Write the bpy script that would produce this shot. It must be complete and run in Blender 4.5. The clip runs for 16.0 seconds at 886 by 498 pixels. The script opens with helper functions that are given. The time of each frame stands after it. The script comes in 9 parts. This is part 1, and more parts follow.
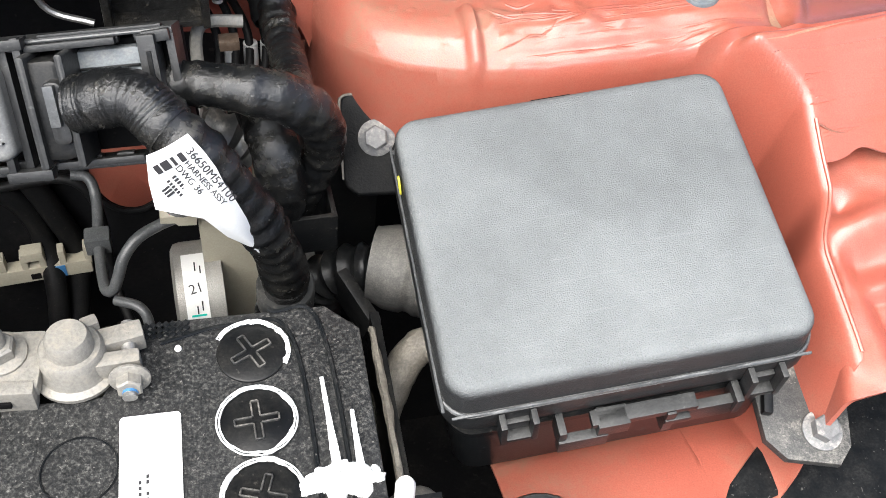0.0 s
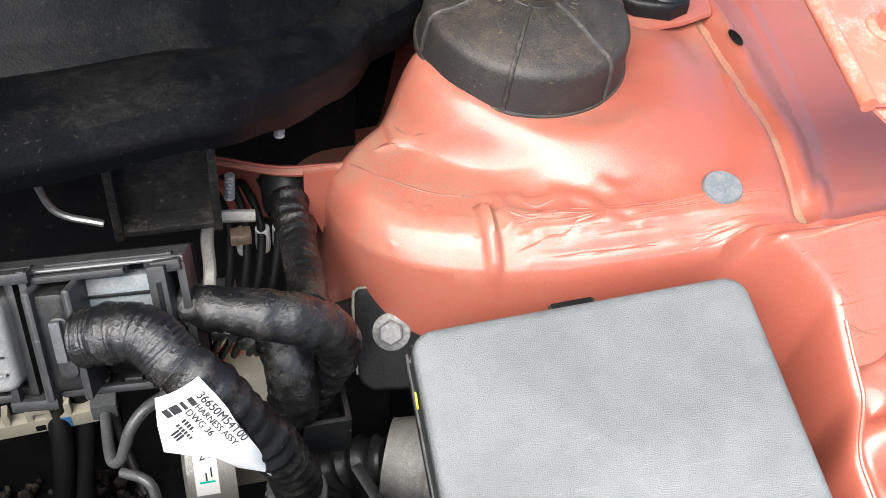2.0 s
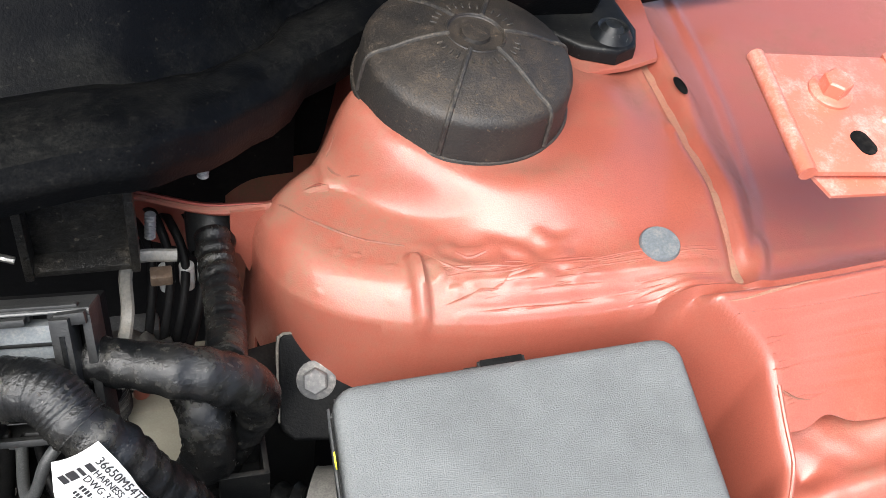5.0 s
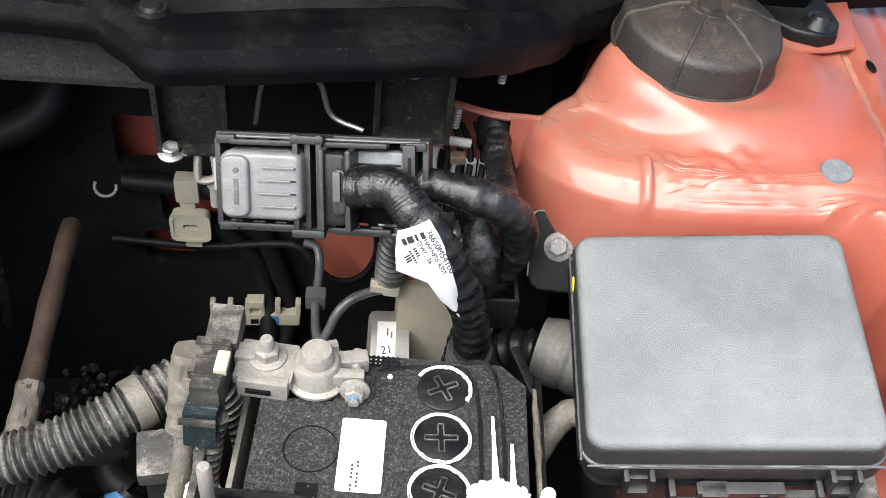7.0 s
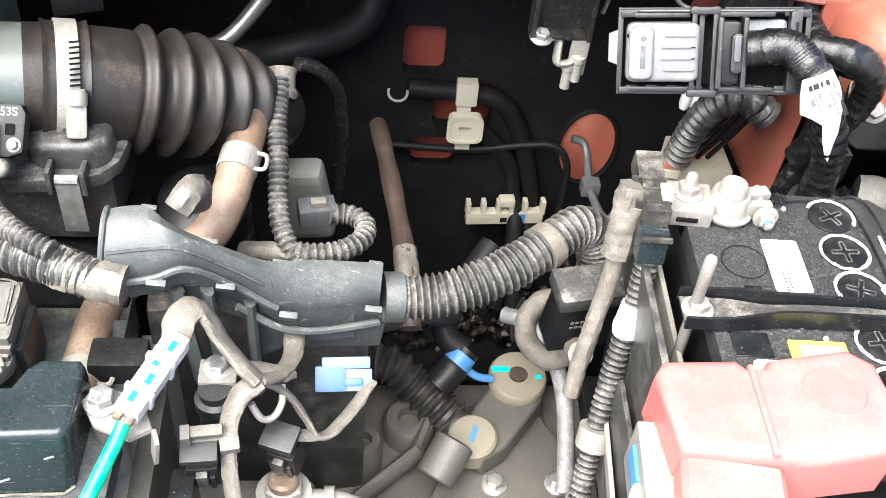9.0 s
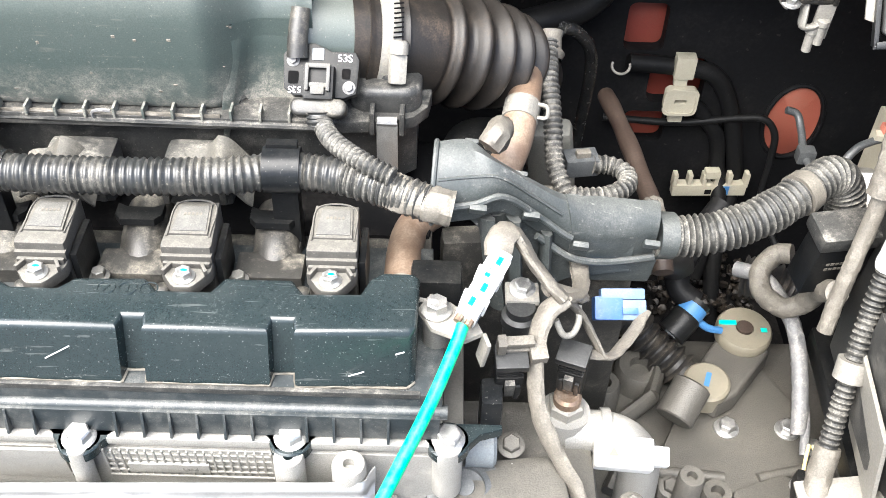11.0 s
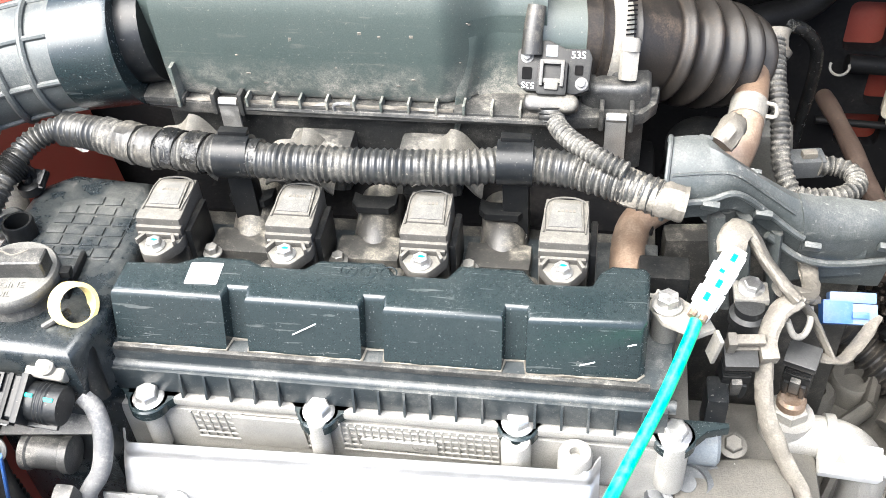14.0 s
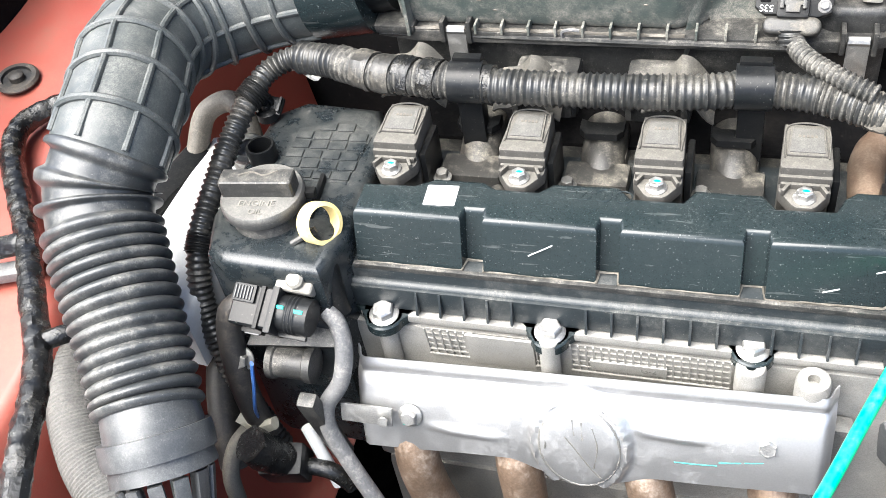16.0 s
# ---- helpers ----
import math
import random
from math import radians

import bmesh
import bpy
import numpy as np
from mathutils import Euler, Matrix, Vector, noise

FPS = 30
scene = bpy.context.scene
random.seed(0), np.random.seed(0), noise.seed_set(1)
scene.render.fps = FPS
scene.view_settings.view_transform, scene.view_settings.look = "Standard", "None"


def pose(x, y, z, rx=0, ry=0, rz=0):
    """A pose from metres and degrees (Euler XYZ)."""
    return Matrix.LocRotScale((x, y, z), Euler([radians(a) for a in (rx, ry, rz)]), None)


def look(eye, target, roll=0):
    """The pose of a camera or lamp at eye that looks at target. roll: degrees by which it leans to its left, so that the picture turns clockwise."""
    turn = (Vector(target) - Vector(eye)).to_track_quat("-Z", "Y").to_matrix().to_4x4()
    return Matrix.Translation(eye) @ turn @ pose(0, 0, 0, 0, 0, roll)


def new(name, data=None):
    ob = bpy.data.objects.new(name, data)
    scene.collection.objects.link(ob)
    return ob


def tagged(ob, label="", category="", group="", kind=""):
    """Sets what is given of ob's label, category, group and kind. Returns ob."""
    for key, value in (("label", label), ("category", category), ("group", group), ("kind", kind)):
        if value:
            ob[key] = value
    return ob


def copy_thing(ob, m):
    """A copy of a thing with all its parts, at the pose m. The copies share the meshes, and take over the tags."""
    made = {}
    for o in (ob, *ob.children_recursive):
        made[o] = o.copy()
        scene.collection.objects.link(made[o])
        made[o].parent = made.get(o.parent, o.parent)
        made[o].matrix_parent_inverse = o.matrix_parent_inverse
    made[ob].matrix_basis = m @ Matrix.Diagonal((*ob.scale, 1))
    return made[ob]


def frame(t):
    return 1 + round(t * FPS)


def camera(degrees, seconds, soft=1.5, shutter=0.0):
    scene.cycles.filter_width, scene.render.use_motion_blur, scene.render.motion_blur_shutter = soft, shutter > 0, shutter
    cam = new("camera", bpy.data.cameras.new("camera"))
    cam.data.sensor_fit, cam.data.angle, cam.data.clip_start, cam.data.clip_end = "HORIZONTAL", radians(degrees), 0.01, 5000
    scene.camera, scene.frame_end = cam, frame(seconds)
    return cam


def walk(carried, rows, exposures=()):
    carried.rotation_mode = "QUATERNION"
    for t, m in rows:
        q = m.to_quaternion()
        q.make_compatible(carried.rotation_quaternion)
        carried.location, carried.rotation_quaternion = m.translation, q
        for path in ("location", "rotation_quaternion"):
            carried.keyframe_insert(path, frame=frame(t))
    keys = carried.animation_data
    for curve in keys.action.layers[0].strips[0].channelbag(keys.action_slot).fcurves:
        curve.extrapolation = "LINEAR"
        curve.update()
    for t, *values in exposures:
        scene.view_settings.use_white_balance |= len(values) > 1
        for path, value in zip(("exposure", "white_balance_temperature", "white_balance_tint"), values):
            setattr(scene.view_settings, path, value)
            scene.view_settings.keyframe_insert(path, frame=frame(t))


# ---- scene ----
cam = camera(47.4, 16.0, soft=0.6)
PATH = [
    (0, (0.562, -0.128, 1.237), (1.004, 1.102, -0.278), 7.6),
    (0.5, (0.573, -0.11, 1.25), (1.021, 1.168, -0.223), 6.4),
    (1, (0.571, -0.095, 1.261), (1.038, 1.214, -0.176), 6.8),
    (1.5, (0.567, -0.082, 1.265), (1.035, 1.235, -0.166), 7.1),
    (2, (0.568, -0.076, 1.266), (1.012, 1.248, -0.166), 6.4),
    (2.5, (0.573, -0.066, 1.262), (0.995, 1.246, -0.187), 5.7),
    (3, (0.58, -0.039, 1.257), (1.031, 1.26, -0.195), 7.2),
    (3.5, (0.584, -0.023, 1.253), (1.11, 1.25, -0.197), 10.3),
    (4, (0.582, -0.019, 1.254), (1.108, 1.246, -0.203), 10.9),
    (4.2, (0.584, -0.021, 1.256), (1.12, 1.242, -0.199), 11.4),
    (6.5, (0.577, -0.178, 1.306), (0.894, 1.26, -0.047), 8.5),
    (7, (0.529, -0.218, 1.311), (0.687, 1.226, -0.063), 7.1),
    (7.5, (0.47, -0.243, 1.306), (0.633, 1.16, -0.11), 6.9),
    (8, (0.4, -0.269, 1.308), (0.544, 1.129, -0.115), 5.8),
    (8.5, (0.348, -0.294, 1.305), (0.525, 1.108, -0.11), 5.8),
    (9, (0.293, -0.322, 1.301), (0.49, 1.093, -0.098), 6.5),
    (9.5, (0.239, -0.356, 1.301), (0.441, 1.073, -0.084), 6.3),
    (9.7, (0.223, -0.366, 1.298), (0.427, 1.062, -0.088), 6.5),
    (11.8, (0.161, -0.404, 1.3), (0.04, 1.047, -0.072), -0.3),
    (12, (0.155, -0.407, 1.301), (0.012, 1.043, -0.07), -0.4),
    (12.5, (0.143, -0.41, 1.303), (-0.078, 1.042, -0.055), -2.2),
    (13, (0.142, -0.411, 1.304), (-0.132, 1.045, -0.039), -5.1),
    (13.5, (0.139, -0.412, 1.301), (-0.155, 1.023, -0.061), -4.9),
    (14, (0.135, -0.413, 1.301), (-0.154, 1.019, -0.065), -4.3),
    (14.5, (0.119, -0.418, 1.304), (-0.236, 0.998, -0.062), -5.0),
    (15, (0.098, -0.428, 1.301), (-0.326, 0.967, -0.068), -5.8),
    (15.5, (0.09, -0.435, 1.3), (-0.364, 0.931, -0.089), -6.9),
    (16, (0.084, -0.441, 1.302), (-0.463, 0.867, -0.109), -11.2),
]
walk(cam, [(t, look(eye, target, roll)) for t, eye, target, roll in PATH], [(t, e + 0.32, 6250, 8) for t, e in ((0, 1.63), (1, 1.93), (2, 1.78), (3, 1.66), (3.5, 1.46), (6.5, 1.54), (7, 1.66), (8.5, 2.46), (9.5, 2.52), (12, 2.54), (13, 2.62), (14, 2.66), (15, 2.64), (15.5, 2.42), (16, 2.22))])

# ---- light ----
SUN = Vector((-0.42, -0.36, 1.0)).normalized()
SUN_EL, SUN_AZ = math.degrees(math.asin(SUN.z)), math.degrees(math.atan2(SUN.x, SUN.y))
world = bpy.data.worlds.new("sky")
world.use_nodes = True
scene.world = world
wn = world.node_tree.nodes
sky = wn.new("ShaderNodeTexSky")
sky.sky_type, sky.sun_disc = "NISHITA", False
sky.sun_elevation, sky.sun_rotation = radians(SUN_EL), radians(SUN_AZ)
sky.air_density, sky.dust_density, sky.ozone_density = 0.7, 5.0, 1.0
wn["Background"].inputs["Strength"].default_value = 0.090
world.node_tree.links.new(sky.outputs["Color"], wn["Background"].inputs["Color"])
sun_data = bpy.data.lights.new("sun", "SUN")
sun_data.energy, sun_data.angle, sun_data.color = 2.75, radians(74), (1.0, 0.972, 0.925)
sun = new("sun", sun_data)
sun.matrix_world = look(SUN * 3, (0, 0, 0))


# ---- materials ----
def mat(name, col, rough=0.5, metal=0.0, dust=0.0, dcol=(0.27, 0.25, 0.215), big=35.0, fine=900.0, bump=0.15, var=0.18, coat=0.0, upward=0.6, spec=0.5, wear=0.0, cover=0.0, speck=0.0, wave=0.0, drift=None, scratch=0.0, settle=None, crisp=True, film=0.0):
    """A surface with mottled colour, settled dust in patches and specks, and a fine relief."""
    m = bpy.data.materials.new(name)
    m.use_nodes = True
    n, l = m.node_tree.nodes, m.node_tree.links
    p = n["Principled BSDF"]
    p.inputs["Specular IOR Level"].default_value = spec
    tc = n.new("ShaderNodeTexCoord")

    def cloud(scale, detail, rough_):
        q = n.new("ShaderNodeTexNoise")
        q.inputs["Scale"].default_value, q.inputs["Detail"].default_value, q.inputs["Roughness"].default_value = scale, detail, rough_
        l.new(tc.outputs["Object"], q.inputs["Vector"])
        return q.outputs["Fac"]

    def span(value, a, b, c, d):
        q = n.new("ShaderNodeMapRange")
        for key, v in (("From Min", a), ("From Max", b), ("To Min", c), ("To Max", d)):
            q.inputs[key].default_value = v
        l.new(value, q.inputs["Value"])
        return q.outputs["Result"]

    def calc(op, a, b, c=None, clamp=False):
        q = n.new("ShaderNodeMath")
        q.operation, q.use_clamp = op, clamp
        for k, v in enumerate((a, b, c)):
            if v is None:
                continue
            if isinstance(v, (int, float)):
                q.inputs[k].default_value = v
            else:
                l.new(v, q.inputs[k])
        return q.outputs[0]

    a, f = cloud(big * 2.2, 9, 0.72), cloud(fine, 3, 0.6)
    vary = n.new("ShaderNodeMix")
    vary.data_type, vary.blend_type = "RGBA", "MULTIPLY"
    vary.inputs["Factor"].default_value = 1.0
    vary.inputs["A"].default_value = (*col, 1)
    l.new(span(f, 0.3, 0.7, 1 - var, 1 + var), vary.inputs["B"])
    colour = vary.outputs["Result"]
    if dust > 0:
        g = n.new("ShaderNodeNewGeometry")
        sep = n.new("ShaderNodeSeparateXYZ")
        l.new(g.outputs["Normal"], sep.inputs["Vector"])
        up = span(sep.outputs["Z"], -0.2, 0.9, 1 - upward, 1.0)
        patch = span(a, 0.47, 0.62, cover * 0.8, 1.15 * dust + cover) if crisp else span(a, 0.40, 0.74, cover, 0.9 * dust + cover)
        grains = calc("MULTIPLY", span(f, 0.38, 0.64, 0.50, 1.40), span(cloud(310, 4, 0.6), 0.36, 0.62, 0.55, 1.35))
        lie = calc("MULTIPLY", calc("MULTIPLY", patch, up), grains, clamp=True)
        # film: pale coat that grows as a face looks further up
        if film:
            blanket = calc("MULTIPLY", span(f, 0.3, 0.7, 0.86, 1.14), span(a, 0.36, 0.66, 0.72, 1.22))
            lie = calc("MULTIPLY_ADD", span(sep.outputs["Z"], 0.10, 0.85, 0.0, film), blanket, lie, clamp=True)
        if drift:
            place = n.new("ShaderNodeSeparateXYZ")
            l.new(tc.outputs["Object"], place.inputs["Vector"])
            blown = calc("MULTIPLY", span(place.outputs["X"], drift[0], drift[1], 0.0, drift[2]), span(cloud(55, 8, 0.7), 0.38, 0.62, 0.25, 1.1))
            lie = calc("MULTIPLY_ADD", calc("MULTIPLY", blown, up), grains, lie, clamp=True)
        if settle:
            height = n.new("ShaderNodeSeparateXYZ")
            l.new(tc.outputs["Object"], height.inputs["Vector"])
            laid = calc("MULTIPLY", span(height.outputs["Z"], settle[0], settle[1], settle[2], 0.0), span(cloud(48, 9, 0.75), 0.42, 0.58, 0.1, 1.2))
            lie = calc("MULTIPLY_ADD", laid, grains, lie, clamp=True)
        if wear > 0:
            lie = calc("MULTIPLY_ADD", span(g.outputs["Pointiness"], 0.515, 0.60, 0.0, wear), grains, lie, clamp=True)
        if wear < 0:
            lie = calc("MULTIPLY_ADD", span(g.outputs["Pointiness"], 0.49, 0.42, 0.0, -wear), grains, lie, clamp=True)
        if speck:
            dots = span(cloud(fine * 0.55, 2, 0.5), 0.685, 0.72, 0.0, 1.0)
            lie = calc("MULTIPLY_ADD", dots, speck, lie, clamp=True)
        if scratch:
            stretch = n.new("ShaderNodeMapping")
            stretch.inputs["Scale"].default_value = (14, 260, 160)
            stretch.inputs["Rotation"].default_value = (0.2, 0.1, 0.25)
            l.new(tc.outputs["Object"], stretch.inputs["Vector"])
            streak = n.new("ShaderNodeTexNoise")
            streak.inputs["Scale"].default_value, streak.inputs["Detail"].default_value = 2.0, 3
            l.new(stretch.outputs["Vector"], streak.inputs["Vector"])
            lines = calc("MULTIPLY", span(streak.outputs["Fac"], 0.63, 0.70, 0.0, scratch), span(a, 0.45, 0.6, 0.0, 1.0))
            lie = calc("ADD", lines, lie, clamp=True)
        lay = n.new("ShaderNodeMix")
        lay.data_type = "RGBA"
        l.new(lie, lay.inputs["Factor"])
        l.new(colour, lay.inputs["A"])
        lay.inputs["B"].default_value = (*dcol, 1)
        colour = lay.outputs["Result"]
        l.new(span(lie, 0, 1, rough, 0.9), p.inputs["Roughness"])
        if metal:
            l.new(span(lie, 0, 1, metal, 0.0), p.inputs["Metallic"])
    else:
        p.inputs["Roughness"].default_value, p.inputs["Metallic"].default_value = rough, metal
    l.new(colour, p.inputs["Base Color"])
    p.inputs["Coat Weight"].default_value, p.inputs["Coat Roughness"].default_value = coat, 0.2
    if bump > 0:
        b = n.new("ShaderNodeBump")
        b.inputs["Strength"].default_value, b.inputs["Distance"].default_value = bump, 0.0006
        l.new(calc("MULTIPLY_ADD", a, wave, f) if wave else f, b.inputs["Height"])
        l.new(b.outputs["Normal"], p.inputs["Normal"])
    return m


RED = mat("red_body_paint", (0.308, 0.080, 0.053), 0.31, dust=0.36, dcol=(0.25, 0.128, 0.083), big=8, fine=1500, bump=0.24, var=0.12, coat=0.5, spec=0.45, cover=0.05, speck=0.45, upward=0.9, wave=2.6, drift=(0.735, 0.645, 0.7))
# colour carries the shadow gap under a lapped sheet edge, with its dirt
SHADE_CREASE = mat("shaded_dirty_crease", (0.21, 0.075, 0.05), 0.6, dust=0.5, dcol=(0.12, 0.08, 0.05), big=60, fine=1200, bump=0.3)
RED_CLEAN = mat("red_bracket_paint", (0.52, 0.15, 0.095), 0.3, dust=0.35, dcol=(0.66, 0.45, 0.40), big=30, bump=0.04, var=0.05, coat=0.5, speck=0.2)
# same body red, darkened for panels that stand in shade
RED_SHADED = mat("red_paint_shaded", (0.28, 0.056, 0.040), 0.45, dust=0.45, dcol=(0.22, 0.13, 0.09), big=10, fine=1300, bump=0.05, var=0.08, coat=0.2, cover=0.05, speck=0.2, crisp=False)
BLACK = mat("black_plastic", (0.0045, 0.005, 0.0056), 0.36, spec=0.20, dust=0.10, dcol=(0.18, 0.168, 0.14), big=18, bump=0.15, speck=0.15, upward=0.8, crisp=False)
BLACK_CLEAN = mat("black_moulding", (0.006, 0.007, 0.008), 0.30, spec=0.24, dust=0.08, dcol=(0.22, 0.21, 0.19), big=30, bump=0.08, speck=0.3, crisp=False)
COVER = mat("valve_cover_plastic", (0.0105, 0.017, 0.0185), 0.24, scratch=0.22, dust=0.05, dcol=(0.22, 0.225, 0.215), big=12, fine=1500, bump=0.10, speck=0.4, wave=0.5, cover=0.01, upward=0.95, crisp=False)
COVER_DUSTY = mat("dusty_valve_cover_flange", (0.012, 0.017, 0.020), 0.40, dust=0.22, dcol=(0.22, 0.215, 0.195), big=16, fine=1500, bump=0.15, speck=0.4, cover=0.05, wear=-0.5)
AIRBOX = mat("air_box_plastic", (0.042, 0.056, 0.052), 0.36, spec=0.6, dust=0.10, dcol=(0.25, 0.235, 0.20), big=5, fine=1200, bump=0.03, cover=0.0, speck=0.3, wave=0.3, scratch=0.3, settle=(0.938, 0.972, 0.7), crisp=False, film=0.20)
INLET = mat("faded_duct_plastic", (0.046, 0.053, 0.054), 0.38, spec=0.38, dust=0.5, dcol=(0.24, 0.235, 0.215), big=14, fine=1200, bump=0.08, cover=0.03, speck=0.25, wave=1.0, crisp=False)
DUCT_MAT = mat("scuffed_duct_plastic", (0.032, 0.038, 0.038), 0.36, film=0.14, scratch=0.9, dust=0.34, dcol=(0.21, 0.207, 0.19), big=10, fine=900, bump=0.2, cover=0.03, speck=0.3, wave=1.0, crisp=False)
TIMING = mat("dusty_timing_cover", (0.0105, 0.0145, 0.017), 0.26, dust=0.22, dcol=(0.19, 0.185, 0.165), big=10, fine=1300, bump=0.15, speck=0.35, wave=1.0, cover=0.02)
CAP_GREY = mat("dusty_filler_cap", (0.026, 0.027, 0.028), 0.40, film=0.25, crisp=False, dust=0.30, dcol=(0.20, 0.192, 0.172), big=7, fine=1300, bump=0.2, speck=0.3, cover=0.15)
RUNNER = mat("grimy_intake_plastic", (0.022, 0.0215, 0.020), 0.36, dust=0.55, dcol=(0.18, 0.165, 0.135), big=22, fine=1100, bump=0.3, speck=0.4, cover=0.05)
SEALER = mat("brushed_seam_sealer", (0.31, 0.135, 0.090), 0.5, dust=0.6, dcol=(0.29, 0.19, 0.12), big=14, fine=900, bump=0.4, cover=0.08, speck=0.2)
PLUG_GREY = mat("dusty_plug_grey", (0.122, 0.124, 0.122), 0.33, dust=0.35, dcol=(0.26, 0.258, 0.24), big=20, fine=1100, bump=0.15, speck=0.4)
DIRTY = mat("dusty_black_plastic", (0.017, 0.0178, 0.018), 0.36, spec=0.45, dust=0.34, dcol=(0.25, 0.235, 0.205), big=22, fine=1300, bump=0.3, cover=0.12, speck=0.4, upward=0.75)
COIL = mat("dusty_coil_plastic", (0.036, 0.034, 0.031), 0.42, film=0.22, dust=0.25, dcol=(0.21, 0.198, 0.17), big=6, fine=1300, bump=0.2, cover=0.14, speck=0.3, upward=0.8, crisp=False)
# dust film greys only upward faces, which also puts in the sides' shade
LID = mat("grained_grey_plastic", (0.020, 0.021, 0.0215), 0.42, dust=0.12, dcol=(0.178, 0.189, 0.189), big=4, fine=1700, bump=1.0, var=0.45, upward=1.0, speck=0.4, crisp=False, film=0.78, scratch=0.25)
COWL = mat("matt_cowl_plastic", (0.0024, 0.0027, 0.0032), 0.42, spec=0.08, dust=0.10, dcol=(0.065, 0.062, 0.052), big=7, fine=900, bump=0.3, speck=0.2, upward=0.95, wave=1.5)
COWL_DUST = mat("dust_on_black_plastic", (0.016, 0.0155, 0.0145), 0.6, dust=0.9, dcol=(0.12, 0.115, 0.095), big=60, fine=1500, bump=0.3, cover=0.1, speck=0.5)
RUBBER = mat("rubber", (0.013, 0.013, 0.0135), 0.48, dust=0.35, dcol=(0.11, 0.092, 0.07), big=20, fine=700, bump=0.2, wear=0.3, speck=0.25)
HOSE_BLACK = mat("black_heater_rubber", (0.006, 0.0062, 0.0066), 0.5, spec=0.14, dust=0.10, dcol=(0.07, 0.062, 0.05), big=14, fine=700, bump=0.2, speck=0.2, crisp=False)
CAP_RUBBER = mat("strut_cap_rubber", (0.015, 0.014, 0.013), 0.45, dust=0.6, dcol=(0.100, 0.072, 0.047), big=16, fine=1100, bump=0.5, speck=0.6, upward=0.95, cover=0.06, crisp=False)
# wear also pales the fold crests, a highlight put into the colour
BELLOWS = mat("grey_bellows_rubber", (0.034, 0.037, 0.039), 0.33, dust=0.42, dcol=(0.24, 0.235, 0.215), big=14, fine=1000, bump=0.15, wear=0.12, speck=0.35, cover=0.03)
HOSE_BROWN = mat("dusty_intake_rubber", (0.013, 0.0115, 0.0102), 0.40, spec=0.3, dust=0.32, dcol=(0.085, 0.062, 0.043), big=8, fine=800, bump=0.15, cover=0.03, speck=0.25, wear=-0.4)
FELT = mat("black_insulation_felt", (0.018, 0.018, 0.0175), 0.95, dust=0.22, dcol=(0.12, 0.11, 0.097), big=60, fine=700, bump=1.0, var=0.7, speck=0.4)
FIREWALL = mat("firewall_insulation", (0.006, 0.0061, 0.0067), 0.6, spec=0.15, dust=0.08, dcol=(0.09, 0.08, 0.07), big=9, fine=300, bump=0.3, speck=0.2)
TAPE = mat("black_cloth_tape", (0.006, 0.0064, 0.0068), 0.21, spec=0.55, dust=0.15, dcol=(0.13, 0.12, 0.095), big=30, fine=420, bump=0.8, speck=0.2, wave=2.5)
CONDUIT = mat("black_corrugated_conduit", (0.017, 0.018, 0.0183), 0.30, dust=0.26, dcol=(0.23, 0.213, 0.18), big=14, fine=900, bump=0.1, wear=-0.6, speck=0.4, cover=0.02)
CONDUIT_DUSTY = mat("dusty_conduit", (0.012, 0.0125, 0.0125), 0.46, spec=0.35, dust=0.34, dcol=(0.235, 0.223, 0.195), big=16, fine=900, bump=0.3, wear=0.4, cover=0.06, speck=0.3)
WRAP = mat("dusty_tape_wrap", (0.095, 0.086, 0.072), 0.46, dust=0.7, dcol=(0.215, 0.198, 0.163), big=30, fine=900, bump=0.5, cover=0.1, speck=0.3, wave=3.0, crisp=False)
ALLOY = mat("cast_alloy", (0.20, 0.195, 0.18), 0.40, metal=0.6, dust=0.5, dcol=(0.25, 0.235, 0.205), big=24, fine=1100, bump=0.5, speck=0.4, wave=1.0)
ALLOY_PALE = mat("pale_cast_alloy", (0.31, 0.302, 0.28), 0.45, metal=0.5, dust=0.5, dcol=(0.31, 0.292, 0.255), big=30, fine=1400, bump=0.5, speck=0.3, wave=1.0)
STEEL = mat("zinc_steel", (0.40, 0.395, 0.38), 0.32, metal=0.85, dust=0.3, dcol=(0.40, 0.38, 0.33), big=90, fine=1200, bump=0.15, speck=0.2)
SHIELD = mat("aluminium_sheet", (0.50, 0.50, 0.497), 0.36, metal=0.85, dust=0.25, dcol=(0.42, 0.415, 0.40), big=10, fine=900, bump=0.15, var=0.05, wave=3.0)
RUST = mat("heat_tinted_steel", (0.24, 0.17, 0.12), 0.42, metal=0.7, dust=0.45, dcol=(0.33, 0.30, 0.26), big=25, fine=500, bump=0.25, speck=0.2)
# darker copy of ALLOY: grime plus the battery's shade put into the colour
ALLOY_GRIMY_SHADED = mat("grimy_shaded_alloy", (0.085, 0.080, 0.070), 0.5, metal=0.3, dust=0.5, dcol=(0.135, 0.123, 0.10), big=14, fine=1100, bump=0.5, speck=0.2, wave=1.0, crisp=False)
# darker copy of CREAM, with the shade down at the gearbox put in
CREAM_SHADED = mat("shaded_cream_plastic", (0.17, 0.152, 0.112), 0.5, dust=0.5, dcol=(0.12, 0.105, 0.078), big=20, bump=0.2, var=0.08, speck=0.2, crisp=False)
GRIT = mat("gritty_black_steel", (0.010, 0.0098, 0.0092), 0.34, spec=0.5, dust=0.12, dcol=(0.14, 0.12, 0.09), big=40, fine=420, bump=1.0, var=0.5, speck=0.25, wave=2.0)
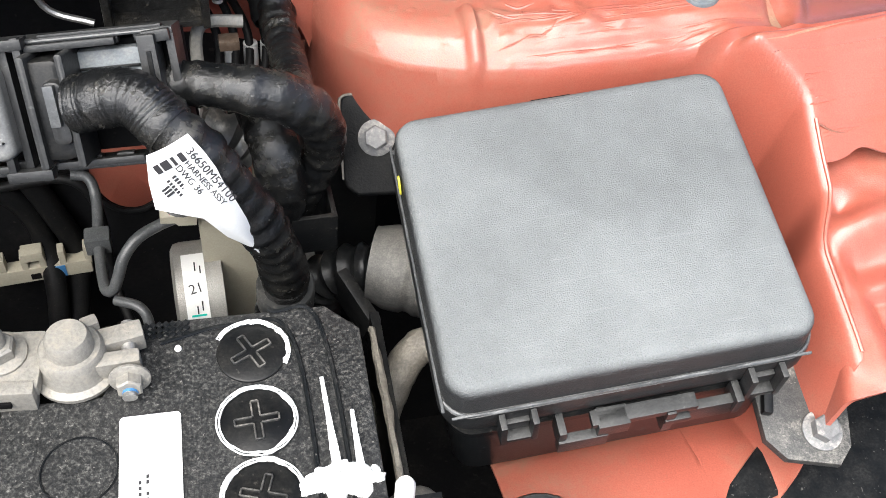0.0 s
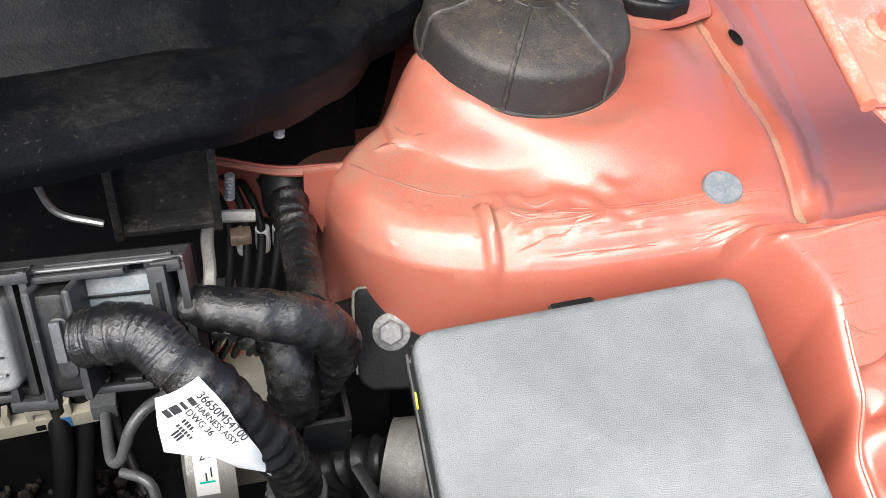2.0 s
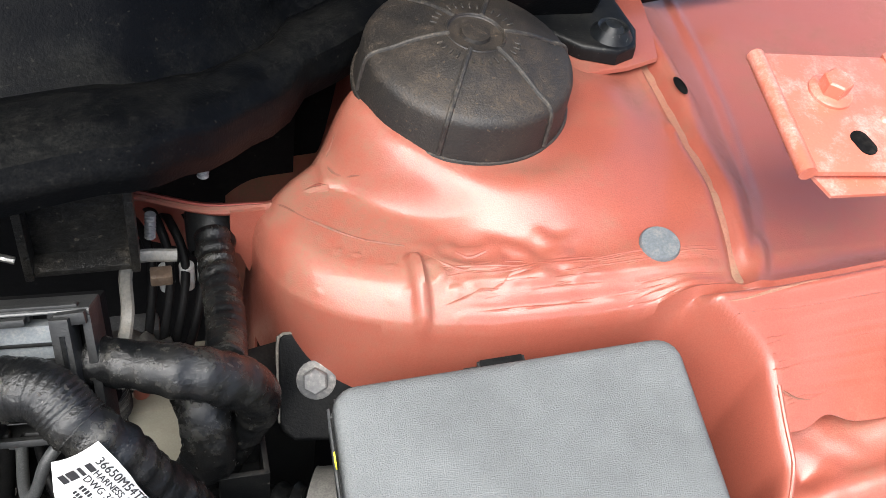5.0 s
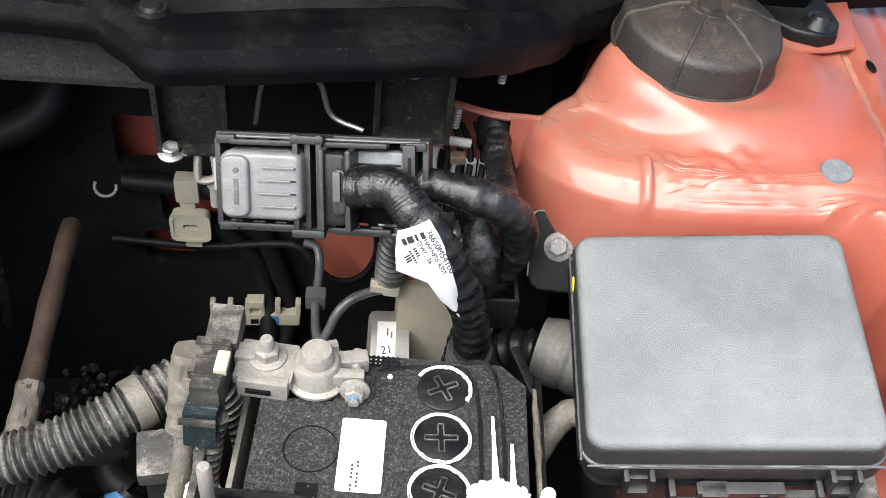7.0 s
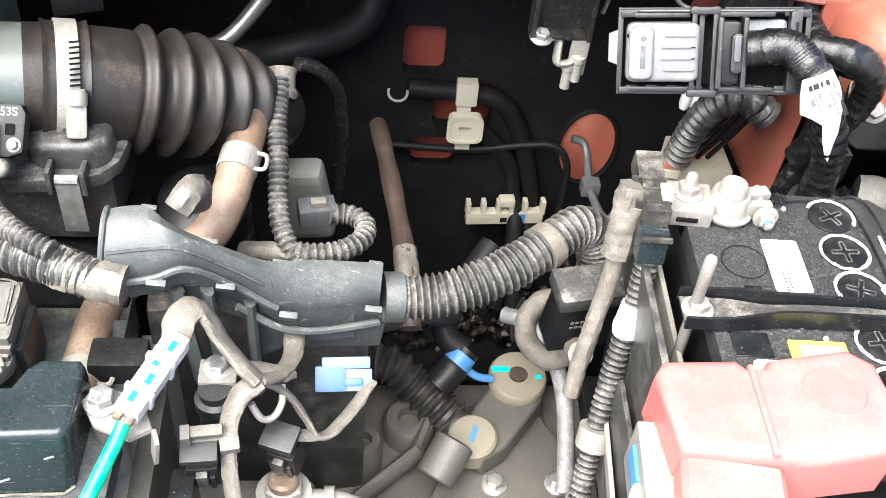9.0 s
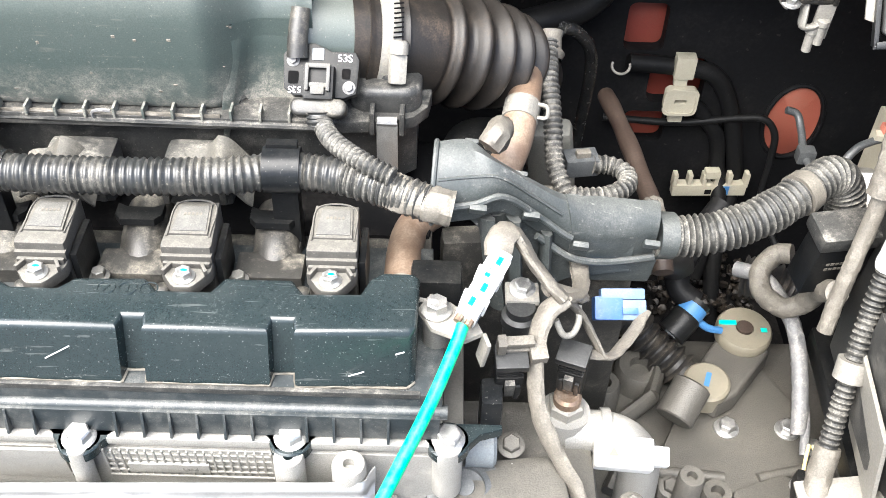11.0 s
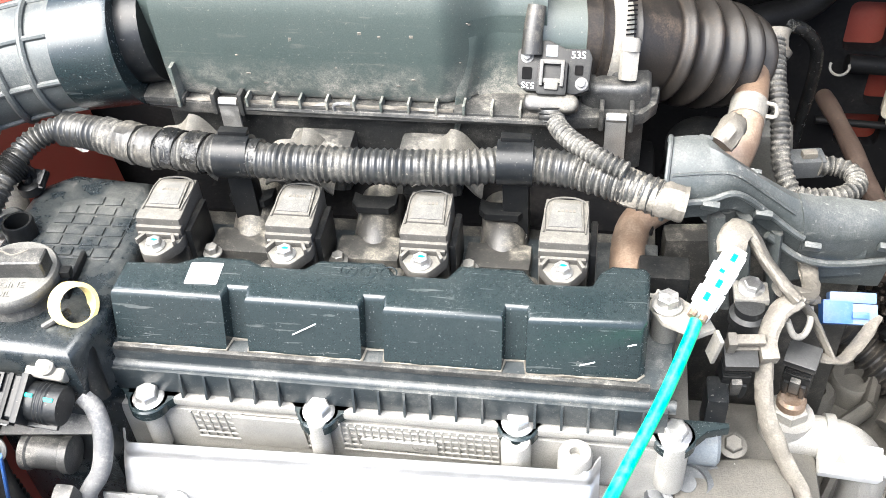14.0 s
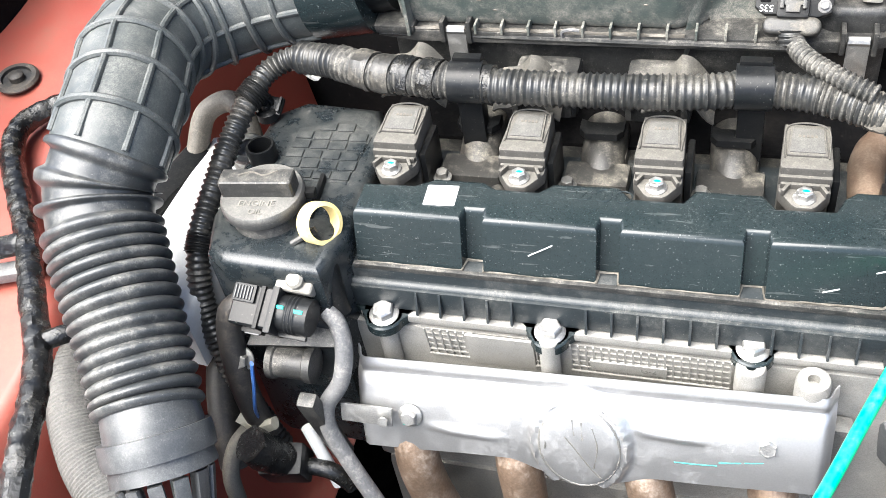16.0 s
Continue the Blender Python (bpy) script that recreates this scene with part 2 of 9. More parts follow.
UNIT = mat("worn_black_frame", (0.010, 0.0106, 0.0112), 0.36, spec=0.35, dust=0.12, dcol=(0.17, 0.168, 0.158), big=30, fine=900, bump=0.2, speck=0.2, film=0.10, crisp=False)
LEAD = mat("lead_terminal", (0.22, 0.21, 0.187), 0.5, metal=0.25, dust=0.6, dcol=(0.265, 0.242, 0.198), big=90, fine=700, bump=0.4)
TAN = mat("tan_rubber_hose", (0.15, 0.10, 0.068), 0.45, dust=0.7, dcol=(0.25, 0.19, 0.14), big=20, fine=700, bump=0.1, speck=0.2)
PIPE_BROWN = mat("rusty_brown_pipe", (0.036, 0.024, 0.018), 0.55, dust=0.3, dcol=(0.10, 0.072, 0.055), big=30, fine=600, bump=0.25, speck=0.3)
WHITE = mat("white_plastic", (0.62, 0.62, 0.60), 0.45, dust=0.3, dcol=(0.6, 0.55, 0.47), big=60, bump=0.1, var=0.05)
CREAM = mat("cream_plastic", (0.36, 0.335, 0.262), 0.45, dust=0.45, dcol=(0.30, 0.265, 0.20), big=40, bump=0.15, var=0.08, speck=0.3)
PAPER = mat("white_label", (0.74, 0.74, 0.72), 0.45, big=60, bump=0.04, var=0.03)
INK = mat("black_print", (0.02, 0.02, 0.022), 0.5, bump=0, var=0.02)
YELLOW = mat("yellow_plastic", (0.74, 0.58, 0.24), 0.40, dust=0.35, dcol=(0.75, 0.68, 0.48), big=60, bump=0.08, var=0.06)
YELLOW_PRINT = mat("yellow_print", (0.8, 0.72, 0.06), 0.5, bump=0.02, var=0.03)
BLUE = mat("blue_plastic", (0.025, 0.085, 0.26), 0.42, dust=0.35, dcol=(0.15, 0.19, 0.24), big=60, bump=0.1, var=0.08)
BLUE_GREY = mat("pale_blue_plastic", (0.085, 0.14, 0.25), 0.45, dust=0.12, dcol=(0.3, 0.3, 0.3), big=60, bump=0.1, var=0.08)
GREEN = mat("green_sleeve", (0.0, 0.42, 0.2), 0.35, dust=0.1, big=60, bump=0.04, var=0.04)
GREEN_MARK = mat("green_paint_mark", (0.0, 0.45, 0.36), 0.5, bump=0.04, var=0.08)
BLUE_MARK = mat("blue_paint_mark", (0.045, 0.15, 0.32), 0.5, bump=0.04, var=0.08)
PINK = mat("faded_red_cover", (0.45, 0.11, 0.10), 0.36, dust=0.6, dcol=(0.50, 0.25, 0.22), big=7, fine=900, bump=0.08, var=0.05, speck=0.2, crisp=False)
CRUST = mat("white_corrosion", (0.68, 0.69, 0.68), 0.9, big=200, fine=1800, bump=1.0, var=0.12)
GREY_PLUG = mat("grey_rubber_plug", (0.115, 0.13, 0.14), 0.6, dust=0.3, dcol=(0.25, 0.24, 0.22), big=120, bump=0.1)
GREY_MOULD = mat("pale_grey_casting", (0.15, 0.145, 0.125), 0.6, dust=0.4, big=40, fine=900, bump=0.2)
TONGUE = mat("dusty_rubber_flap", (0.050, 0.047, 0.040), 0.6, dust=0.5, dcol=(0.15, 0.14, 0.117), big=24, fine=1000, bump=0.3, cover=0.2)
WIRE_GREY = mat("grey_sleeve", (0.12, 0.12, 0.12), 0.5, dust=0.5, dcol=(0.35, 0.33, 0.3), big=60, fine=600, bump=0.2)
BRAID = mat("braided_grey_hose", (0.10, 0.098, 0.092), 0.7, dust=0.4, dcol=(0.22, 0.21, 0.19), big=14, fine=700, bump=1.0, var=0.25)
CONN_GREY = mat("dusty_connector_grey", (0.050, 0.053, 0.055), 0.34, dust=0.30, dcol=(0.25, 0.25, 0.24), big=30, fine=1100, bump=0.15, speck=0.3, crisp=False)
ASPHALT = mat("asphalt", (0.05, 0.05, 0.05), 0.9, big=3, fine=160, bump=0.5)
BATT = mat("battery_plastic", (0.0125, 0.0132, 0.0138), 0.34, dust=0.24, dcol=(0.19, 0.185, 0.17), big=330, fine=1500, bump=0.4, var=0.4, speck=0.5, cover=0.03)
# near-black that puts the shade of deep gaps, holes and slots into the colour
DARK = mat("shade_black", (0.0035, 0.0035, 0.0038), 0.9, spec=0.1, dust=0.12, dcol=(0.04, 0.035, 0.03), big=12, fine=300, bump=0.4, speck=0.2)


# ---- mesh helpers ----
def thing(name, label, category, m=None, group="", kind=""):
    """An empty at the base of a thing, which carries its parts."""
    ob = new(name)
    ob.empty_display_size = 0.02
    ob.matrix_world = m if m is not None else Matrix()
    return tagged(ob, label, category, group, kind)


def mesh_of(name, bm, material, sharp=38):
    me = bpy.data.meshes.new(name)
    bm.normal_update()
    bm.to_mesh(me)
    bm.free()
    me.materials.append(material)
    me.polygons.foreach_set("use_smooth", [True] * len(me.polygons))
    me.set_sharp_from_angle(angle=radians(sharp))
    return me


def part(name, bm, material, parent, label="", sharp=38):
    """Links a bmesh as one mesh object under a thing or a part."""
    ob = new(name, mesh_of(name, bm, material, sharp))
    ob.parent = parent
    return tagged(ob, label)


def single(name, bm, material, label, category, m=None, group="", kind="", sharp=38):
    """A thing that is one mesh."""
    ob = new(name, mesh_of(name, bm, material, sharp))
    if m is not None:
        ob.matrix_world = m
    return tagged(ob, label, category, group, kind)


def at(x, y, z, rx=0, ry=0, rz=0):
    return pose(x, y, z, rx, ry, rz)


def merge(dst, src, m=None):
    me = bpy.data.meshes.new("tmp")
    if m is not None:
        bmesh.ops.transform(src, matrix=m, verts=src.verts)
    src.to_mesh(me)
    src.free()
    dst.from_mesh(me)
    bpy.data.meshes.remove(me)
    return dst


def box(sx, sy, sz, m=None, bev=0.001, seg=2, taper=1.0, into=None):
    """A box standing on its local floor, edges rounded, narrowed upward by taper."""
    b = bmesh.new()
    bmesh.ops.create_cube(b, size=1)
    for v in b.verts:
        k = taper if v.co.z > 0 else 1.0
        v.co = Vector((v.co.x * sx * k, v.co.y * sy * k, (v.co.z + 0.5) * sz))
    if bev:
        bmesh.ops.bevel(b, geom=b.edges[:], offset=min(bev, 0.45 * min(sx, sy, sz)), segments=seg, profile=0.7, affect="EDGES")
    if into is not None:
        return merge(into, b, m)
    if m is not None:
        bmesh.ops.transform(b, matrix=m, verts=b.verts)
    return b


def prism(outline, z0, z1, bev=0.0, seg=2, m=None, into=None, top_scale=None):
    """An upright prism over a flat outline, its upper rim rounded."""
    b = bmesh.new()
    lo = [b.verts.new((x, y, z0)) for x, y in outline]
    hi = [b.verts.new((x, y, z1)) for x, y in outline]
    n = len(outline)
    b.faces.new(lo[::-1])
    top = b.faces.new(hi)
    for i in range(n):
        b.faces.new((lo[i], lo[(i + 1) % n], hi[(i + 1) % n], hi[i]))
    if top_scale:
        c = sum((v.co for v in hi), Vector()) / n
        for v in hi:
            v.co.x, v.co.y = c.x + (v.co.x - c.x) * top_scale, c.y + (v.co.y - c.y) * top_scale
    bmesh.ops.recalc_face_normals(b, faces=b.faces)
    if bev:
        edges = [e for e in b.edges if all(v in hi for v in e.verts)]
        bmesh.ops.bevel(b, geom=edges, offset=bev, segments=seg, profile=0.6, affect="EDGES")
    if into is not None:
        return merge(into, b, m)
    if m is not None:
        bmesh.ops.transform(b, matrix=m, verts=b.verts)
    return b


def rounded(sx, sy, r, k=5, cx=0.0, cy=0.0):
    """The outline of a rectangle with round corners."""
    out = []
    for qx, qy, a0 in ((1, 1, 0), (-1, 1, 90), (-1, -1, 180), (1, -1, 270)):
        for i in range(k + 1):
            a = radians(a0 + 90 * i / k)
            out.append((cx + qx * (sx / 2 - r) + r * math.cos(a), cy + qy * (sy / 2 - r) + r * math.sin(a)))
    return out


def lathe(profile, seg=28, m=None, into=None):
    """A turned body from (radius, height) pairs round the z axis."""
    b = bmesh.new()
    rings = []
    for r, z in profile:
        if r < 1e-6:
            rings.append([b.verts.new((0, 0, z))])
        else:
            rings.append([b.verts.new((r * math.cos(2 * math.pi * i / seg), r * math.sin(2 * math.pi * i / seg), z)) for i in range(seg)])
    for p, q in zip(rings, rings[1:]):
        for i in range(seg):
            j = (i + 1) % seg
            f = [p[i % len(p)], p[j % len(p)], q[j % len(q)], q[i % len(q)]]
            f = list(dict.fromkeys(f))
            if len(f) > 2:
                b.faces.new(f)
    bmesh.ops.recalc_face_normals(b, faces=b.faces)
    if into is not None:
        return merge(into, b, m)
    if m is not None:
        bmesh.ops.transform(b, matrix=m, verts=b.verts)
    return b


def spline(pts, step=0.004):
    """Points at even steps along a smooth curve through pts."""
    p = [Vector(q) for q in pts]
    if len(p) == 2:
        dense = [p[0].lerp(p[1], i / 20) for i in range(21)]
    else:
        ext = [2 * p[0] - p[1], *p, 2 * p[-1] - p[-2]]
        dense = []
        for i in range(1, len(ext) - 2):
            a, b, c, d = ext[i - 1:i + 3]
            for k in range(16):
                t = k / 16
                dense.append(0.5 * (2 * b + (c - a) * t + (2 * a - 5 * b + 4 * c - d) * t * t + (3 * b - a - 3 * c + d) * t ** 3))
        dense.append(p[-1])
    lengths = [0.0]
    for u, v in zip(dense, dense[1:]):
        lengths.append(lengths[-1] + (v - u).length)
    total, out, k = lengths[-1], [], 0
    count = max(2, int(total / step))
    for i in range(count + 1):
        s = total * i / count
        while k < len(dense) - 2 and lengths[k + 1] < s:
            k += 1
        span = lengths[k + 1] - lengths[k] or 1
        out.append((s, dense[k].lerp(dense[k + 1], (s - lengths[k]) / span)))
    return out, total


def tube(pts, r, seg=12, step=0.004, caps=True, flat=1.0, rough=0.0, lap=0.0, into=None):
    """A pipe along a smooth curve; r is a radius or a function of the way along it; lap: the width of tape wound round it."""
    way, total = spline(pts, step)
    b = bmesh.new()
    side = None
    rings = []
    for i, (s, c) in enumerate(way):
        d = (way[min(i + 1, len(way) - 1)][1] - way[max(i - 1, 0)][1]).normalized()
        if side is None:
            side = d.cross(Vector((0, 0, 1)))
            side = side if side.length > 0.05 else d.cross(Vector((0, 1, 0)))
        side = (side - d * side.dot(d)).normalized()
        up = side.cross(d)
        ring = []
        for k in range(seg):
            a = 2 * math.pi * k / seg
            rad = r(s, total) if callable(r) else r
            if rough:
                rad *= 1 + rough * noise.noise((c + side * math.cos(a) * 0.02 + up * math.sin(a) * 0.02) * 110)
            if lap:
                turn = (s / lap + k / seg + 0.25 * noise.noise(c * 60)) % 1.0
                rad += 0.075 * rad * (turn - 0.5) * (0.7 + 0.6 * noise.noise(c * 90 + Vector((a, 0, 0))))
            ring.append(b.verts.new(c + (side * math.cos(a) + up * math.sin(a) * flat) * rad))
        rings.append(ring)
    for p, q in zip(rings, rings[1:]):
        for k in range(seg):
            j = (k + 1) % seg
            b.faces.new((p[k], p[j], q[j], q[k]))
    if caps:
        b.faces.new(rings[0][::-1])
        b.faces.new(rings[-1])
    bmesh.ops.recalc_face_normals(b, faces=b.faces)
    return merge(into, b) if into is not None else b


def ribs(r, depth, pitch):
    """The radius of a corrugated pipe."""
    def f(s, total):
        return r - depth * (0.5 - 0.5 * math.cos(2 * math.pi * s / pitch)) ** 0.6
    return f


def hexhead(r, h, m=None, into=None, washer=1.5, wh=0.25):
    """A hexagon head on a flange."""
    b = lathe([(0, 0), (r * washer, 0), (r * washer, h * wh * 0.6), (r * washer * 0.86, h * wh), (0, h * wh)], 20)
    hx = bmesh.new()
    bmesh.ops.create_cone(hx, cap_ends=True, segments=6, radius1=r, radius2=r, depth=h * (1 - wh))
    bmesh.ops.translate(hx, verts=hx.verts, vec=(0, 0, h * wh + h * (1 - wh) / 2))
    bmesh.ops.bevel(hx, geom=[e for e in hx.edges if all(v.co.z > h * 0.9 for v in e.verts)], offset=r * 0.12, segments=1, affect="EDGES")
    merge(b, hx)
    if into is not None:
        return merge(into, b, m)
    if m is not None:
        bmesh.ops.transform(b, matrix=m, verts=b.verts)
    return b


def sheet(fx, xs, ys):
    """A sheet over a grid, each corner at fx(x, y)."""
    b = bmesh.new()
    g = [[b.verts.new(fx(x, y)) for x in xs] for y in ys]
    for j in range(len(ys) - 1):
        for i in range(len(xs) - 1):
            b.faces.new((g[j][i], g[j][i + 1], g[j + 1][i + 1], g[j + 1][i]))
    return b


def thicken(b, t):
    """Gives an open sheet thickness, away from its normals."""
    b.normal_update()
    bmesh.ops.solidify(b, geom=b.faces[:], thickness=t)
    return b


def steps(a, b, n):
    return [a + (b - a) * i / n for i in range(n + 1)]


def smooth(a, b, x):
    t = min(1.0, max(0.0, (x - a) / (b - a)))
    return t * t * (3 - 2 * t)


def letters(name, text, size, m, material, parent, label=""):
    """Flat raised lettering in the built-in font, as a mesh."""
    cu = bpy.data.curves.new(name, "FONT")
    cu.body, cu.size, cu.extrude, cu.align_x, cu.align_y = text, size, 0.00012, "CENTER", "CENTER"
    tmp = new("tmp", cu)
    dg = bpy.context.evaluated_depsgraph_get()
    me = bpy.data.meshes.new_from_object(tmp.evaluated_get(dg))
    bpy.data.objects.remove(tmp)
    me.transform(m)
    me.materials.clear()
    me.materials.append(material)
    ob = new(name, me)
    ob.parent = parent
    return tagged(ob, label)

# ---- setting ----
single("ground", sheet(lambda x, y: (x, y, 0), steps(-400, 400, 2), steps(-400, 400, 2)), ASPHALT, "grey asphalt under the car", "ground", kind="structure")

# the bonnet, propped open behind and above, and the body that closes the bay
bonnet = box(1.46, 0.95, 0.03, at(0.2, 0.52, 1.09, 119, 0, 0) @ at(0, 0.475, 0), 0.01)
single("bonnet", bonnet, DARK, "bonnet with a dark lining propped open over the bay", "bonnet", kind="structure")
# near-black shell added so the bay falls off into shade
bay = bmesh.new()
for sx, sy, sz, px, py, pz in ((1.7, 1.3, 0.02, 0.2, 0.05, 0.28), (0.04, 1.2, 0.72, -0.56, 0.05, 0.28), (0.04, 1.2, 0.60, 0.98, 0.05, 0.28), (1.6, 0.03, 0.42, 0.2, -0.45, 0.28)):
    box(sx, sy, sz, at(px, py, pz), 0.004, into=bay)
single("bay_underside", bay, DARK, "near-black walls and floor standing for the dark depth of the bay", "engine bay", kind="structure")


def fill(loops, y, t):
    """A flat upright panel in x and z with holes, t thick."""
    b = bmesh.new()
    for loop in loops:
        vs = [b.verts.new((x, y, z)) for x, z in loop]
        for i in range(len(vs)):
            b.edges.new((vs[i], vs[(i + 1) % len(vs)]))
    bmesh.ops.triangle_fill(b, edges=b.edges[:], use_beauty=True, use_dissolve=False)
    for f in b.faces:
        if f.normal.y > 0:
            f.normal_flip()
    r = bmesh.ops.extrude_face_region(b, geom=b.faces[:])
    bmesh.ops.translate(b, verts=[v for v in r["geom"] if isinstance(v, bmesh.types.BMVert)], vec=(0, t, 0))
    bmesh.ops.recalc_face_normals(b, faces=b.faces)
    return b


def ring2(cx, cz, rx, rz, n=28):
    return [(cx + rx * math.cos(2 * math.pi * i / n), cz + rz * math.sin(2 * math.pi * i / n)) for i in range(n)]


firewall = thing("wall_firewall", "black insulated firewall with red body showing through holes", "firewall", kind="structure")
mat_loops = [[(-0.5, 0.30), (0.66, 0.30), (0.66, 1.02), (-0.5, 1.02)], ring2(0.513, 0.733, 0.025, 0.040),
             rounded(0.036, 0.048, 0.007, 4, 0.358, 0.830), rounded(0.052, 0.050, 0.010, 4, 0.395, 0.775), rounded(0.04, 0.036, 0.008, 4, 0.372, 0.722)]
part("insulation_mat", fill(mat_loops, 0.388, 0.014), FIREWALL, firewall)
part("body_panel", box(1.2, 0.02, 0.75, at(0.08, 0.432, 0.29), 0.002), RED_SHADED, firewall, "red painted body panel")
mat_rim = tube([(0.513 + 0.0275 * math.cos(a), 0.387, 0.733 + 0.0415 * math.sin(a)) for a in steps(0, 2 * math.pi, 20)], 0.0022, 8, 0.005)
part("rim", mat_rim, FIREWALL, firewall)
# added disc in the lit red, so the round hole reads bright
part("boss", lathe([(0.0262, -0.03), (0.0262, 0.0), (0.0250, 0.0012), (0, 0.0016)], 40, at(0.513, 0.3905, 0.733, 90, 0, 0) @ Matrix.Diagonal((1, 1.6, 1, 1))), RED, firewall, "red disc added to brighten the round hole in the firewall")

# coarse black foam mat deep behind the engine
crumbs = bmesh.new()
rnd = random.Random(4)
for _ in range(420):
    c = bmesh.new()
    bmesh.ops.create_icosphere(c, subdivisions=1, radius=rnd.uniform(0.0022, 0.0052))
    for v in c.verts:
        v.co *= rnd.uniform(0.7, 1.25)
    merge(crumbs, c, at(rnd.uniform(0.26, 0.50), rnd.uniform(0.30, 0.386), rnd.uniform(0.545, 0.57) + 0.0, rnd.uniform(0, 180), rnd.uniform(0, 180)))
single("foam_crumbs", crumbs, HOSE_BROWN, "coarse crumbly black foam mat against the firewall", "foam", kind="stuff")
# near-black block closes off the depth below the foam
single("foam_base", box(0.30, 0.13, 0.26, at(0.38, 0.33, 0.285), 0.01), DARK, "near-black block that closes the bay under the foam mat", "ledge", kind="structure")


# ---- red inner wing with the strut tower ----
CAP_X, CAP_Y = 0.7165, 0.2885


CHANNEL = [(0.10, 0.806), (0.164, 0.8085), (0.200, 0.8125), (0.229, 0.8145), (0.250, 0.8145), (0.278, 0.818), (0.42, 0.824)]
RIDGE = [(0.10, 0.811), (0.163, 0.8135), (0.194, 0.8275), (0.223, 0.8395), (0.289, 0.855), (0.328, 0.861), (0.42, 0.872)]


def along(pairs, x):
    """The value at x on a line through the given pairs."""
    for (x0, y0), (x1, y1) in zip(pairs, pairs[1:]):
        if x <= x1:
            return y0 + (y1 - y0) * max(0.0, (x - x0) / (x1 - x0))
    return pairs[-1][1]


def edge_y(x):
    """Where the tower's top turns down into its front wall."""
    d = max(0.0, x - 0.6215)
    return 0.1725 + 0.048 * math.exp(-d / 0.045) + 0.030 * math.exp(-d / 0.006)


def floor_z(x, y):
    return 0.858 - 0.35 * max(0.0, y - 0.05) + 0.10 * max(0.0, 0.05 - y)


def front_rail(y):
    return 0.988 - 0.80 * max(0.0, 0.165 - y) * (1 - smooth(0.165, 0.03, y) * 0.35) - 0.2 * max(0.0, 0.02 - y)


def rim_x(y):
    """The upper rim of the scooped wall beside the fuse box."""
    return 0.8125 - 0.023 * smooth(0.142, 0.174, y) - 0.010 * smooth(0.112, 0.085, y)


def wing_z(x, y):
    dx, dy = x - CAP_X, y - CAP_Y
    r, turn = math.hypot(dx, dy), math.atan2(dy, dx)
    reach = 0.066 + 0.042 * max(0.0, math.cos(turn + 0.55)) ** 1.2
    top = 0.9765 + 0.11 * (x - 0.672)
    top += max(0.0, 0.9985 - top) * (1 - smooth(reach - 0.037, reach + 0.003, r))
    # level seat under the rubber cap
    top += (1.0008 + 0.0699 * dy - 0.0524 * dx - top) * (1 - smooth(0.046, 0.066, r))
    top -= 0.010 * max(0.0, (0.642 - x) / 0.0205) ** 2
    fall = -0.6 * (x - 0.654) + 0.8 * (y - 0.268)
    top -= 0.11 * smooth(0.004, 0.055, fall) * smooth(0.698, 0.676, x)
    xc, xr = along(CHANNEL, y), along(RIDGE, y)
    # sealed channel between tower and rail, then the slope up to the rail
    low = 0.983 + 0.012 * smooth(0.17, 0.225, y) - 0.003 * smooth(0.25, 0.28, y)
    side = low + (0.980 - low) * smooth(xc + 0.006, xr + 0.002, x) + 0.006 * smooth(0.255, 0.285, y) * math.exp(-((x - xc - 0.008) / 0.006) ** 2)
    side += 0.0016 * math.exp(-((x - xr) / 0.0035) ** 2) * smooth(0.16, 0.18, y) + 0.004 * math.exp(-((x - xr) / 0.004) ** 2) * smooth(0.205, 0.185, y)
    rear = top + (low - top) * smooth(xc - 0.026, xc, x) if x < xc else side
    rear -= 0.0045 * math.exp(-((x - xc) / 0.0035) ** 2)
    rear += 0.0014 * math.exp(-((x - xc + 0.005) / 0.0016) ** 2) * (0.6 + noise.noise((x * 200, y * 60, 0.0)))
    # the rounded shoulder and the steep front wall
    d = y - edge_y(x)
    drop = 0.0
    if d < 0.020:
        drop = 0.012 * ((0.020 - d) / 0.020) ** 2 if d > 0 else 0.012 + (-d) * 12
    front = max(rear - drop, floor_z(x, y))
    xt = rim_x(y)
    k = smooth(xt - 0.024, xt, x)
    rail = front_rail(y) + 0.16 * max(0.0, x - 0.823) * smooth(0.1, 0.2, y)
    z = front + (max(front, rail) - front) * k * smooth(0.19, 0.165, y)
    # brushed sealer along the shoulder with curled daubs, and a pressed rib
    band = smooth(-0.006, 0.0, d) * (1 - smooth(0.010, 0.022, d)) * smooth(0.69, 0.705, x) * (1 - smooth(0.795, 0.806, x))
    z += band * (0.0011 * noise.noise((x * 12, d * 520, 0.3)) + 0.0008 * noise.noise((x * 60, d * 160 + x * 50, 0.9)))
    daub = smooth(0.005, 0.015, d) * (1 - smooth(0.028, 0.036, d)) * smooth(0.675, 0.69, x) * (1 - smooth(0.735, 0.75, x))
    q = noise.noise((x * 70, y * 90, 1.7))
    z += daub * 0.0018 * (1 - abs(q) * 2.4)
    z += 0.0004 * noise.noise((x * 45, y * 70, 0.7))
    # drips and dots in the paint of the front wall
    if d < 0.03:
        z += 0.0005 * smooth(0.52, 0.62, noise.noise((x * 210, y * 210, z * 120))) * smooth(0.71, 0.69, x)
    rib = math.exp(-((x - 0.679) / 0.0022) ** 2) * smooth(0.004, 0.010, d + 0.010) * (1 - smooth(0.022, 0.026, d))
    z += 0.0048 * rib
    # overlapping sheet edge in front of the cap
    ye = 0.259 - 0.56 * (x - 0.652)
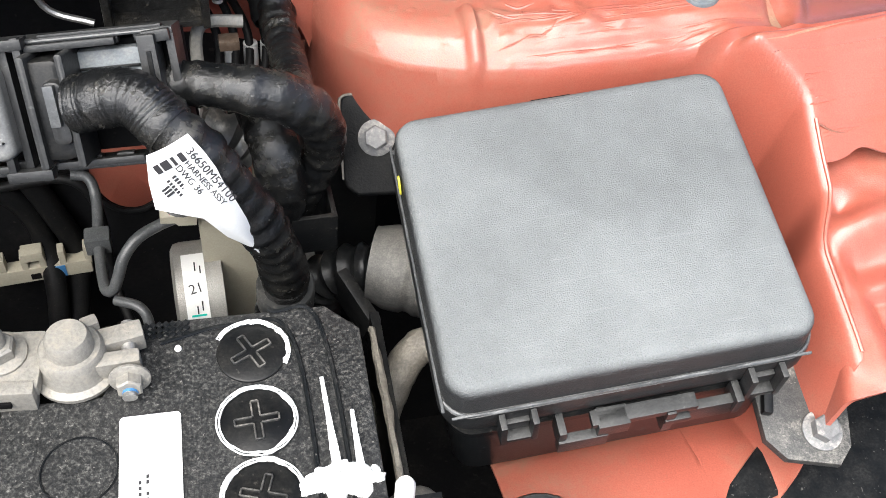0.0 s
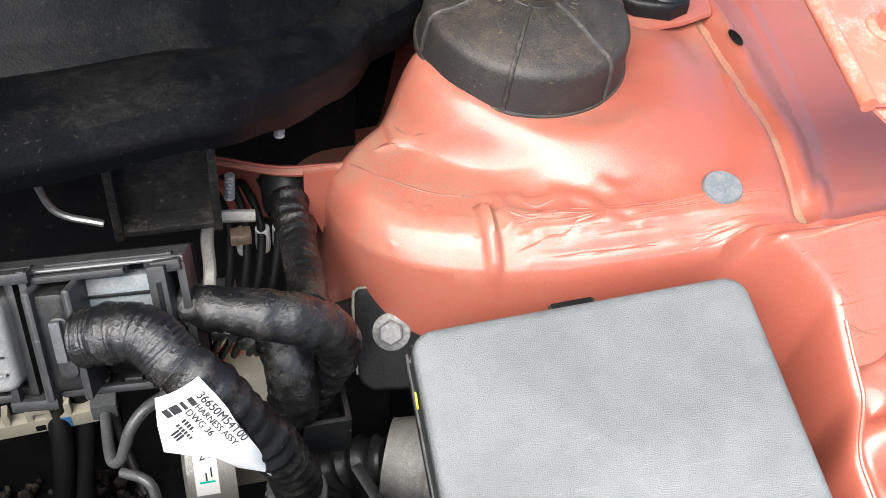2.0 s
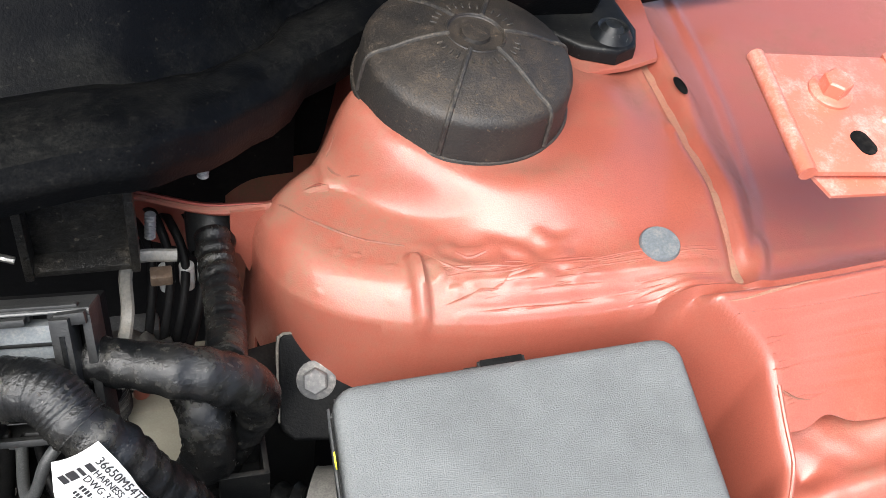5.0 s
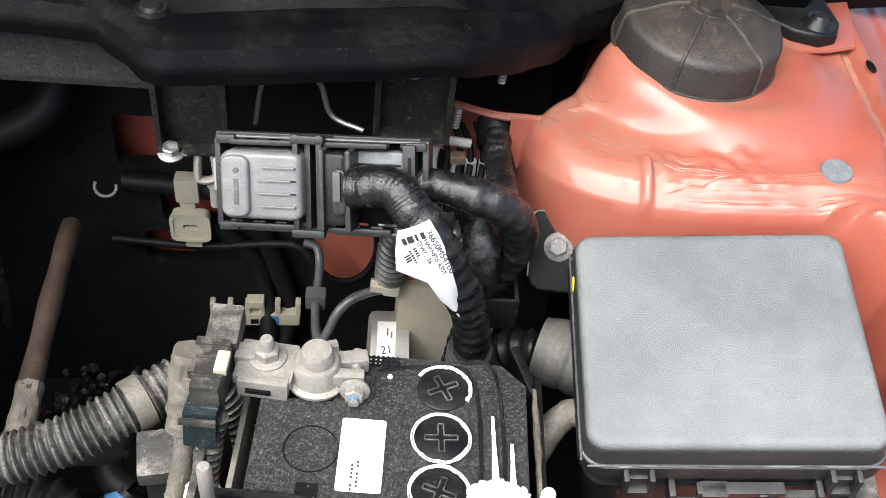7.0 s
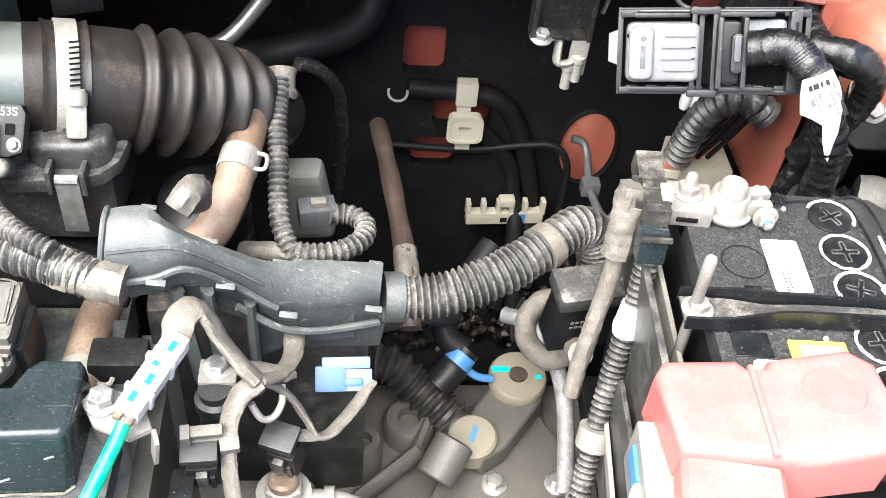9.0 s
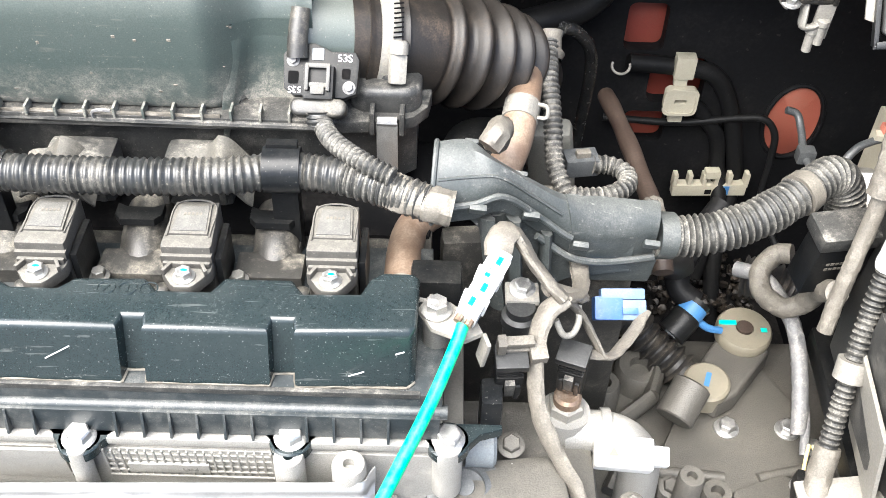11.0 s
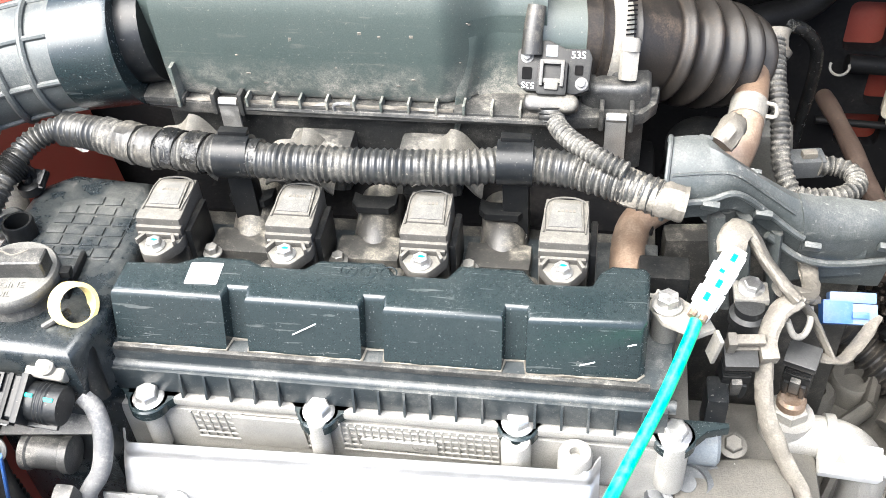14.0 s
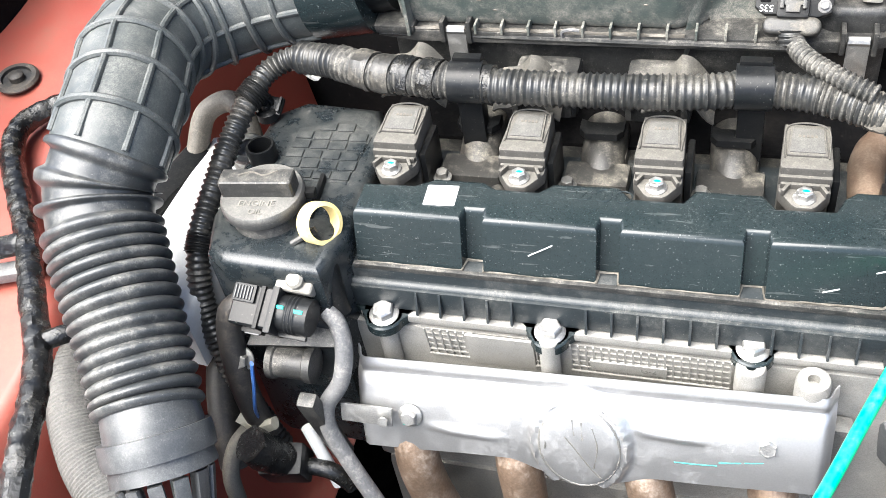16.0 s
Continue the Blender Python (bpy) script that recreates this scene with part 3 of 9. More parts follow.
    z += 0.0026 * smooth(0.650, 0.6525, x) * smooth(ye - 0.0012, ye + 0.0012, y) * (1 - smooth(0.68, 0.70, x)) * (1 - smooth(0.27, 0.29, y))
    # brushed sealer over the saddle beside the fuse box
    saddle = smooth(0.795, 0.808, x) * smooth(0.118, 0.132, y) * (1 - smooth(0.165, 0.172, y))
    z += saddle * 0.0004 * noise.noise((x * 16, y * 420, 2.1))
    return z


xs = steps(0.6215, 0.66, 36) + steps(0.6615, 0.872, 150) + steps(0.876, 1.06, 26)
tower = bmesh.new()
cols = []
for x in xs:
    e = edge_y(x)
    ys = steps(e - (0.0140 if x > 0.664 else 0.0045), e, 22)[:-1] + steps(e, e + 0.024, 30)[:-1] + steps(e + 0.024, 0.335, 74)[:-1] + steps(0.335, 0.46, 16)
    cols.append([tower.verts.new((x, y, wing_z(x, y))) for y in ys])
cols.insert(0, [tower.verts.new((0.6205, v.co.y, min(v.co.z, 0.78))) for v in cols[0]])
for p, q in zip(cols, cols[1:]):
    for k in range(len(p) - 1):
        tower.faces.new((p[k], q[k], q[k + 1], p[k + 1]))
wing = single("strut_tower", thicken(tower, -0.0012), RED, "red painted strut tower with brushed sealer and dust", "strut tower", kind="structure", sharp=60)
apron = bmesh.new()
cols = []
for x in xs:
    if x >= 0.664:
        e = edge_y(x) - 0.0140
        if x > 0.8132:
            low = 0.1195 + 0.004 * math.exp(-((x - 0.832) / 0.008) ** 2)
        else:
            low = -0.16 if x < 0.752 else min((x - 0.752) * 0.72, 0.082)
        col = []
        for y in steps(low, max(0.096, low + 0.002), 36)[:-1] + steps(max(0.096, low + 0.002), e, 60):
            # the right-hand edge follows the rim of the scoop
            over = max(0.0, min(1.0, (x - 0.785) / 0.028)) if x <= 0.8132 else 0.0
            pull = min(0.0, rim_x(y) - 0.8125) * over * smooth(0.125, 0.115, y)
            col.append(apron.verts.new((x + pull, y, wing_z(x + pull, y))))
        cols.append((x, col))
for (x0, p), (x1, q) in zip(cols, cols[1:]):
    for k in range(len(p) - 1):
        if x0 <= 0.8132 < x1:
            continue
        apron.faces.new((p[k], q[k], q[k + 1], p[k + 1]))
last = [c for x, c in cols if x <= 0.8132][-1]
first = [c for x, c in cols if x > 0.8132][0]
join = [apron.verts.new((0.8118, v.co.y, wing_z(0.8118, v.co.y) - 0.0001)) for v in first]
for k in range(len(join) - 1):
    apron.faces.new((join[k], first[k], first[k + 1], join[k + 1]))
crest = [v.co.copy() + Vector((0, 0, 0.0010)) for v in last if 0.045 < v.co.y < 0.136][::4]


def stroke(points, r, lift=0.0012):
    """A fine raised line of paint or sealer that lies on the tower."""
    way = [(x, y, wing_z(x, y) + lift) for x, y in points]
    return tube(way, lambda s, t: r * (0.35 + 0.65 * math.sin(math.pi * min(1.0, 0.1 + 0.8 * s / t))), 6, 0.0016, flat=0.7, rough=0.35)


# lap edges drawn as dark lines of shade and dirt
for points in ([(0.6678, 0.2812), (0.6606, 0.2772), (0.6545, 0.2715), (0.6551, 0.2639), (0.6600, 0.2580), (0.6657, 0.2538), (0.6781, 0.2439), (0.6900, 0.2355)],
               [(0.6280, 0.2590), (0.6324, 0.2532), (0.6424, 0.2396), (0.6599, 0.2252), (0.6770, 0.2168)]):
    part("lap_edge", stroke(points, 0.0007), SHADE_CREASE, wing, "dark line of shade and dirt at an overlapping sheet edge")
for points in ([(0.6830, 0.2120), (0.6904, 0.2025), (0.6974, 0.1983), (0.7012, 0.1998), (0.7005, 0.2020)], [(0.7060, 0.1890), (0.7110, 0.1905), (0.7152, 0.1925), (0.7264, 0.1930)],
               [(0.6880, 0.1885), (0.6950, 0.1890), (0.7020, 0.1900), (0.7088, 0.1890)], [(0.6960, 0.2080), (0.7010, 0.2050), (0.7080, 0.2060)]):
    part("sealer_curl", stroke(points, 0.0009), RED, wing)
rnd = random.Random(21)
for k in range(34):
    x0 = rnd.uniform(0.684, 0.765)
    x1 = min(x0 + rnd.uniform(0.02, 0.07), 0.803)
    d0, bend, tilt = rnd.uniform(-0.001, 0.019), rnd.uniform(-0.002, 0.002), rnd.uniform(-0.001, 0.004)
    part("brush_stroke", stroke([(x0 + (x1 - x0) * u, edge_y(x0 + (x1 - x0) * u) + d0 + tilt * u + bend * math.sin(math.pi * u)) for u in steps(0, 1, 6)], rnd.uniform(0.0004, 0.0008), 0.0011), RED, wing)
for k in range(15):
    y0 = rnd.uniform(0.136, 0.150)
    away = 0.002 + 0.0010 * k
    curl = [(rim_x(y) - away - 0.002 * math.sin((y - y0) * 90), y) for y in steps(y0, min(0.170, y0 + rnd.uniform(0.010, 0.022)), 7)]
    part("brush_stroke", stroke(curl, rnd.uniform(0.0006, 0.0010)), RED, wing)
for k in range(26):
    x0, y0, slope = rnd.uniform(0.803, 0.835), rnd.uniform(0.128, 0.166), rnd.uniform(0.0, 0.08)
    part("brush_stroke", stroke([(x0 + 0.005 * j, y0 + slope * 0.005 * j + 0.0004 * math.sin(j * 2.1 + k)) for j in range(rnd.randint(3, 8))], rnd.uniform(0.0003, 0.0006), 0.0011), RED, wing)
part("sealer_curl", stroke([(0.796, 0.1630), (0.804, 0.1632), (0.812, 0.1640), (0.824, 0.1655), (0.838, 0.166)], 0.0008), SEALER, wing, "tan sealer line")
part("lap_edge", stroke([(0.809, 0.1375), (0.8125, 0.1335), (0.819, 0.1300), (0.826, 0.1285)], 0.0007), SHADE_CREASE, wing, "dark line of shade and dirt at an overlapping sheet edge")
inner = single("inner_wing", thicken(apron, -0.0012), RED, "red painted inner wing under the fuse box", "inner wing", kind="structure", sharp=60)

part("folded_edge", tube(crest, 0.0011, 8, 0.002), RED, inner, "rounded folded edge")

bead = [(along(CHANNEL, y), y, wing_z(along(CHANNEL, y), y) + 0.0014) for y in steps(0.172, 0.315, 14)]
single("seam_sealer", tube(bead, lambda s, t: 0.0034 + 0.0030 * smooth(0.02, 0.13, s) + 0.0007 * math.sin(s * 210), 12, 0.0015, flat=0.3, rough=0.5), SEALER, "tan bead of seam sealer beside the strut tower", "sealer", kind="structure")

# red flange of the scuttle that runs behind the tower
def flange(x, y):
    u = max(0.0, (y - 0.258) / 0.1)
    lip = 0.003 * math.exp(-((y - 0.2585) / 0.0022) ** 2)
    return (x, y + 0.016 * smooth(0.61, 0.565, x), 0.963 + lip + 0.010 * smooth(0.625, 0.652, x) - 0.085 * smooth(0.0, 0.5, u) + 0.03 * u * u - 0.001 * math.sin(x * 90))


# near-black in place of red: the cowl's shade is put into the colour
single("scuttle_end", box(0.20, 0.004, 0.32, at(0.735, 0.404, 0.68), 0.001), DARK, "near-black sheet standing for the shaded red scuttle behind the tower", "body panel", kind="structure")
# added near-black sheet that hides the ground seen through this gap
single("gap_sheet", box(0.40, 0.006, 0.54, at(0.80, 0.409, 0.27), 0.001), DARK, "near-black sheet added to close the gap behind the strut tower", "body panel", kind="structure")
scuttle = single("scuttle_flange", thicken(sheet(flange, steps(0.535, 0.655, 30), steps(0.258, 0.290, 20)), -0.002), RED_SHADED, "red sheet flange of the scuttle beside the strut tower", "body flange", kind="structure")
part("rolled_edge", tube([flange(x, 0.2575) for x in steps(0.537, 0.653, 16)], lambda s, t: 0.0016 + 0.0012 * smooth(0.4, 0.9, s / t), 8, 0.003), RED, scuttle, "rolled red edge")
tab = prism([(0.611, 0.945), (0.615, 0.942), (0.619, 0.930), (0.622, 0.944), (0.626, 0.968), (0.611, 0.968)], -0.0015, 0.0015)
for v in tab.verts:
    v.co = Vector((v.co.x, 0.256 + v.co.z, v.co.y))
bmesh.ops.recalc_face_normals(tab, faces=tab.faces)
single("body_tab", tab, RED, "small red sheet tab hanging below the flange", "body tab", kind="structure")


# ---- black cowl ----
LIP = [(-0.46, 0.235), (0.20, 0.235), (0.349, 0.230), (0.39, 0.226), (0.407, 0.210), (0.424, 0.191), (0.461, 0.196), (0.513, 0.204), (0.576, 0.217), (0.597, 0.232), (0.63, 0.266), (0.65, 0.300), (0.70, 0.335), (0.90, 0.375)]


def lip_y(x):
    for (x0, y0), (x1, y1) in zip(LIP, LIP[1:]):
        if x <= x1:
            t = (x - x0) / (x1 - x0)
            return y0 + (y1 - y0) * (t * t * (3 - 2 * t) * 0.5 + t * 0.5)
    return LIP[-1][1]


def cowl_at(x, v):
    # v runs from the rolled lip to the rear of the panel
    prof = [(0.0, -0.016), (-0.001, -0.008), (0.003, 0.0), (0.012, 0.003), (0.030, 0.002), (0.040, -0.003), (0.052, 0.004), (0.066, 0.020), (0.085, 0.034), (0.13, 0.046), (0.22, 0.052), (0.34, 0.055)]
    i = min(int(v), len(prof) - 2)
    t = v - i
    d, z = (prof[i][k] + (prof[i + 1][k] - prof[i][k]) * t for k in (0, 1))
    low = 0.028 * smooth(0.56, 0.66, x)
    wave = 0.004 * math.sin(x * 26 + 1.0) * smooth(0.02, 0.06, d)
    return (x, lip_y(x) + d, 1.038 + z - low + wave)


cowl = thing("cowl", "matt black plastic cowl panel with a rolled lip", "cowl", kind="structure")
part("panel", thicken(sheet(cowl_at, steps(-0.46, 0.9, 150), steps(0, 11, 44)), -0.002), COWL, cowl)
for px, py, pz, s in ((0.420, 0.224, 1.041, 1.0), (0.60, 0.30, 1.022, 0.7)):
    part("clip", lathe([(0, 0.004), (0.004, 0.0045), (0.006, 0.003), (0.0075, 0.0035), (0.009, 0.0), (0.0125, -0.001), (0.0125, -0.004)], 24, at(px, py, pz) @ Matrix.Scale(s, 4)), BLACK, cowl, "round black push clip")
for x0, x1, v0, v1, seed in ((0.30, 0.45, 5.1, 5.75, 1), (0.44, 0.585, 4.9, 5.5, 2), (0.50, 0.60, 1.7, 2.5, 3), (0.52, 0.58, 3.2, 3.6, 4)):
    streak, rows = bmesh.new(), []
    for k in range(71):
        x = x0 + (x1 - x0) * k / 70
        w = math.sin(math.pi * k / 70) ** 0.5 * (0.30 + 0.55 * abs(noise.noise((k * 0.17, seed * 7.0, 0.0))) + 0.25 * noise.noise((k * 0.9, seed, 0.0)))
        m_ = v0 + (v1 - v0) * k / 70
        rows.append([streak.verts.new(Vector(cowl_at(x, max(0.2, m_ + q * max(0.03, w)))) + Vector((0, -0.0003, 0.0006))) for q in (-0.5, 0.0, 0.5)])
    for p, q in zip(rows, rows[1:]):
        for k in range(2):
            streak.faces.new((p[k], q[k], q[k + 1], p[k + 1]))
    part("dust_streak", streak, COWL_DUST, cowl, "streak of pale dust along a crease")
felt = box(0.60, 0.05, 0.062, at(0.135, 0.268, 0.978), 0.014, 4)
bmesh.ops.subdivide_edges(felt, edges=felt.edges[:], cuts=3, use_grid_fill=True)
for v in felt.verts:
    v.co.z += 0.003 * noise.noise(v.co * 30)
single("felt_seal", felt, FELT, "speckled black felt insulation under the cowl lip", "felt", kind="structure")
felt = box(0.12, 0.04, 0.05, at(0.485, 0.272, 0.985), 0.012, 3)
single("felt_seal", felt, FELT, "speckled black felt insulation under the cowl lip", "felt", kind="structure")
single("scuttle_end", prism([(0.756, 0.318), (0.768, 0.3015), (0.781, 0.2975), (0.804, 0.3005), (0.8225, 0.307), (0.829, 0.330), (0.842, 0.40), (0.75, 0.40)], 0.997, 0.9995, 0.0008), RED, "red sheet end of the scuttle behind the strut cap", "body flange", kind="structure")
cowl_end = thing("cowl_end", "black plastic end piece of the cowl on red metal", "cowl end", kind="structure")
part("plate", prism([(0.752, 0.336), (0.781, 0.3075), (0.797, 0.3015), (0.8085, 0.3065), (0.814, 0.320), (0.812, 0.370), (0.745, 0.39)], 1.0, 1.008, 0.003, 3), BLACK, cowl_end)
part("rise", box(0.075, 0.07, 0.05, at(0.762, 0.372, 1.004, 20, 0, 0), 0.01, 3), COWL, cowl_end)
part("clip", lathe([(0, 0.005), (0.004, 0.0055), (0.006, 0.003), (0.0075, 0.004), (0.0095, 0.001), (0.011, -0.001)], 24, at(0.7985, 0.3155, 1.0085)), BLACK_CLEAN, cowl_end)

# ---- strut cap, plug, wing brackets ----
cap = thing("strut_cap", "dusty black rubber cap over the strut mount", "strut cap", at(CAP_X, CAP_Y, 1.0015, 4, 3, 0) @ Matrix.Scale(1.03, 4))
part("dome", lathe([(0.0470, -0.006), (0.0475, 0.0), (0.0465, 0.003), (0.0455, 0.017), (0.0445, 0.0195), (0.042, 0.0215), (0.036, 0.0232), (0.027, 0.0268), (0.018, 0.0292), (0.0125, 0.030), (0.0115, 0.0288), (0.0065, 0.0286), (0.006, 0.0302), (0, 0.0305)], 56), CAP_RUBBER, cap, sharp=30)
for k in range(6):
    a = radians(60 * k - 116)
    pts = [(rr * math.cos(a), rr * math.sin(a), zz) for rr, zz in ((0.012, 0.0301), (0.018, 0.0292), (0.027, 0.0268), (0.036, 0.0232), (0.042, 0.0214), (0.0450, 0.0185), (0.0459, 0.014), (0.0468, 0.002))]
    part("seam", tube(pts, 0.0011, 8, 0.0015), RUBBER, cap)
for k in range(34):
    if k % 17 < 14:
        a = radians(10.6 * k + 20)
        part("mark", box(0.0007, 0.0030, 0.0009, at(0.0180 * math.cos(a), 0.0180 * math.sin(a), 0.0290, 0, 0, 10.6 * k - 70), 0.0002, 1), RUBBER, cap)
part("rim_ring", tube([(0.0125 * math.cos(a), 0.0125 * math.sin(a), 0.0298) for a in steps(0, 2 * math.pi, 24)], 0.0007, 6, 0.002), CAP_RUBBER, cap)
part("lip", tube([(0.0466 * math.cos(a), 0.0466 * math.sin(a), 0.0) for a in steps(0, 2 * math.pi, 40)], 0.0016, 8, 0.004), CAP_RUBBER, cap)
single("wing_plug", lathe([(0.0086, -0.001), (0.0087, 0.0012), (0.008, 0.0022), (0.0, 0.0026)], 32), GREY_PLUG, "grey rubber plug in the red wing", "plug", at(0.779, 0.195, wing_z(0.779, 0.195) + 0.0004, 8, -3, 0))
single("wing_hole", lathe([(0.0, 0.0), (0.0030, 0.0), (0.0036, 0.0006), (0.0030, 0.0008)], 20), DARK, "small dark hole in the red wing", "hole", at(0.8245, 0.284, wing_z(0.8245, 0.284) + 0.0020, 0, -12, 0) @ Matrix.Diagonal((0.65, 1.9, 1, 1)), kind="structure")


def wing_bracket(m, label, reach):
    t = thing("wing_bracket", label, "bracket", m, group="wing brackets")
    plate = prism(rounded(0.058, 0.058, 0.004), 0, 0.0022, 0.0006)
    merge(plate, tube([(-0.0285, -0.029, 0.001), (-0.0285, 0.029, 0.001)], 0.0034, 10))
    part("plate", plate, RED_CLEAN, t)
    part("flap", prism([(-0.02, -0.036), (0.02, -0.034), (0.024, -0.027), (-0.024, -0.027)], -0.004, -0.0025), RED_CLEAN, t)
    horn = sheet(lambda u, v: (0.027 + reach * u, -0.026 + 0.056 * v + 0.4 * reach * u * v, 0.001 + 0.75 * reach * u * u), steps(0, 1, 12), steps(0, 1, 6))
    part("horn", thicken(horn, -0.002), RED_CLEAN, t)
    part("bolt", hexhead(0.0058, 0.008, at(-0.005, 0.009, 0.0022)), RED_CLEAN, t)
    part("slot", prism(rounded(0.0075, 0.0115, 0.0036, 6), 0.0018, 0.0026, m=at(-0.001, -0.0155, 0, 0, 0, 20)), DARK, t)
    part("dimple", lathe([(0.0055, 0), (0.004, 0.0018), (0, 0.0024)], 16, at(0.018, -0.004, 0.002) @ Matrix.Diagonal((1.3, 0.6, 1, 1))), RED_CLEAN, t)
    return t


wing_bracket(at(0.832, 0.189, 1.058, 9, 2, -4), "pale red wing bracket with a painted bolt and slot", 0.045)
wing_bracket(at(0.895, 0.098, 0.99, 4, 4, -2), "pale red wing bracket beside the lamp panel", 0.07)
PANEL_EDGE = [(0.030, 0.792), (0.045, 0.797), (0.060, 0.803), (0.076, 0.807), (0.088, 0.808), (0.098, 0.8075), (0.107, 0.812), (0.118, 0.8165), (0.1235, 0.8165)]


def lamp_sheet(u, y):
    xl = along(PANEL_EDGE, y)
    x = xl + (0.935 - xl) * u ** 1.4
    z = 0.9415 + 0.2 * (x - 0.82) - 0.22 * (0.125 - y)
    z += 0.0050 * math.exp(-((y - 0.0975) / 0.007) ** 2) * smooth(0.808, 0.822, x) - 0.0055 * math.exp(-((y - 0.082) / 0.009) ** 2) * smooth(0.810, 0.820, x)
    z += 0.006 * math.exp(-((x - 0.872) / 0.012) ** 2) - 0.004 * math.exp(-((x - 0.8215) / 0.005) ** 2 - ((y - 0.106) / 0.006) ** 2)
    z -= 0.006 * smooth(0.072, 0.066, y) * smooth(0.812, 0.822, x)
    z -= 0.0035 * (1 - smooth(xl, xl + 0.004, x)) + 0.016 * max(0.0, 1 - (x - xl) / 0.0018)
    z += 0.0005 * noise.noise((x * 130, y * 130, 0.4))
    return (x, y, z)


lamp_panel = sheet(lamp_sheet, steps(0, 1, 70), steps(0.03, 0.150, 80))
single("lamp_panel", thicken(lamp_panel, -0.002), RED, "red pressed lamp support panel, dusty in its hollows", "lamp panel", kind="structure")
for dx in (0.0, 0.008, 0.015):
    single("panel_slot", prism(rounded(0.0028, 0.009, 0.0013, 4), 0, 0.0008), DARK, "narrow dark slot in the lamp panel", "slot", at(0.838 + dx, 0.058, 0.9340 + 0.2 * dx, 12, -10, 8), group="lamp panel slots", kind="structure")
black_front = prism([(0.745, 0.02), (0.80, 0.06), (0.85, 0.09), (1.0, 0.10), (1.0, -0.2), (0.73, -0.2)], 0.80, 0.862, 0.004)
housing = thing("lamp_housing", "dusty black lamp housing at the front corner", "lamp housing")
part("shell", black_front, BLACK_CLEAN, housing)
part("flange", prism([(0.752, -0.02), (0.800, 0.004), (1.0, 0.02), (1.0, -0.2), (0.74, -0.2)], 0.862, 0.868, 0.002), DIRTY, housing)


# ---- fuse box ----
def axes(o, ex, ey):
    ex = Vector(ex).normalized()
    ez = ex.cross(Vector(ey)).normalized()
    ey = ez.cross(ex)
    m = Matrix((ex, ey, ez)).transposed().to_4x4()
    m.translation = o
    return m


fuse = thing("fuse_box", "black fuse box with a grained grey lid, dusty round its rim", "fuse box", axes((0.7015, 0.0975, 0.9635), (0.128, -0.008, 0.018), (0.005, 0.113, 0.020)))
lid = prism(rounded(0.1365, 0.1215, 0.010, 6, 0.0, 0.0015), -0.0165, 0.0, 0.0062, 4)
for v in lid.verts:
    if v.co.z > -0.010:
        v.co.x *= 0.992
        v.co.y *= 0.992
part("lid", lid, LID, fuse, "grained plastic lid, dusty pale on top, sides darkened by facing")
part("rim", prism(rounded(0.1400, 0.1250, 0.012, 6, 0.0, 0.0010), -0.0262, -0.0160, 0.0020), UNIT, fuse)
part("dust_line", tube([(x, y, -0.0158) for x, y in rounded(0.1380, 0.1230, 0.011, 6, 0.0, 0.0012)], 0.0006, 6, 0.002, rough=0.5), CONN_GREY, fuse, "worn grey lip of the rim")
part("body", prism(rounded(0.130, 0.116, 0.010, 6), -0.085, -0.026), BLACK_CLEAN, fuse, "glossy black plastic base")
part("band", prism(rounded(0.1335, 0.1195, 0.010, 6), -0.042, -0.038), BLACK, fuse)
for x in (-0.043, 0.049):
    b = bmesh.new()
    for s in (-0.0058, 0.0058):
        box(0.0024, 0.006, 0.017, at(x + s, -0.0645, -0.033), 0.0006, into=b)
    box(0.014, 0.005, 0.0028, at(x, -0.0645, -0.033), 0.0006, into=b)
    box(0.009, 0.0022, 0.006, at(x, -0.0625, -0.028), 0.0006, into=b)
    part("clasp", b, UNIT, fuse)
latch = part("latch", box(0.040, 0.006, 0.004, at(0.004, -0.0655, -0.031), 0.0008), UNIT, fuse, "broken black latch frame")
part("latch_bar", box(0.003, 0.009, 0.013, at(-0.027, -0.065, -0.041), 0.0008), UNIT, latch)
part("latch_bar", box(0.003, 0.009, 0.013, at(-0.011, -0.065, -0.043), 0.0008), UNIT, latch)
part("latch_bar", box(0.019, 0.004, 0.010, at(-0.019, -0.0685, -0.045), 0.0008), UNIT, latch)
part("latch_bar", box(0.012, 0.008, 0.009, at(-0.008, -0.066, -0.036), 0.0008), UNIT, latch)
part("latch_bar", box(0.004, 0.007, 0.018, at(0.014, -0.066, -0.046), 0.0012), UNIT, latch)
part("latch_bar", box(0.010, 0.006, 0.004, at(0.017, -0.067, -0.038), 0.0008), UNIT, latch)
part("latch_bar", box(0.018, 0.004, 0.012, at(0.030, -0.066, -0.044), 0.0008), UNIT, latch)
part("latch_bar", box(0.003, 0.009, 0.012, at(0.040, -0.065, -0.040), 0.0008), UNIT, latch)
latch = part("latch", box(0.017, 0.004, 0.002, at(0, 0.0660, -0.013), 0.0006), BLACK, fuse)
for x in (-0.008, 0.008):
    part("latch_bar", box(0.003, 0.005, 0.006, at(x, 0.0655, -0.018), 0.0006), UNIT, latch)
part("latch_bar", box(0.006, 0.005, 0.004, at(-0.012, 0.0645, -0.018), 0.0006), UNIT, latch)
part("dot", lathe([(0.0036, 0), (0.0034, 0.0006), (0, 0.0008)], 14, at(-0.0684, 0.036, -0.009, 0, -90, 0) @ Matrix.Diagonal((1.6, 0.8, 1, 1))), YELLOW_PRINT, fuse, "small yellow paint dot")
ear = thing("fuse_box_bracket", "black bracket plate bolted to the red tower", "bracket", axes((0.6400, 0.1965, 0.9225), (1, -0.2, 0.12), (0.0, 0.72, 0.70)))
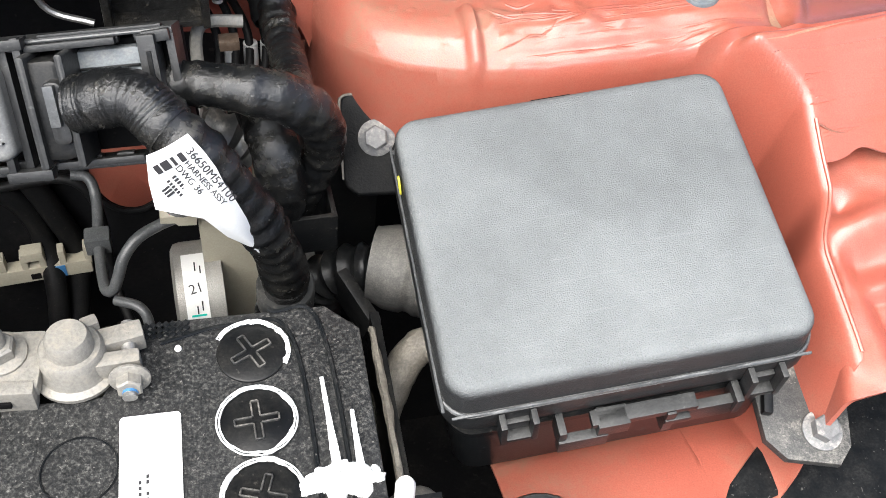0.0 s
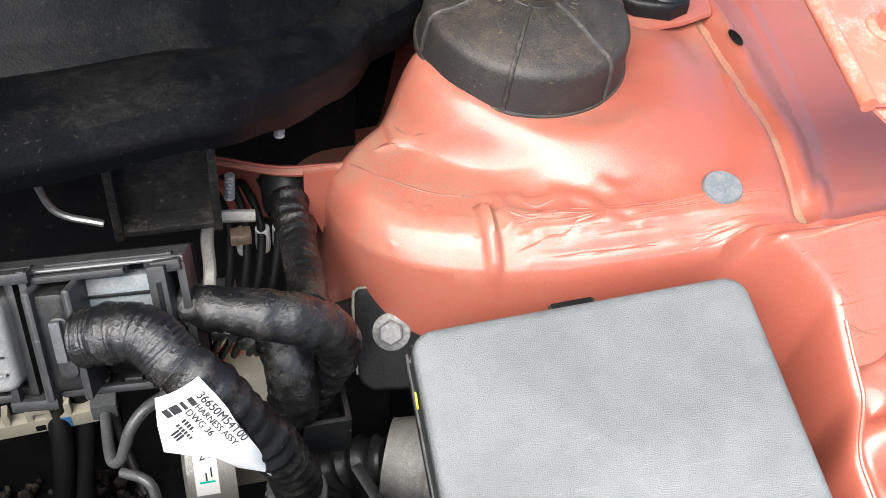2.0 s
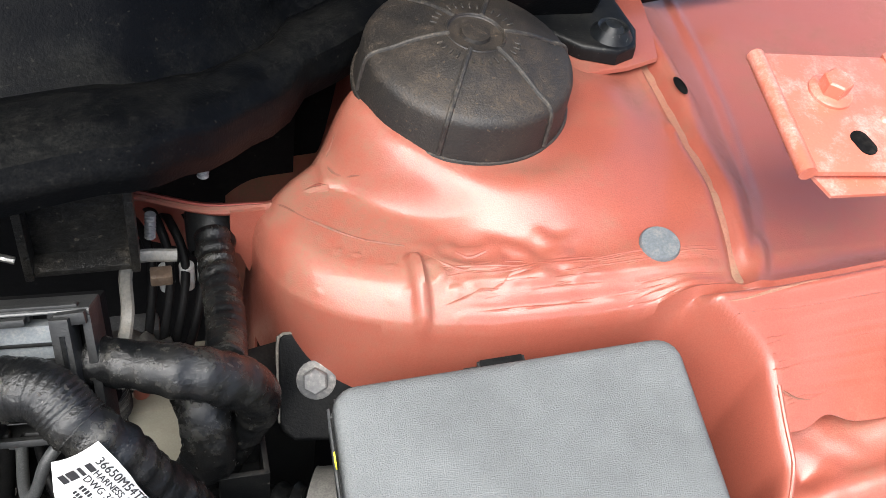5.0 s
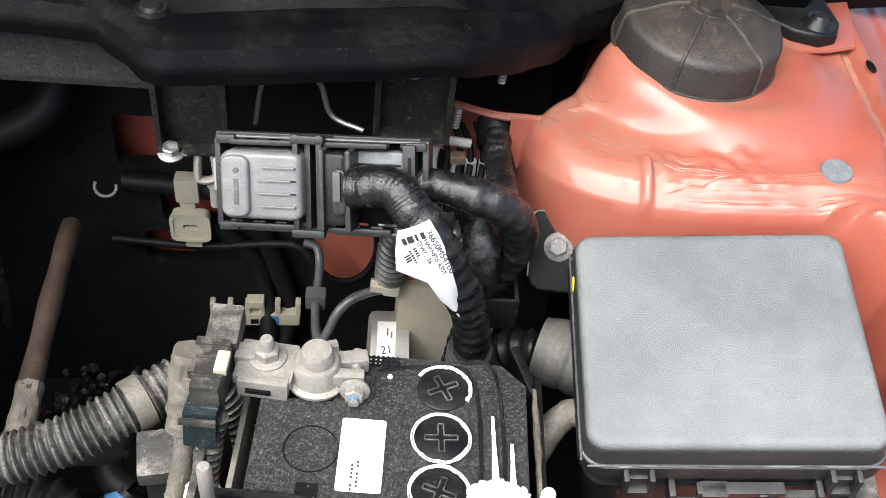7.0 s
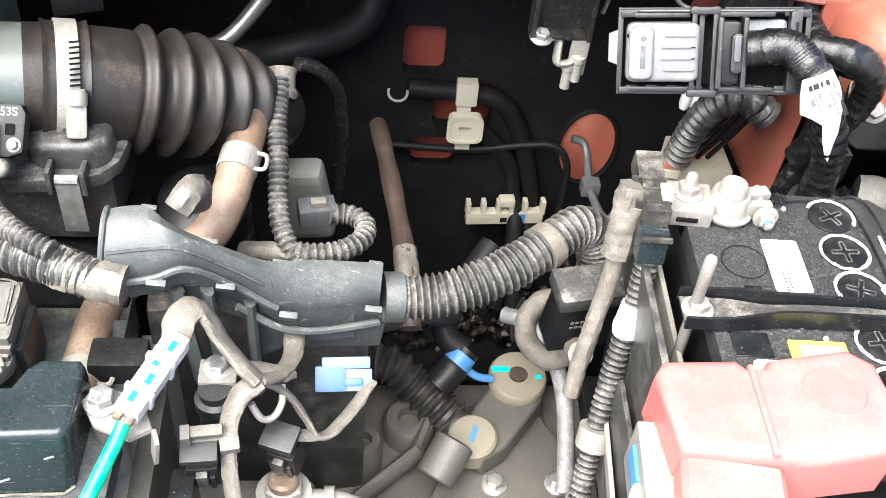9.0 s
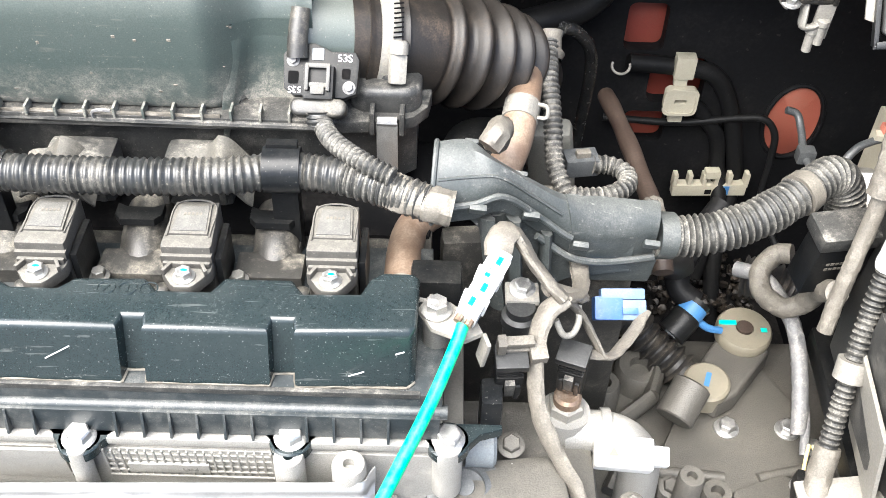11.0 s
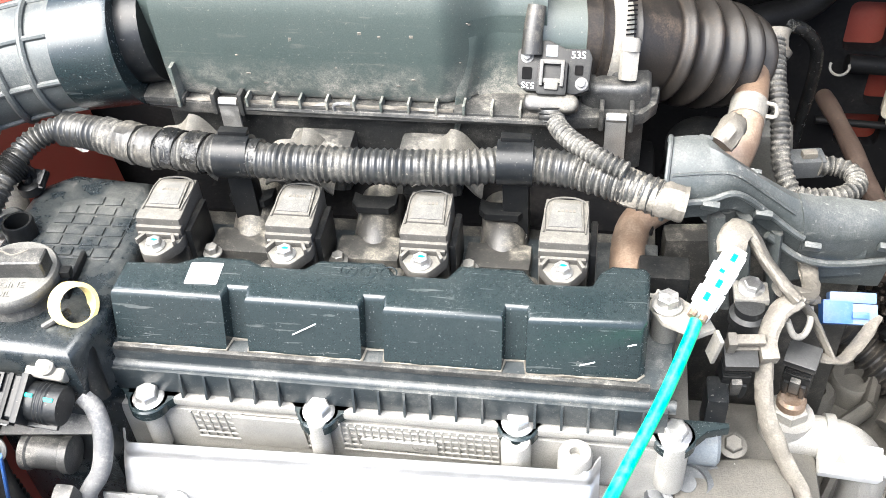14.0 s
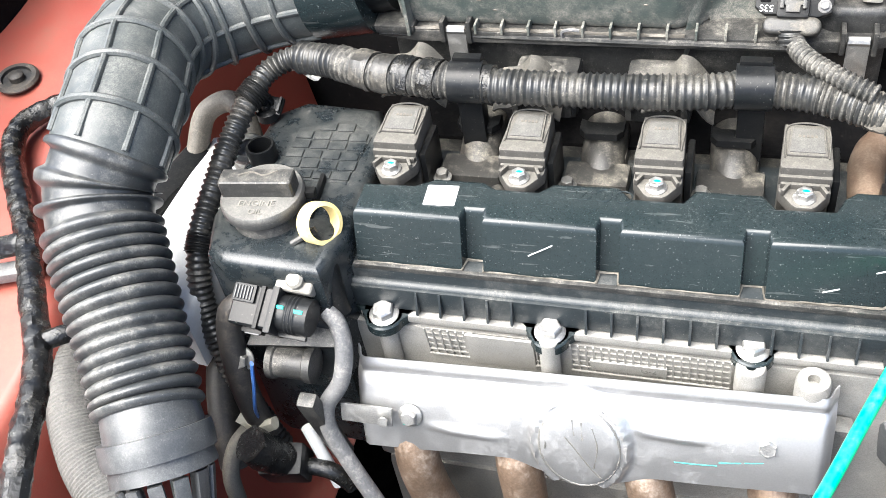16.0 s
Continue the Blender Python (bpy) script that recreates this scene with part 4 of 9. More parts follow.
part("plate", prism([(-0.0150, -0.022), (-0.0165, -0.018), (-0.0165, 0.015), (-0.0150, 0.0190), (-0.0115, 0.0205), (0.008, 0.0195), (0.014, 0.0150), (0.044, 0.0070), (0.046, -0.010), (0.016, -0.014), (0.013, -0.022), (0.009, -0.026), (-0.010, -0.026)], -0.006, 0.0, 0.0018, 3), COWL, ear)
part("dusty_edge", tube([(-0.0160, -0.018, -0.0004), (-0.0160, 0.015, -0.0004), (-0.0115, 0.0198, -0.0004), (0.008, 0.0188, -0.0004), (0.014, 0.0145, -0.0004), (0.044, 0.0064, -0.0004)], 0.0007, 6, 0.003, rough=0.6), WRAP, ear, "dusty worn edge")
part("bolt", hexhead(0.0056, 0.0075, at(0.0, 0.0, 0.0)), WIRE_GREY, ear, "zinc hexagon bolt")
FOOT = fuse.matrix_world.inverted() @ at(0.790, 0.042, 0.894, 14, 0, -12)
foot = part("mount", prism([(-0.020, -0.014), (-0.012, -0.022), (0.010, -0.024), (0.016, -0.016), (0.018, 0.010), (0.012, 0.030), (-0.008, 0.032), (-0.022, 0.006)], -0.004, 0.0, 0.0014, m=FOOT), DIRTY, fuse, "dusty black mounting ear")
part("rib", box(0.004, 0.036, 0.006, FOOT @ at(-0.016, 0.014, -0.002, 0, 0, -8), 0.001), BLACK, foot)
part("rib", box(0.003, 0.034, 0.006, FOOT @ at(0.012, 0.012, -0.002, 0, 0, -8), 0.001), BLACK, foot)
part("bolt", hexhead(0.0056, 0.0070, FOOT @ at(0.004, -0.010, 0.0)), WIRE_GREY, foot, "zinc hexagon bolt")
single("box_chimney", lathe([(0.0, 0.0), (0.021, 0.0), (0.021, 0.03), (0.0195, 0.034), (0.017, 0.034), (0.016, 0.005), (0, 0.005)], 26), BLACK, "dusty round black cup below the fuse box", "cup", at(0.668, 0.012, 0.862, 10, -8, 0))
boot = thing("wall_boot", "dusty grey rubber boot behind the battery", "boot")
part("cup", tube([(0.672, 0.150, 0.868), (0.655, 0.158, 0.869), (0.641, 0.164, 0.870), (0.634, 0.167, 0.870)], lambda s, t: 0.0205 - 0.0025 * smooth(0.75, 1.0, s / t) - 0.0012 * smooth(0.45, 0.5, s / t) * (1 - smooth(0.55, 0.6, s / t)), 26, 0.0015), CAP_GREY, boot)
part("sleeve", tube([(0.636, 0.166, 0.868), (0.622, 0.172, 0.862), (0.612, 0.176, 0.850), (0.608, 0.176, 0.82)], ribs(0.0125, 0.0025, 0.007), 18, 0.0014), BLACK, boot, "ribbed black sleeve")
part("band", box(0.006, 0.030, 0.020, at(0.622, 0.158, 0.848, 20, 0, 25), 0.0015), BLACK, boot)
single("cable_sleeve", tube([(0.655, 0.095, 0.90), (0.638, 0.10, 0.893), (0.622, 0.086, 0.872), (0.612, 0.07, 0.84)], 0.0075, 16, 0.0014, rough=0.1, lap=0.010), WRAP, "thick dusty taped cable below the fuse box", "cable")

# ---- battery ----
BM = at(0.5445, 0.0145, 0.926, 0, 0, -3.0)
battery = thing("battery", "dusty black car battery with six vent caps and a white label", "battery", BM)
HX, HY = 0.0635, 0.0935
part("case", prism(rounded(0.127, 0.187, 0.004, 3), -0.195, -0.012), BLACK, battery)
lidb = prism([(-HX, -HY), (HX, -HY), (HX, HY - 0.012), (HX - 0.012, HY), (-0.006, HY), (-0.010, HY - 0.006), (-0.020, HY - 0.008), (-0.030, HY - 0.030), (-HX, HY - 0.030)], -0.022, -0.0004, 0.0016)
part("top", lidb, BATT, battery, "dusty black battery top")
part("top_step", prism([(-HX, HY - 0.0305), (-0.030, HY - 0.0305), (-0.021, HY - 0.0085), (-0.012, HY - 0.006), (-0.008, HY), (-HX, HY)], -0.022, -0.014, 0.001), BATT, battery)
b = bmesh.new()
for i in range(30):
    box(0.0022, 0.0022, 0.001, at(-0.022 + 0.0024 * (i % 10), HY - 0.002 - 0.0024 * (i // 10), -0.0006, 0, 0, 45), 0.0002, 1, into=b)
part("grille", b, BLACK_CLEAN, battery)
# raised ledge and channels on the cap side
for pts in ([(-0.010, 0.0830), (0.018, 0.0875), (0.0395, 0.070), (0.0405, -0.09)], [(0.030, 0.0935), (0.050, 0.076), (0.0525, -0.09)]):
    part("moulding", tube([(x, y, 0.0002) for x, y in pts], 0.0009, 6, 0.002), BLACK_CLEAN, battery)
CAPS = (0.0745, 0.0455, 0.0165, -0.0200, -0.0490, -0.0780)
for i, y in enumerate(CAPS):
    cap_b = part("vent_cap", lathe([(0.0126, -0.001), (0.0126, 0.0004), (0.0119, 0.0009), (0.0, 0.0010)], 36, at(0.0225, y, 0)), BLACK, battery)
    turn = (28, 4, -18, 8, 40, 15)[i]
    b = bmesh.new()
    for k in range(4):
        a = radians(90 * k + turn)
        # a raised rim round each arm of the cross slot
        for s in (-1, 1):
            box(0.0062, 0.0007, 0.0014, at(0.0225 + 0.0045 * math.cos(a) - s * 0.0013 * math.sin(a), y + 0.0045 * math.sin(a) + s * 0.0013 * math.cos(a), 0.0005, 0, 0, 90 * k + turn), 0.0002, 1, into=b)
        box(0.0007, 0.0026, 0.0014, at(0.0225 + 0.0077 * math.cos(a), y + 0.0077 * math.sin(a), 0.0005, 0, 0, 90 * k + turn), 0.0002, 1, into=b)
    part("cross_slot", b, DIRTY, cap_b)
    rim = bmesh.new()
    rr = random.Random(i)
    arcs = {0: (-30, 150), 3: (0, 360), 1: (0, 360), 2: (-10, 330), 4: (-40, 300), 5: (0, 300)}[i]
    n = 90
    for r0, cut in ((0.0127, 0.30), (0.0137, 0.12)):
        lo, hi = [], []
        for k in range(n + 1):
            a = radians(arcs[0] + (arcs[1] - arcs[0]) * k / n)
            w = max(0.00004, 0.0012 * (abs(noise.noise((k * 0.16, i * 3.1, r0 * 900))) - cut * 0.35) + 0.0003 * noise.noise((k * 0.9, i, r0)))
            lo.append(rim.verts.new((0.0225 + (r0 - w) * math.cos(a), y + (r0 - w) * math.sin(a), 0.0012)))
            hi.append(rim.verts.new((0.0225 + (r0 + w) * math.cos(a), y + (r0 + w) * math.sin(a), 0.0009)))
        for k in range(n):
            rim.faces.new((lo[k], hi[k], hi[k + 1], lo[k + 1]))
    part("acid_ring", thicken(rim, -0.0006), CRUST, cap_b, "white dried acid round the vent cap")
part("blank_ring", tube([(-0.0365 + 0.0125 * math.cos(a), 0.035 + 0.0125 * math.sin(a), 0.0) for a in steps(0, 2 * math.pi, 24)], 0.0004, 6, 0.003), BLACK_CLEAN, battery)
label_b = part("label", prism(rounded(0.0205, 0.0395, 0.0015), 0, 0.0004, m=at(-0.0135, 0.0335, 0.0)), PAPER, battery, "white printed sticker")
b = bmesh.new()
for k, dx in enumerate((-0.0035, -0.001)):
    for q in range(9):
        if (q * 7 + k) % 5:
            box(0.0010, 0.0013, 0.0001, at(-0.0135 + dx, 0.043 - 0.0135 - q * 0.0021, 0.0004), 0, into=b)
part("print", b, INK, label_b)
# white acid crust near the clamp
def crust(name, parent, cx, cy, z, sx, sy, n, seed):
    rr, b = random.Random(seed), bmesh.new()
    for _ in range(n):
        c = bmesh.new()
        bmesh.ops.create_icosphere(c, subdivisions=2, radius=1)
        s = rr.uniform(0.0012, 0.0034)
        for v in c.verts:
            v.co = Vector((v.co.x * s * 1.5, v.co.y * s * 1.3, v.co.z * s * 0.55)) * (1 + 0.35 * noise.noise(v.co * 2.3 + Vector((_, 0, 0))))
        merge(b, c, at(cx + rr.gauss(0, sx), cy + rr.gauss(0, sy), z, 0, 0, rr.uniform(0, 180)))
    return part(name, b, CRUST, parent, "white crusted battery acid")


crust("acid_crust", battery, 0.050, 0.020, 0.0005, 0.0055, 0.0025, 34, 1)
crust("acid_crust", battery, 0.046, -0.018, 0.0005, 0.0065, 0.0045, 46, 2)
for x0, x1, y0, y1, w in ((0.0465, 0.0500, 0.060, 0.02, 0.0011), (0.0555, 0.0560, 0.045, 0.02, 0.0010), (0.048, 0.052, -0.022, -0.075, 0.0009), (0.056, 0.0565, -0.022, -0.050, 0.0007)):
    n, b = 26, bmesh.new()
    l, h = [], []
    for k in range(n + 1):
        t = k / n
        ww = w * (0.6 + 1.1 * t * t + 0.8 * abs(noise.noise((k * 0.4, x0 * 900, 0))))
        x, y = x0 + (x1 - x0) * t * 0.4, y0 + (y1 - y0) * t
        l.append(b.verts.new((x - ww, y, 0.0006)))
        h.append(b.verts.new((x + ww, y, 0.0006)))
    for k in range(n):
        b.faces.new((l[k], h[k], h[k + 1], l[k + 1]))
    part("acid_run", thicken(b, 0.0009), CRUST, battery, "white run of dried acid")
part("warning_label", prism(rounded(0.030, 0.034, 0.001), 0, 0.0004, m=at(-0.012, -0.037, 0)), YELLOW_PRINT, battery, "yellow and white warning sticker")
part("warning_print", prism(rounded(0.022, 0.030, 0.001), 0.0004, 0.0006, m=at(-0.0105, -0.0385, 0)), PAPER, battery)
part("tag", prism(rounded(0.016, 0.012, 0.003), 0, 0.0006, m=at(-0.040, -0.040, 0)), PAPER, battery, "small white sticker")
part("dot", lathe([(0.0016, 0), (0.0012, 0.001), (0, 0.0012)], 10, at(-0.006, -0.018, 0)), PAPER, battery)
part("dot", lathe([(0.0014, 0), (0.001, 0.001), (0, 0.0012)], 10, at(-0.0035, 0.080, 0)), PAPER, battery)
part("moulding", box(0.020, 0.016, 0.0008, at(-0.046, -0.024, -0.0004), 0.0003, 1), BLACK_CLEAN, battery)
part("moulding", box(0.010, 0.010, 0.0008, at(-0.036, 0.012, -0.0004), 0.0003, 1), BLACK_CLEAN, battery)
part("post", lathe([(0.0088, -0.012), (0.0084, 0.012), (0.0078, 0.0195), (0.0068, 0.0212), (0, 0.0216)], 28, at(-0.0385, 0.0755, 0)), LEAD, battery, "grey lead terminal post")

# clamp over the battery
clamp = thing("battery_clamp", "black steel battery clamp held by two threaded rods", "battery clamp", BM)
def bar_edge(x, s):
    u = abs(x) / 0.08
    pinch = 0.0040 + 0.0045 * smooth(0.25, 0.75, u)
    return s * pinch


for s in (-1, 1):
    b = bmesh.new()
    rows = []
    for x in steps(-0.0795, 0.0795, 48):
        y = -0.006 + bar_edge(x, s) + 0.001 * s
        h = 0.0125 - 0.003 * smooth(0.4, 0.9, abs(x) / 0.08)
        rows.append([b.verts.new((x, y + dy, z)) for dy, z in ((0, 0.0015), (0.0016 * s, 0.0015), (0.0016 * s, h), (0, h))])
    for p, q in zip(rows, rows[1:]):
        for k in range(4):
            b.faces.new((p[k], p[(k + 1) % 4], q[(k + 1) % 4], q[k]))
    b.faces.new(rows[0])
    b.faces.new(rows[-1])
    bmesh.ops.recalc_face_normals(b, faces=b.faces)
    part("flange", b, BLACK_CLEAN, clamp)
web = bmesh.new()
l, h = [], []
for x in steps(-0.0795, 0.0795, 48):
    l.append(web.verts.new((x, -0.006 + bar_edge(x, -1), 0.003 + 0.003 * smooth(0.5, 0.2, abs(x) / 0.08))))
    h.append(web.verts.new((x, -0.006 + bar_edge(x, 1), 0.003 + 0.003 * smooth(0.5, 0.2, abs(x) / 0.08))))
for k in range(48):
    web.faces.new((l[k], l[k + 1], h[k + 1], h[k]))
part("web", thicken(web, -0.0015), DIRTY, clamp, "dusty clamp channel")
for x, lean in ((-0.0715, -3), (0.0685, -6)):
    m = at(x, -0.006, -0.18, 0, lean * 0.2, 0)
    rod = part("rod", lathe([(0.003, 0), (0.003, 0.205), (0.0032, 0.2055), (0.0031, 0.220), (0.0024, 0.2215), (0, 0.2218)], 14, m), WHITE if x > 0 else LEAD, clamp, "pale threaded rod")
    part("nut", hexhead(0.0056, 0.0065, at(x, -0.006, 0.0045)), LEAD, rod, "corroded nut")
crust("acid_crust", clamp, 0.060, -0.004, 0.004, 0.004, 0.0025, 18, 5)

# negative terminal with its fuse link
neg = thing("negative_terminal", "pale corroded clamp on the battery post", "battery terminal", BM)
P = (-0.0385, 0.0755)
b = lathe([(0.0082, 0.0010), (0.0148, 0.0010), (0.0150, 0.0028), (0.0126, 0.0040), (0.0116, 0.0070), (0.0112, 0.0128), (0.0102, 0.0142), (0.0082, 0.0142)], 32, at(*P, 0))
part("clamp", b, LEAD, neg)
part("jaw", box(0.006, 0.005, 0.013, at(P[0] + 0.006, P[1] + 0.010, 0.002, 0, 0, 20), 0.0014), LEAD, neg)
part("jaw", box(0.016, 0.006, 0.0085, at(P[0] + 0.015, P[1] - 0.0045, 0.003, 0, 0, 4), 0.0014), LEAD, neg)
part("jaw", box(0.016, 0.008, 0.0085, at(P[0] + 0.016, P[1] + 0.006, 0.003, 0, 0, 12), 0.0014), LEAD, neg)
bolt = part("bolt", tube([(P[0] + 0.019, P[1] - 0.018, 0.0055), (P[0] + 0.0185, P[1] + 0.012, 0.0085)], 0.0026, 10, 0.003), STEEL, neg, "clamp bolt with a blue mark")
part("nut", hexhead(0.0048, 0.006, at(P[0] + 0.019, P[1] - 0.010, 0.0062, 84, 0, 0)), LEAD, bolt)
part("mark", tube([(P[0] + 0.0191, P[1] - 0.0165, 0.0057), (P[0] + 0.0190, P[1] - 0.013, 0.0061)], 0.00275, 10, 0.002), BLUE_MARK, bolt)
b = box(0.028, 0.024, 0.006, at(P[0] - 0.024, P[1] + 0.001, 0.0035, 0, 0, -4), 0.0018)
box(0.024, 0.006, 0.011, at(P[0] - 0.024, P[1] - 0.011, -0.001, 0, 0, -4), 0.0014, into=b)
box(0.010, 0.010, 0.010, at(P[0] - 0.034, P[1] + 0.004, 0.002, 0, 0, -4), 0.0014, into=b)
part("link_plate", b, LEAD, neg)
part("link_slot", box(0.012, 0.0016, 0.0026, at(P[0] - 0.026, P[1] - 0.0142, 0.0030, 0, 0, -4), 0.0004), DARK, neg)
b = hexhead(0.0062, 0.0066, at(P[0] - 0.024, P[1] + 0.003, 0.0095))
lathe([(0.0034, 0), (0.0034, 0.012), (0.0026, 0.0135), (0, 0.0138)], 14, at(P[0] - 0.024, P[1] + 0.003, 0.0095), into=b)
part("nut", b, LEAD, neg, "corroded terminal nut")
sensor = thing("battery_sensor", "dusty grey current sensor beside the battery", "sensor", at(0.4625, 0.085, 0.926, 0, 0, -4))
part("body", box(0.0135, 0.030, 0.022, at(0, -0.004, 0.0), 0.0014), RUNNER, sensor, "dusty body")
for y in (-0.012, -0.001, 0.007):
    part("rib", box(0.0142, 0.0016, 0.0014, at(0, y, 0.0216), 0.0005), RUNNER, sensor)
part("socket", box(0.0155, 0.014, 0.020, at(-0.001, -0.024, -0.008, -12, 0, 0), 0.0014), COVER, sensor, "dark glossy socket")
part("socket_lip", box(0.0168, 0.0024, 0.0030, at(-0.001, -0.0305, 0.0100, -12, 0, 0), 0.0008), RUNNER, sensor)
part("socket_top", box(0.0155, 0.022, 0.014, at(0.001, 0.025, 0.006, 10, 0, 0), 0.0014), RUNNER, sensor)
part("clip", box(0.006, 0.012, 0.004, at(0.0055, -0.004, 0.0205), 0.001), CREAM, sensor)
part("wing", box(0.004, 0.022, 0.016, at(-0.0085, 0.004, 0.002), 0.0012), RUNNER, sensor)

# red terminal cover at the front of the battery
cover = thing("terminal_cover", "faded red plastic cover over the positive terminal", "terminal cover", at(0.488, -0.062, 0.926, 0, 0, -2))
b = prism([(-0.048, -0.022), (-0.052, 0.020), (-0.047, 0.028), (-0.012, 0.030), (-0.008, 0.026), (0.0, 0.026), (0.004, 0.031), (0.044, 0.039), (0.056, 0.030), (0.060, -0.008), (0.050, -0.020), (0.010, -0.026)], -0.012, 0.020, 0.007, 4)
part("shell", b, PINK, cover)
part("skirt", box(0.046, 0.032, 0.05, at(-0.026, -0.037, -0.036, 0, 0, -8), 0.007, 3), PINK, cover)
part("groove", box(0.003, 0.050, 0.003, at(-0.007, 0.0, 0.0185), 0.0014), PINK, cover)
part("ring", tube([(0.03 + 0.015 * math.cos(a), 0.012 + 0.013 * math.sin(a), 0.0202) for a in steps(0, 2 * math.pi, 24)], 0.0004, 6, 0.003), PINK, cover)
part("catch", box(0.004, 0.006, 0.006, at(-0.006, -0.030, -0.004), 0.0012), YELLOW, cover, "yellow catch")
links = thing("fuse_link_block", "grey dusty fuse link block with blue marks", "fuse block", at(0.436, -0.088, 0.905, 0, 0, -6))
part("body", box(0.020, 0.070, 0.032, at(0, 0, -0.012), 0.002), GREY_MOULD, links)
b = bmesh.new()
for k in range(14):
    box(0.003, 0.0022, 0.010, at(0.0115, 0.030 - 0.0045 * k, 0.004), 0.0004, 1, into=b)
part("comb", b, BLACK, links)
part("mark", box(0.012, 0.006, 0.001, at(0.002, -0.010, 0.0202, 0, 0, 15), 0.0004), BLUE_MARK, links)
part("mark", box(0.005, 0.020, 0.012, at(-0.0095, 0.016, 0.002), 0.003), BLUE_MARK, links)
part("mark", box(0.006, 0.024, 0.013, at(-0.010, -0.006, 0.0), 0.003), PAPER, links)

# tray wall and cable run on the inner side of the battery
tray = thing("battery_tray", "dusty black plastic wall of the battery tray", "battery tray")
part("side", box(0.004, 0.155, 0.17, at(0.466, 0.018, 0.744, 0, -3, -3), 0.0012), DIRTY, tray)
part("insert", box(0.003, 0.110, 0.10, at(0.472, 0.045, 0.80, 0, 0, -3), 0.001), GREY_MOULD, tray)
part("side", box(0.004, 0.19, 0.187, at(0.6165, 0.014, 0.725, 0, 0, -3), 0.0012), BLACK, tray)
part("edge", tube([(0.6185, 0.10, 0.913), (0.6165, 0.05, 0.914), (0.613, 0.0, 0.913)], 0.0016, 6, 0.003, rough=0.5), WRAP, tray, "dusty bent edge")
part("base", box(0.17, 0.22, 0.02, at(0.545, 0.012, 0.712, 0, 0, -3), 0.004), BLACK, tray)
part("fin", box(0.003, 0.06, 0.08, at(0.452, 0.0, 0.77, 0, 0, -3), 0.001), DIRTY, tray)
single("battery_hose_end", lathe([(0, 0.016), (0.012, 0.015), (0.016, 0.006), (0.0165, -0.02), (0.015, -0.03)], 20), DIRTY, "dusty black rubber stub beside the clamp", "stub", at(0.626, 0.0, 0.905, 70, 0, 20))


# ---- engine control unit below the cowl ----
EM = axes((0.507, 0.1705, 0.981), (0.1, -0.018, 0.016), (0, 0.022, 0.042)) @ Matrix.Diagonal((1, 0.82, 1, 1))
ecu = thing("control_unit", "dusty black engine control unit with two grey plugs", "control unit", EM)
part("housing", box(0.104, 0.050, 0.018, at(0, 0, -0.026), 0.002), DARK, ecu)
for y in (-0.0285, 0.0285):
    frame_bar = part("frame", box(0.108, 0.0022, 0.012, at(0, y, -0.012), 0.0007), UNIT, ecu)
    # paler grey rims put the frame's lit edge lines into the colour
    part("rim", tube([(-0.054, y, 0.0004), (-0.02, y, 0.0006), (0.02, y, 0.0004), (0.054, y, 0.0)], 0.0009, 8, 0.004), CONN_GREY, frame_bar, "grey rim for the frame's worn, lit edge")
    for x in (-0.046, -0.034, -0.022, -0.010, 0.004, 0.016, 0.028, 0.040):
        part("tooth", box(0.0065, 0.0042, 0.0035, at(x + (0.003 if y > 0 else 0), y * 0.93, -0.004), 0.0008), UNIT, frame_bar)
for x in (-0.0535, -0.0068, 0.0530):
    part("post", box(0.0024, 0.058, 0.013, at(x, 0, -0.012), 0.0008), UNIT, ecu)
    part("post_rim", box(0.0030, 0.054, 0.0012, at(x, 0, 0.0006), 0.0005), UNIT, ecu)
for x0, x1, y in ((-0.046, -0.014, 0.0258), (-0.047, -0.012, -0.0262), (0.004, 0.036, -0.0264), (0.002, 0.034, 0.0262)):
    part("rail", box(x1 - x0, 0.0032, 0.0030, at((x0 + x1) / 2, y, 0.0012, 0, 1.5, 0), 0.0009), UNIT, ecu)
part("end_bar", box(0.0065, 0.056, 0.010, at(0.0455, 0, -0.0035), 0.0014), UNIT, ecu)
part("slot", box(0.0018, 0.034, 0.0006, at(0.0460, 0.004, 0.0063), 0.0002, 1), BLACK, ecu)
plug = part("plug", prism(rounded(0.042, 0.042, 0.005), -0.006, 0.009, 0.0035, 3, m=at(-0.0290, 0, 0)), PLUG_GREY, ecu, "dusty grey plug")
part("badge", prism(rounded(0.0145, 0.038, 0.005), 0.008, 0.0120, 0.002, 3, m=at(-0.0415, 0, 0)), PLUG_GREY, plug)
part("emblem", box(0.0026, 0.016, 0.0004, at(-0.0405, -0.003, 0.0119), 0.0002, 1), CONN_GREY, plug)
part("emblem", lathe([(0.0018, 0), (0.0016, 0.0004), (0, 0.0004)], 14, at(-0.0405, 0.010, 0.0119)), CONN_GREY, plug)
for k in range(4):
    part("rib", box(0.017, 0.0012, 0.0022, at(-0.0215 + (0.002 if k in (0, 3) else 0), 0.012 - 0.008 * k, 0.0084), 0.0005), PLUG_GREY, plug)
    part("rib_tail", box(0.004, 0.0008, 0.0010, at(-0.0125, 0.012 - 0.008 * k, 0.0090), 0.0003, 1), BLACK, plug)
plug2 = part("plug", prism(rounded(0.014, 0.044, 0.003), -0.008, 0.010, 0.002, m=at(0.0080, 0, 0)), BLACK, ecu, "black plug collar")
part("band", prism(rounded(0.0032, 0.050, 0.0015), -0.004, 0.013, 0.001, m=at(0.0030, 0, 0)), UNIT, plug2)
part("lever", prism(rounded(0.0030, 0.050, 0.0014), -0.004, 0.014, 0.001, m=at(0.0168, 0, 0)), UNIT, plug2)
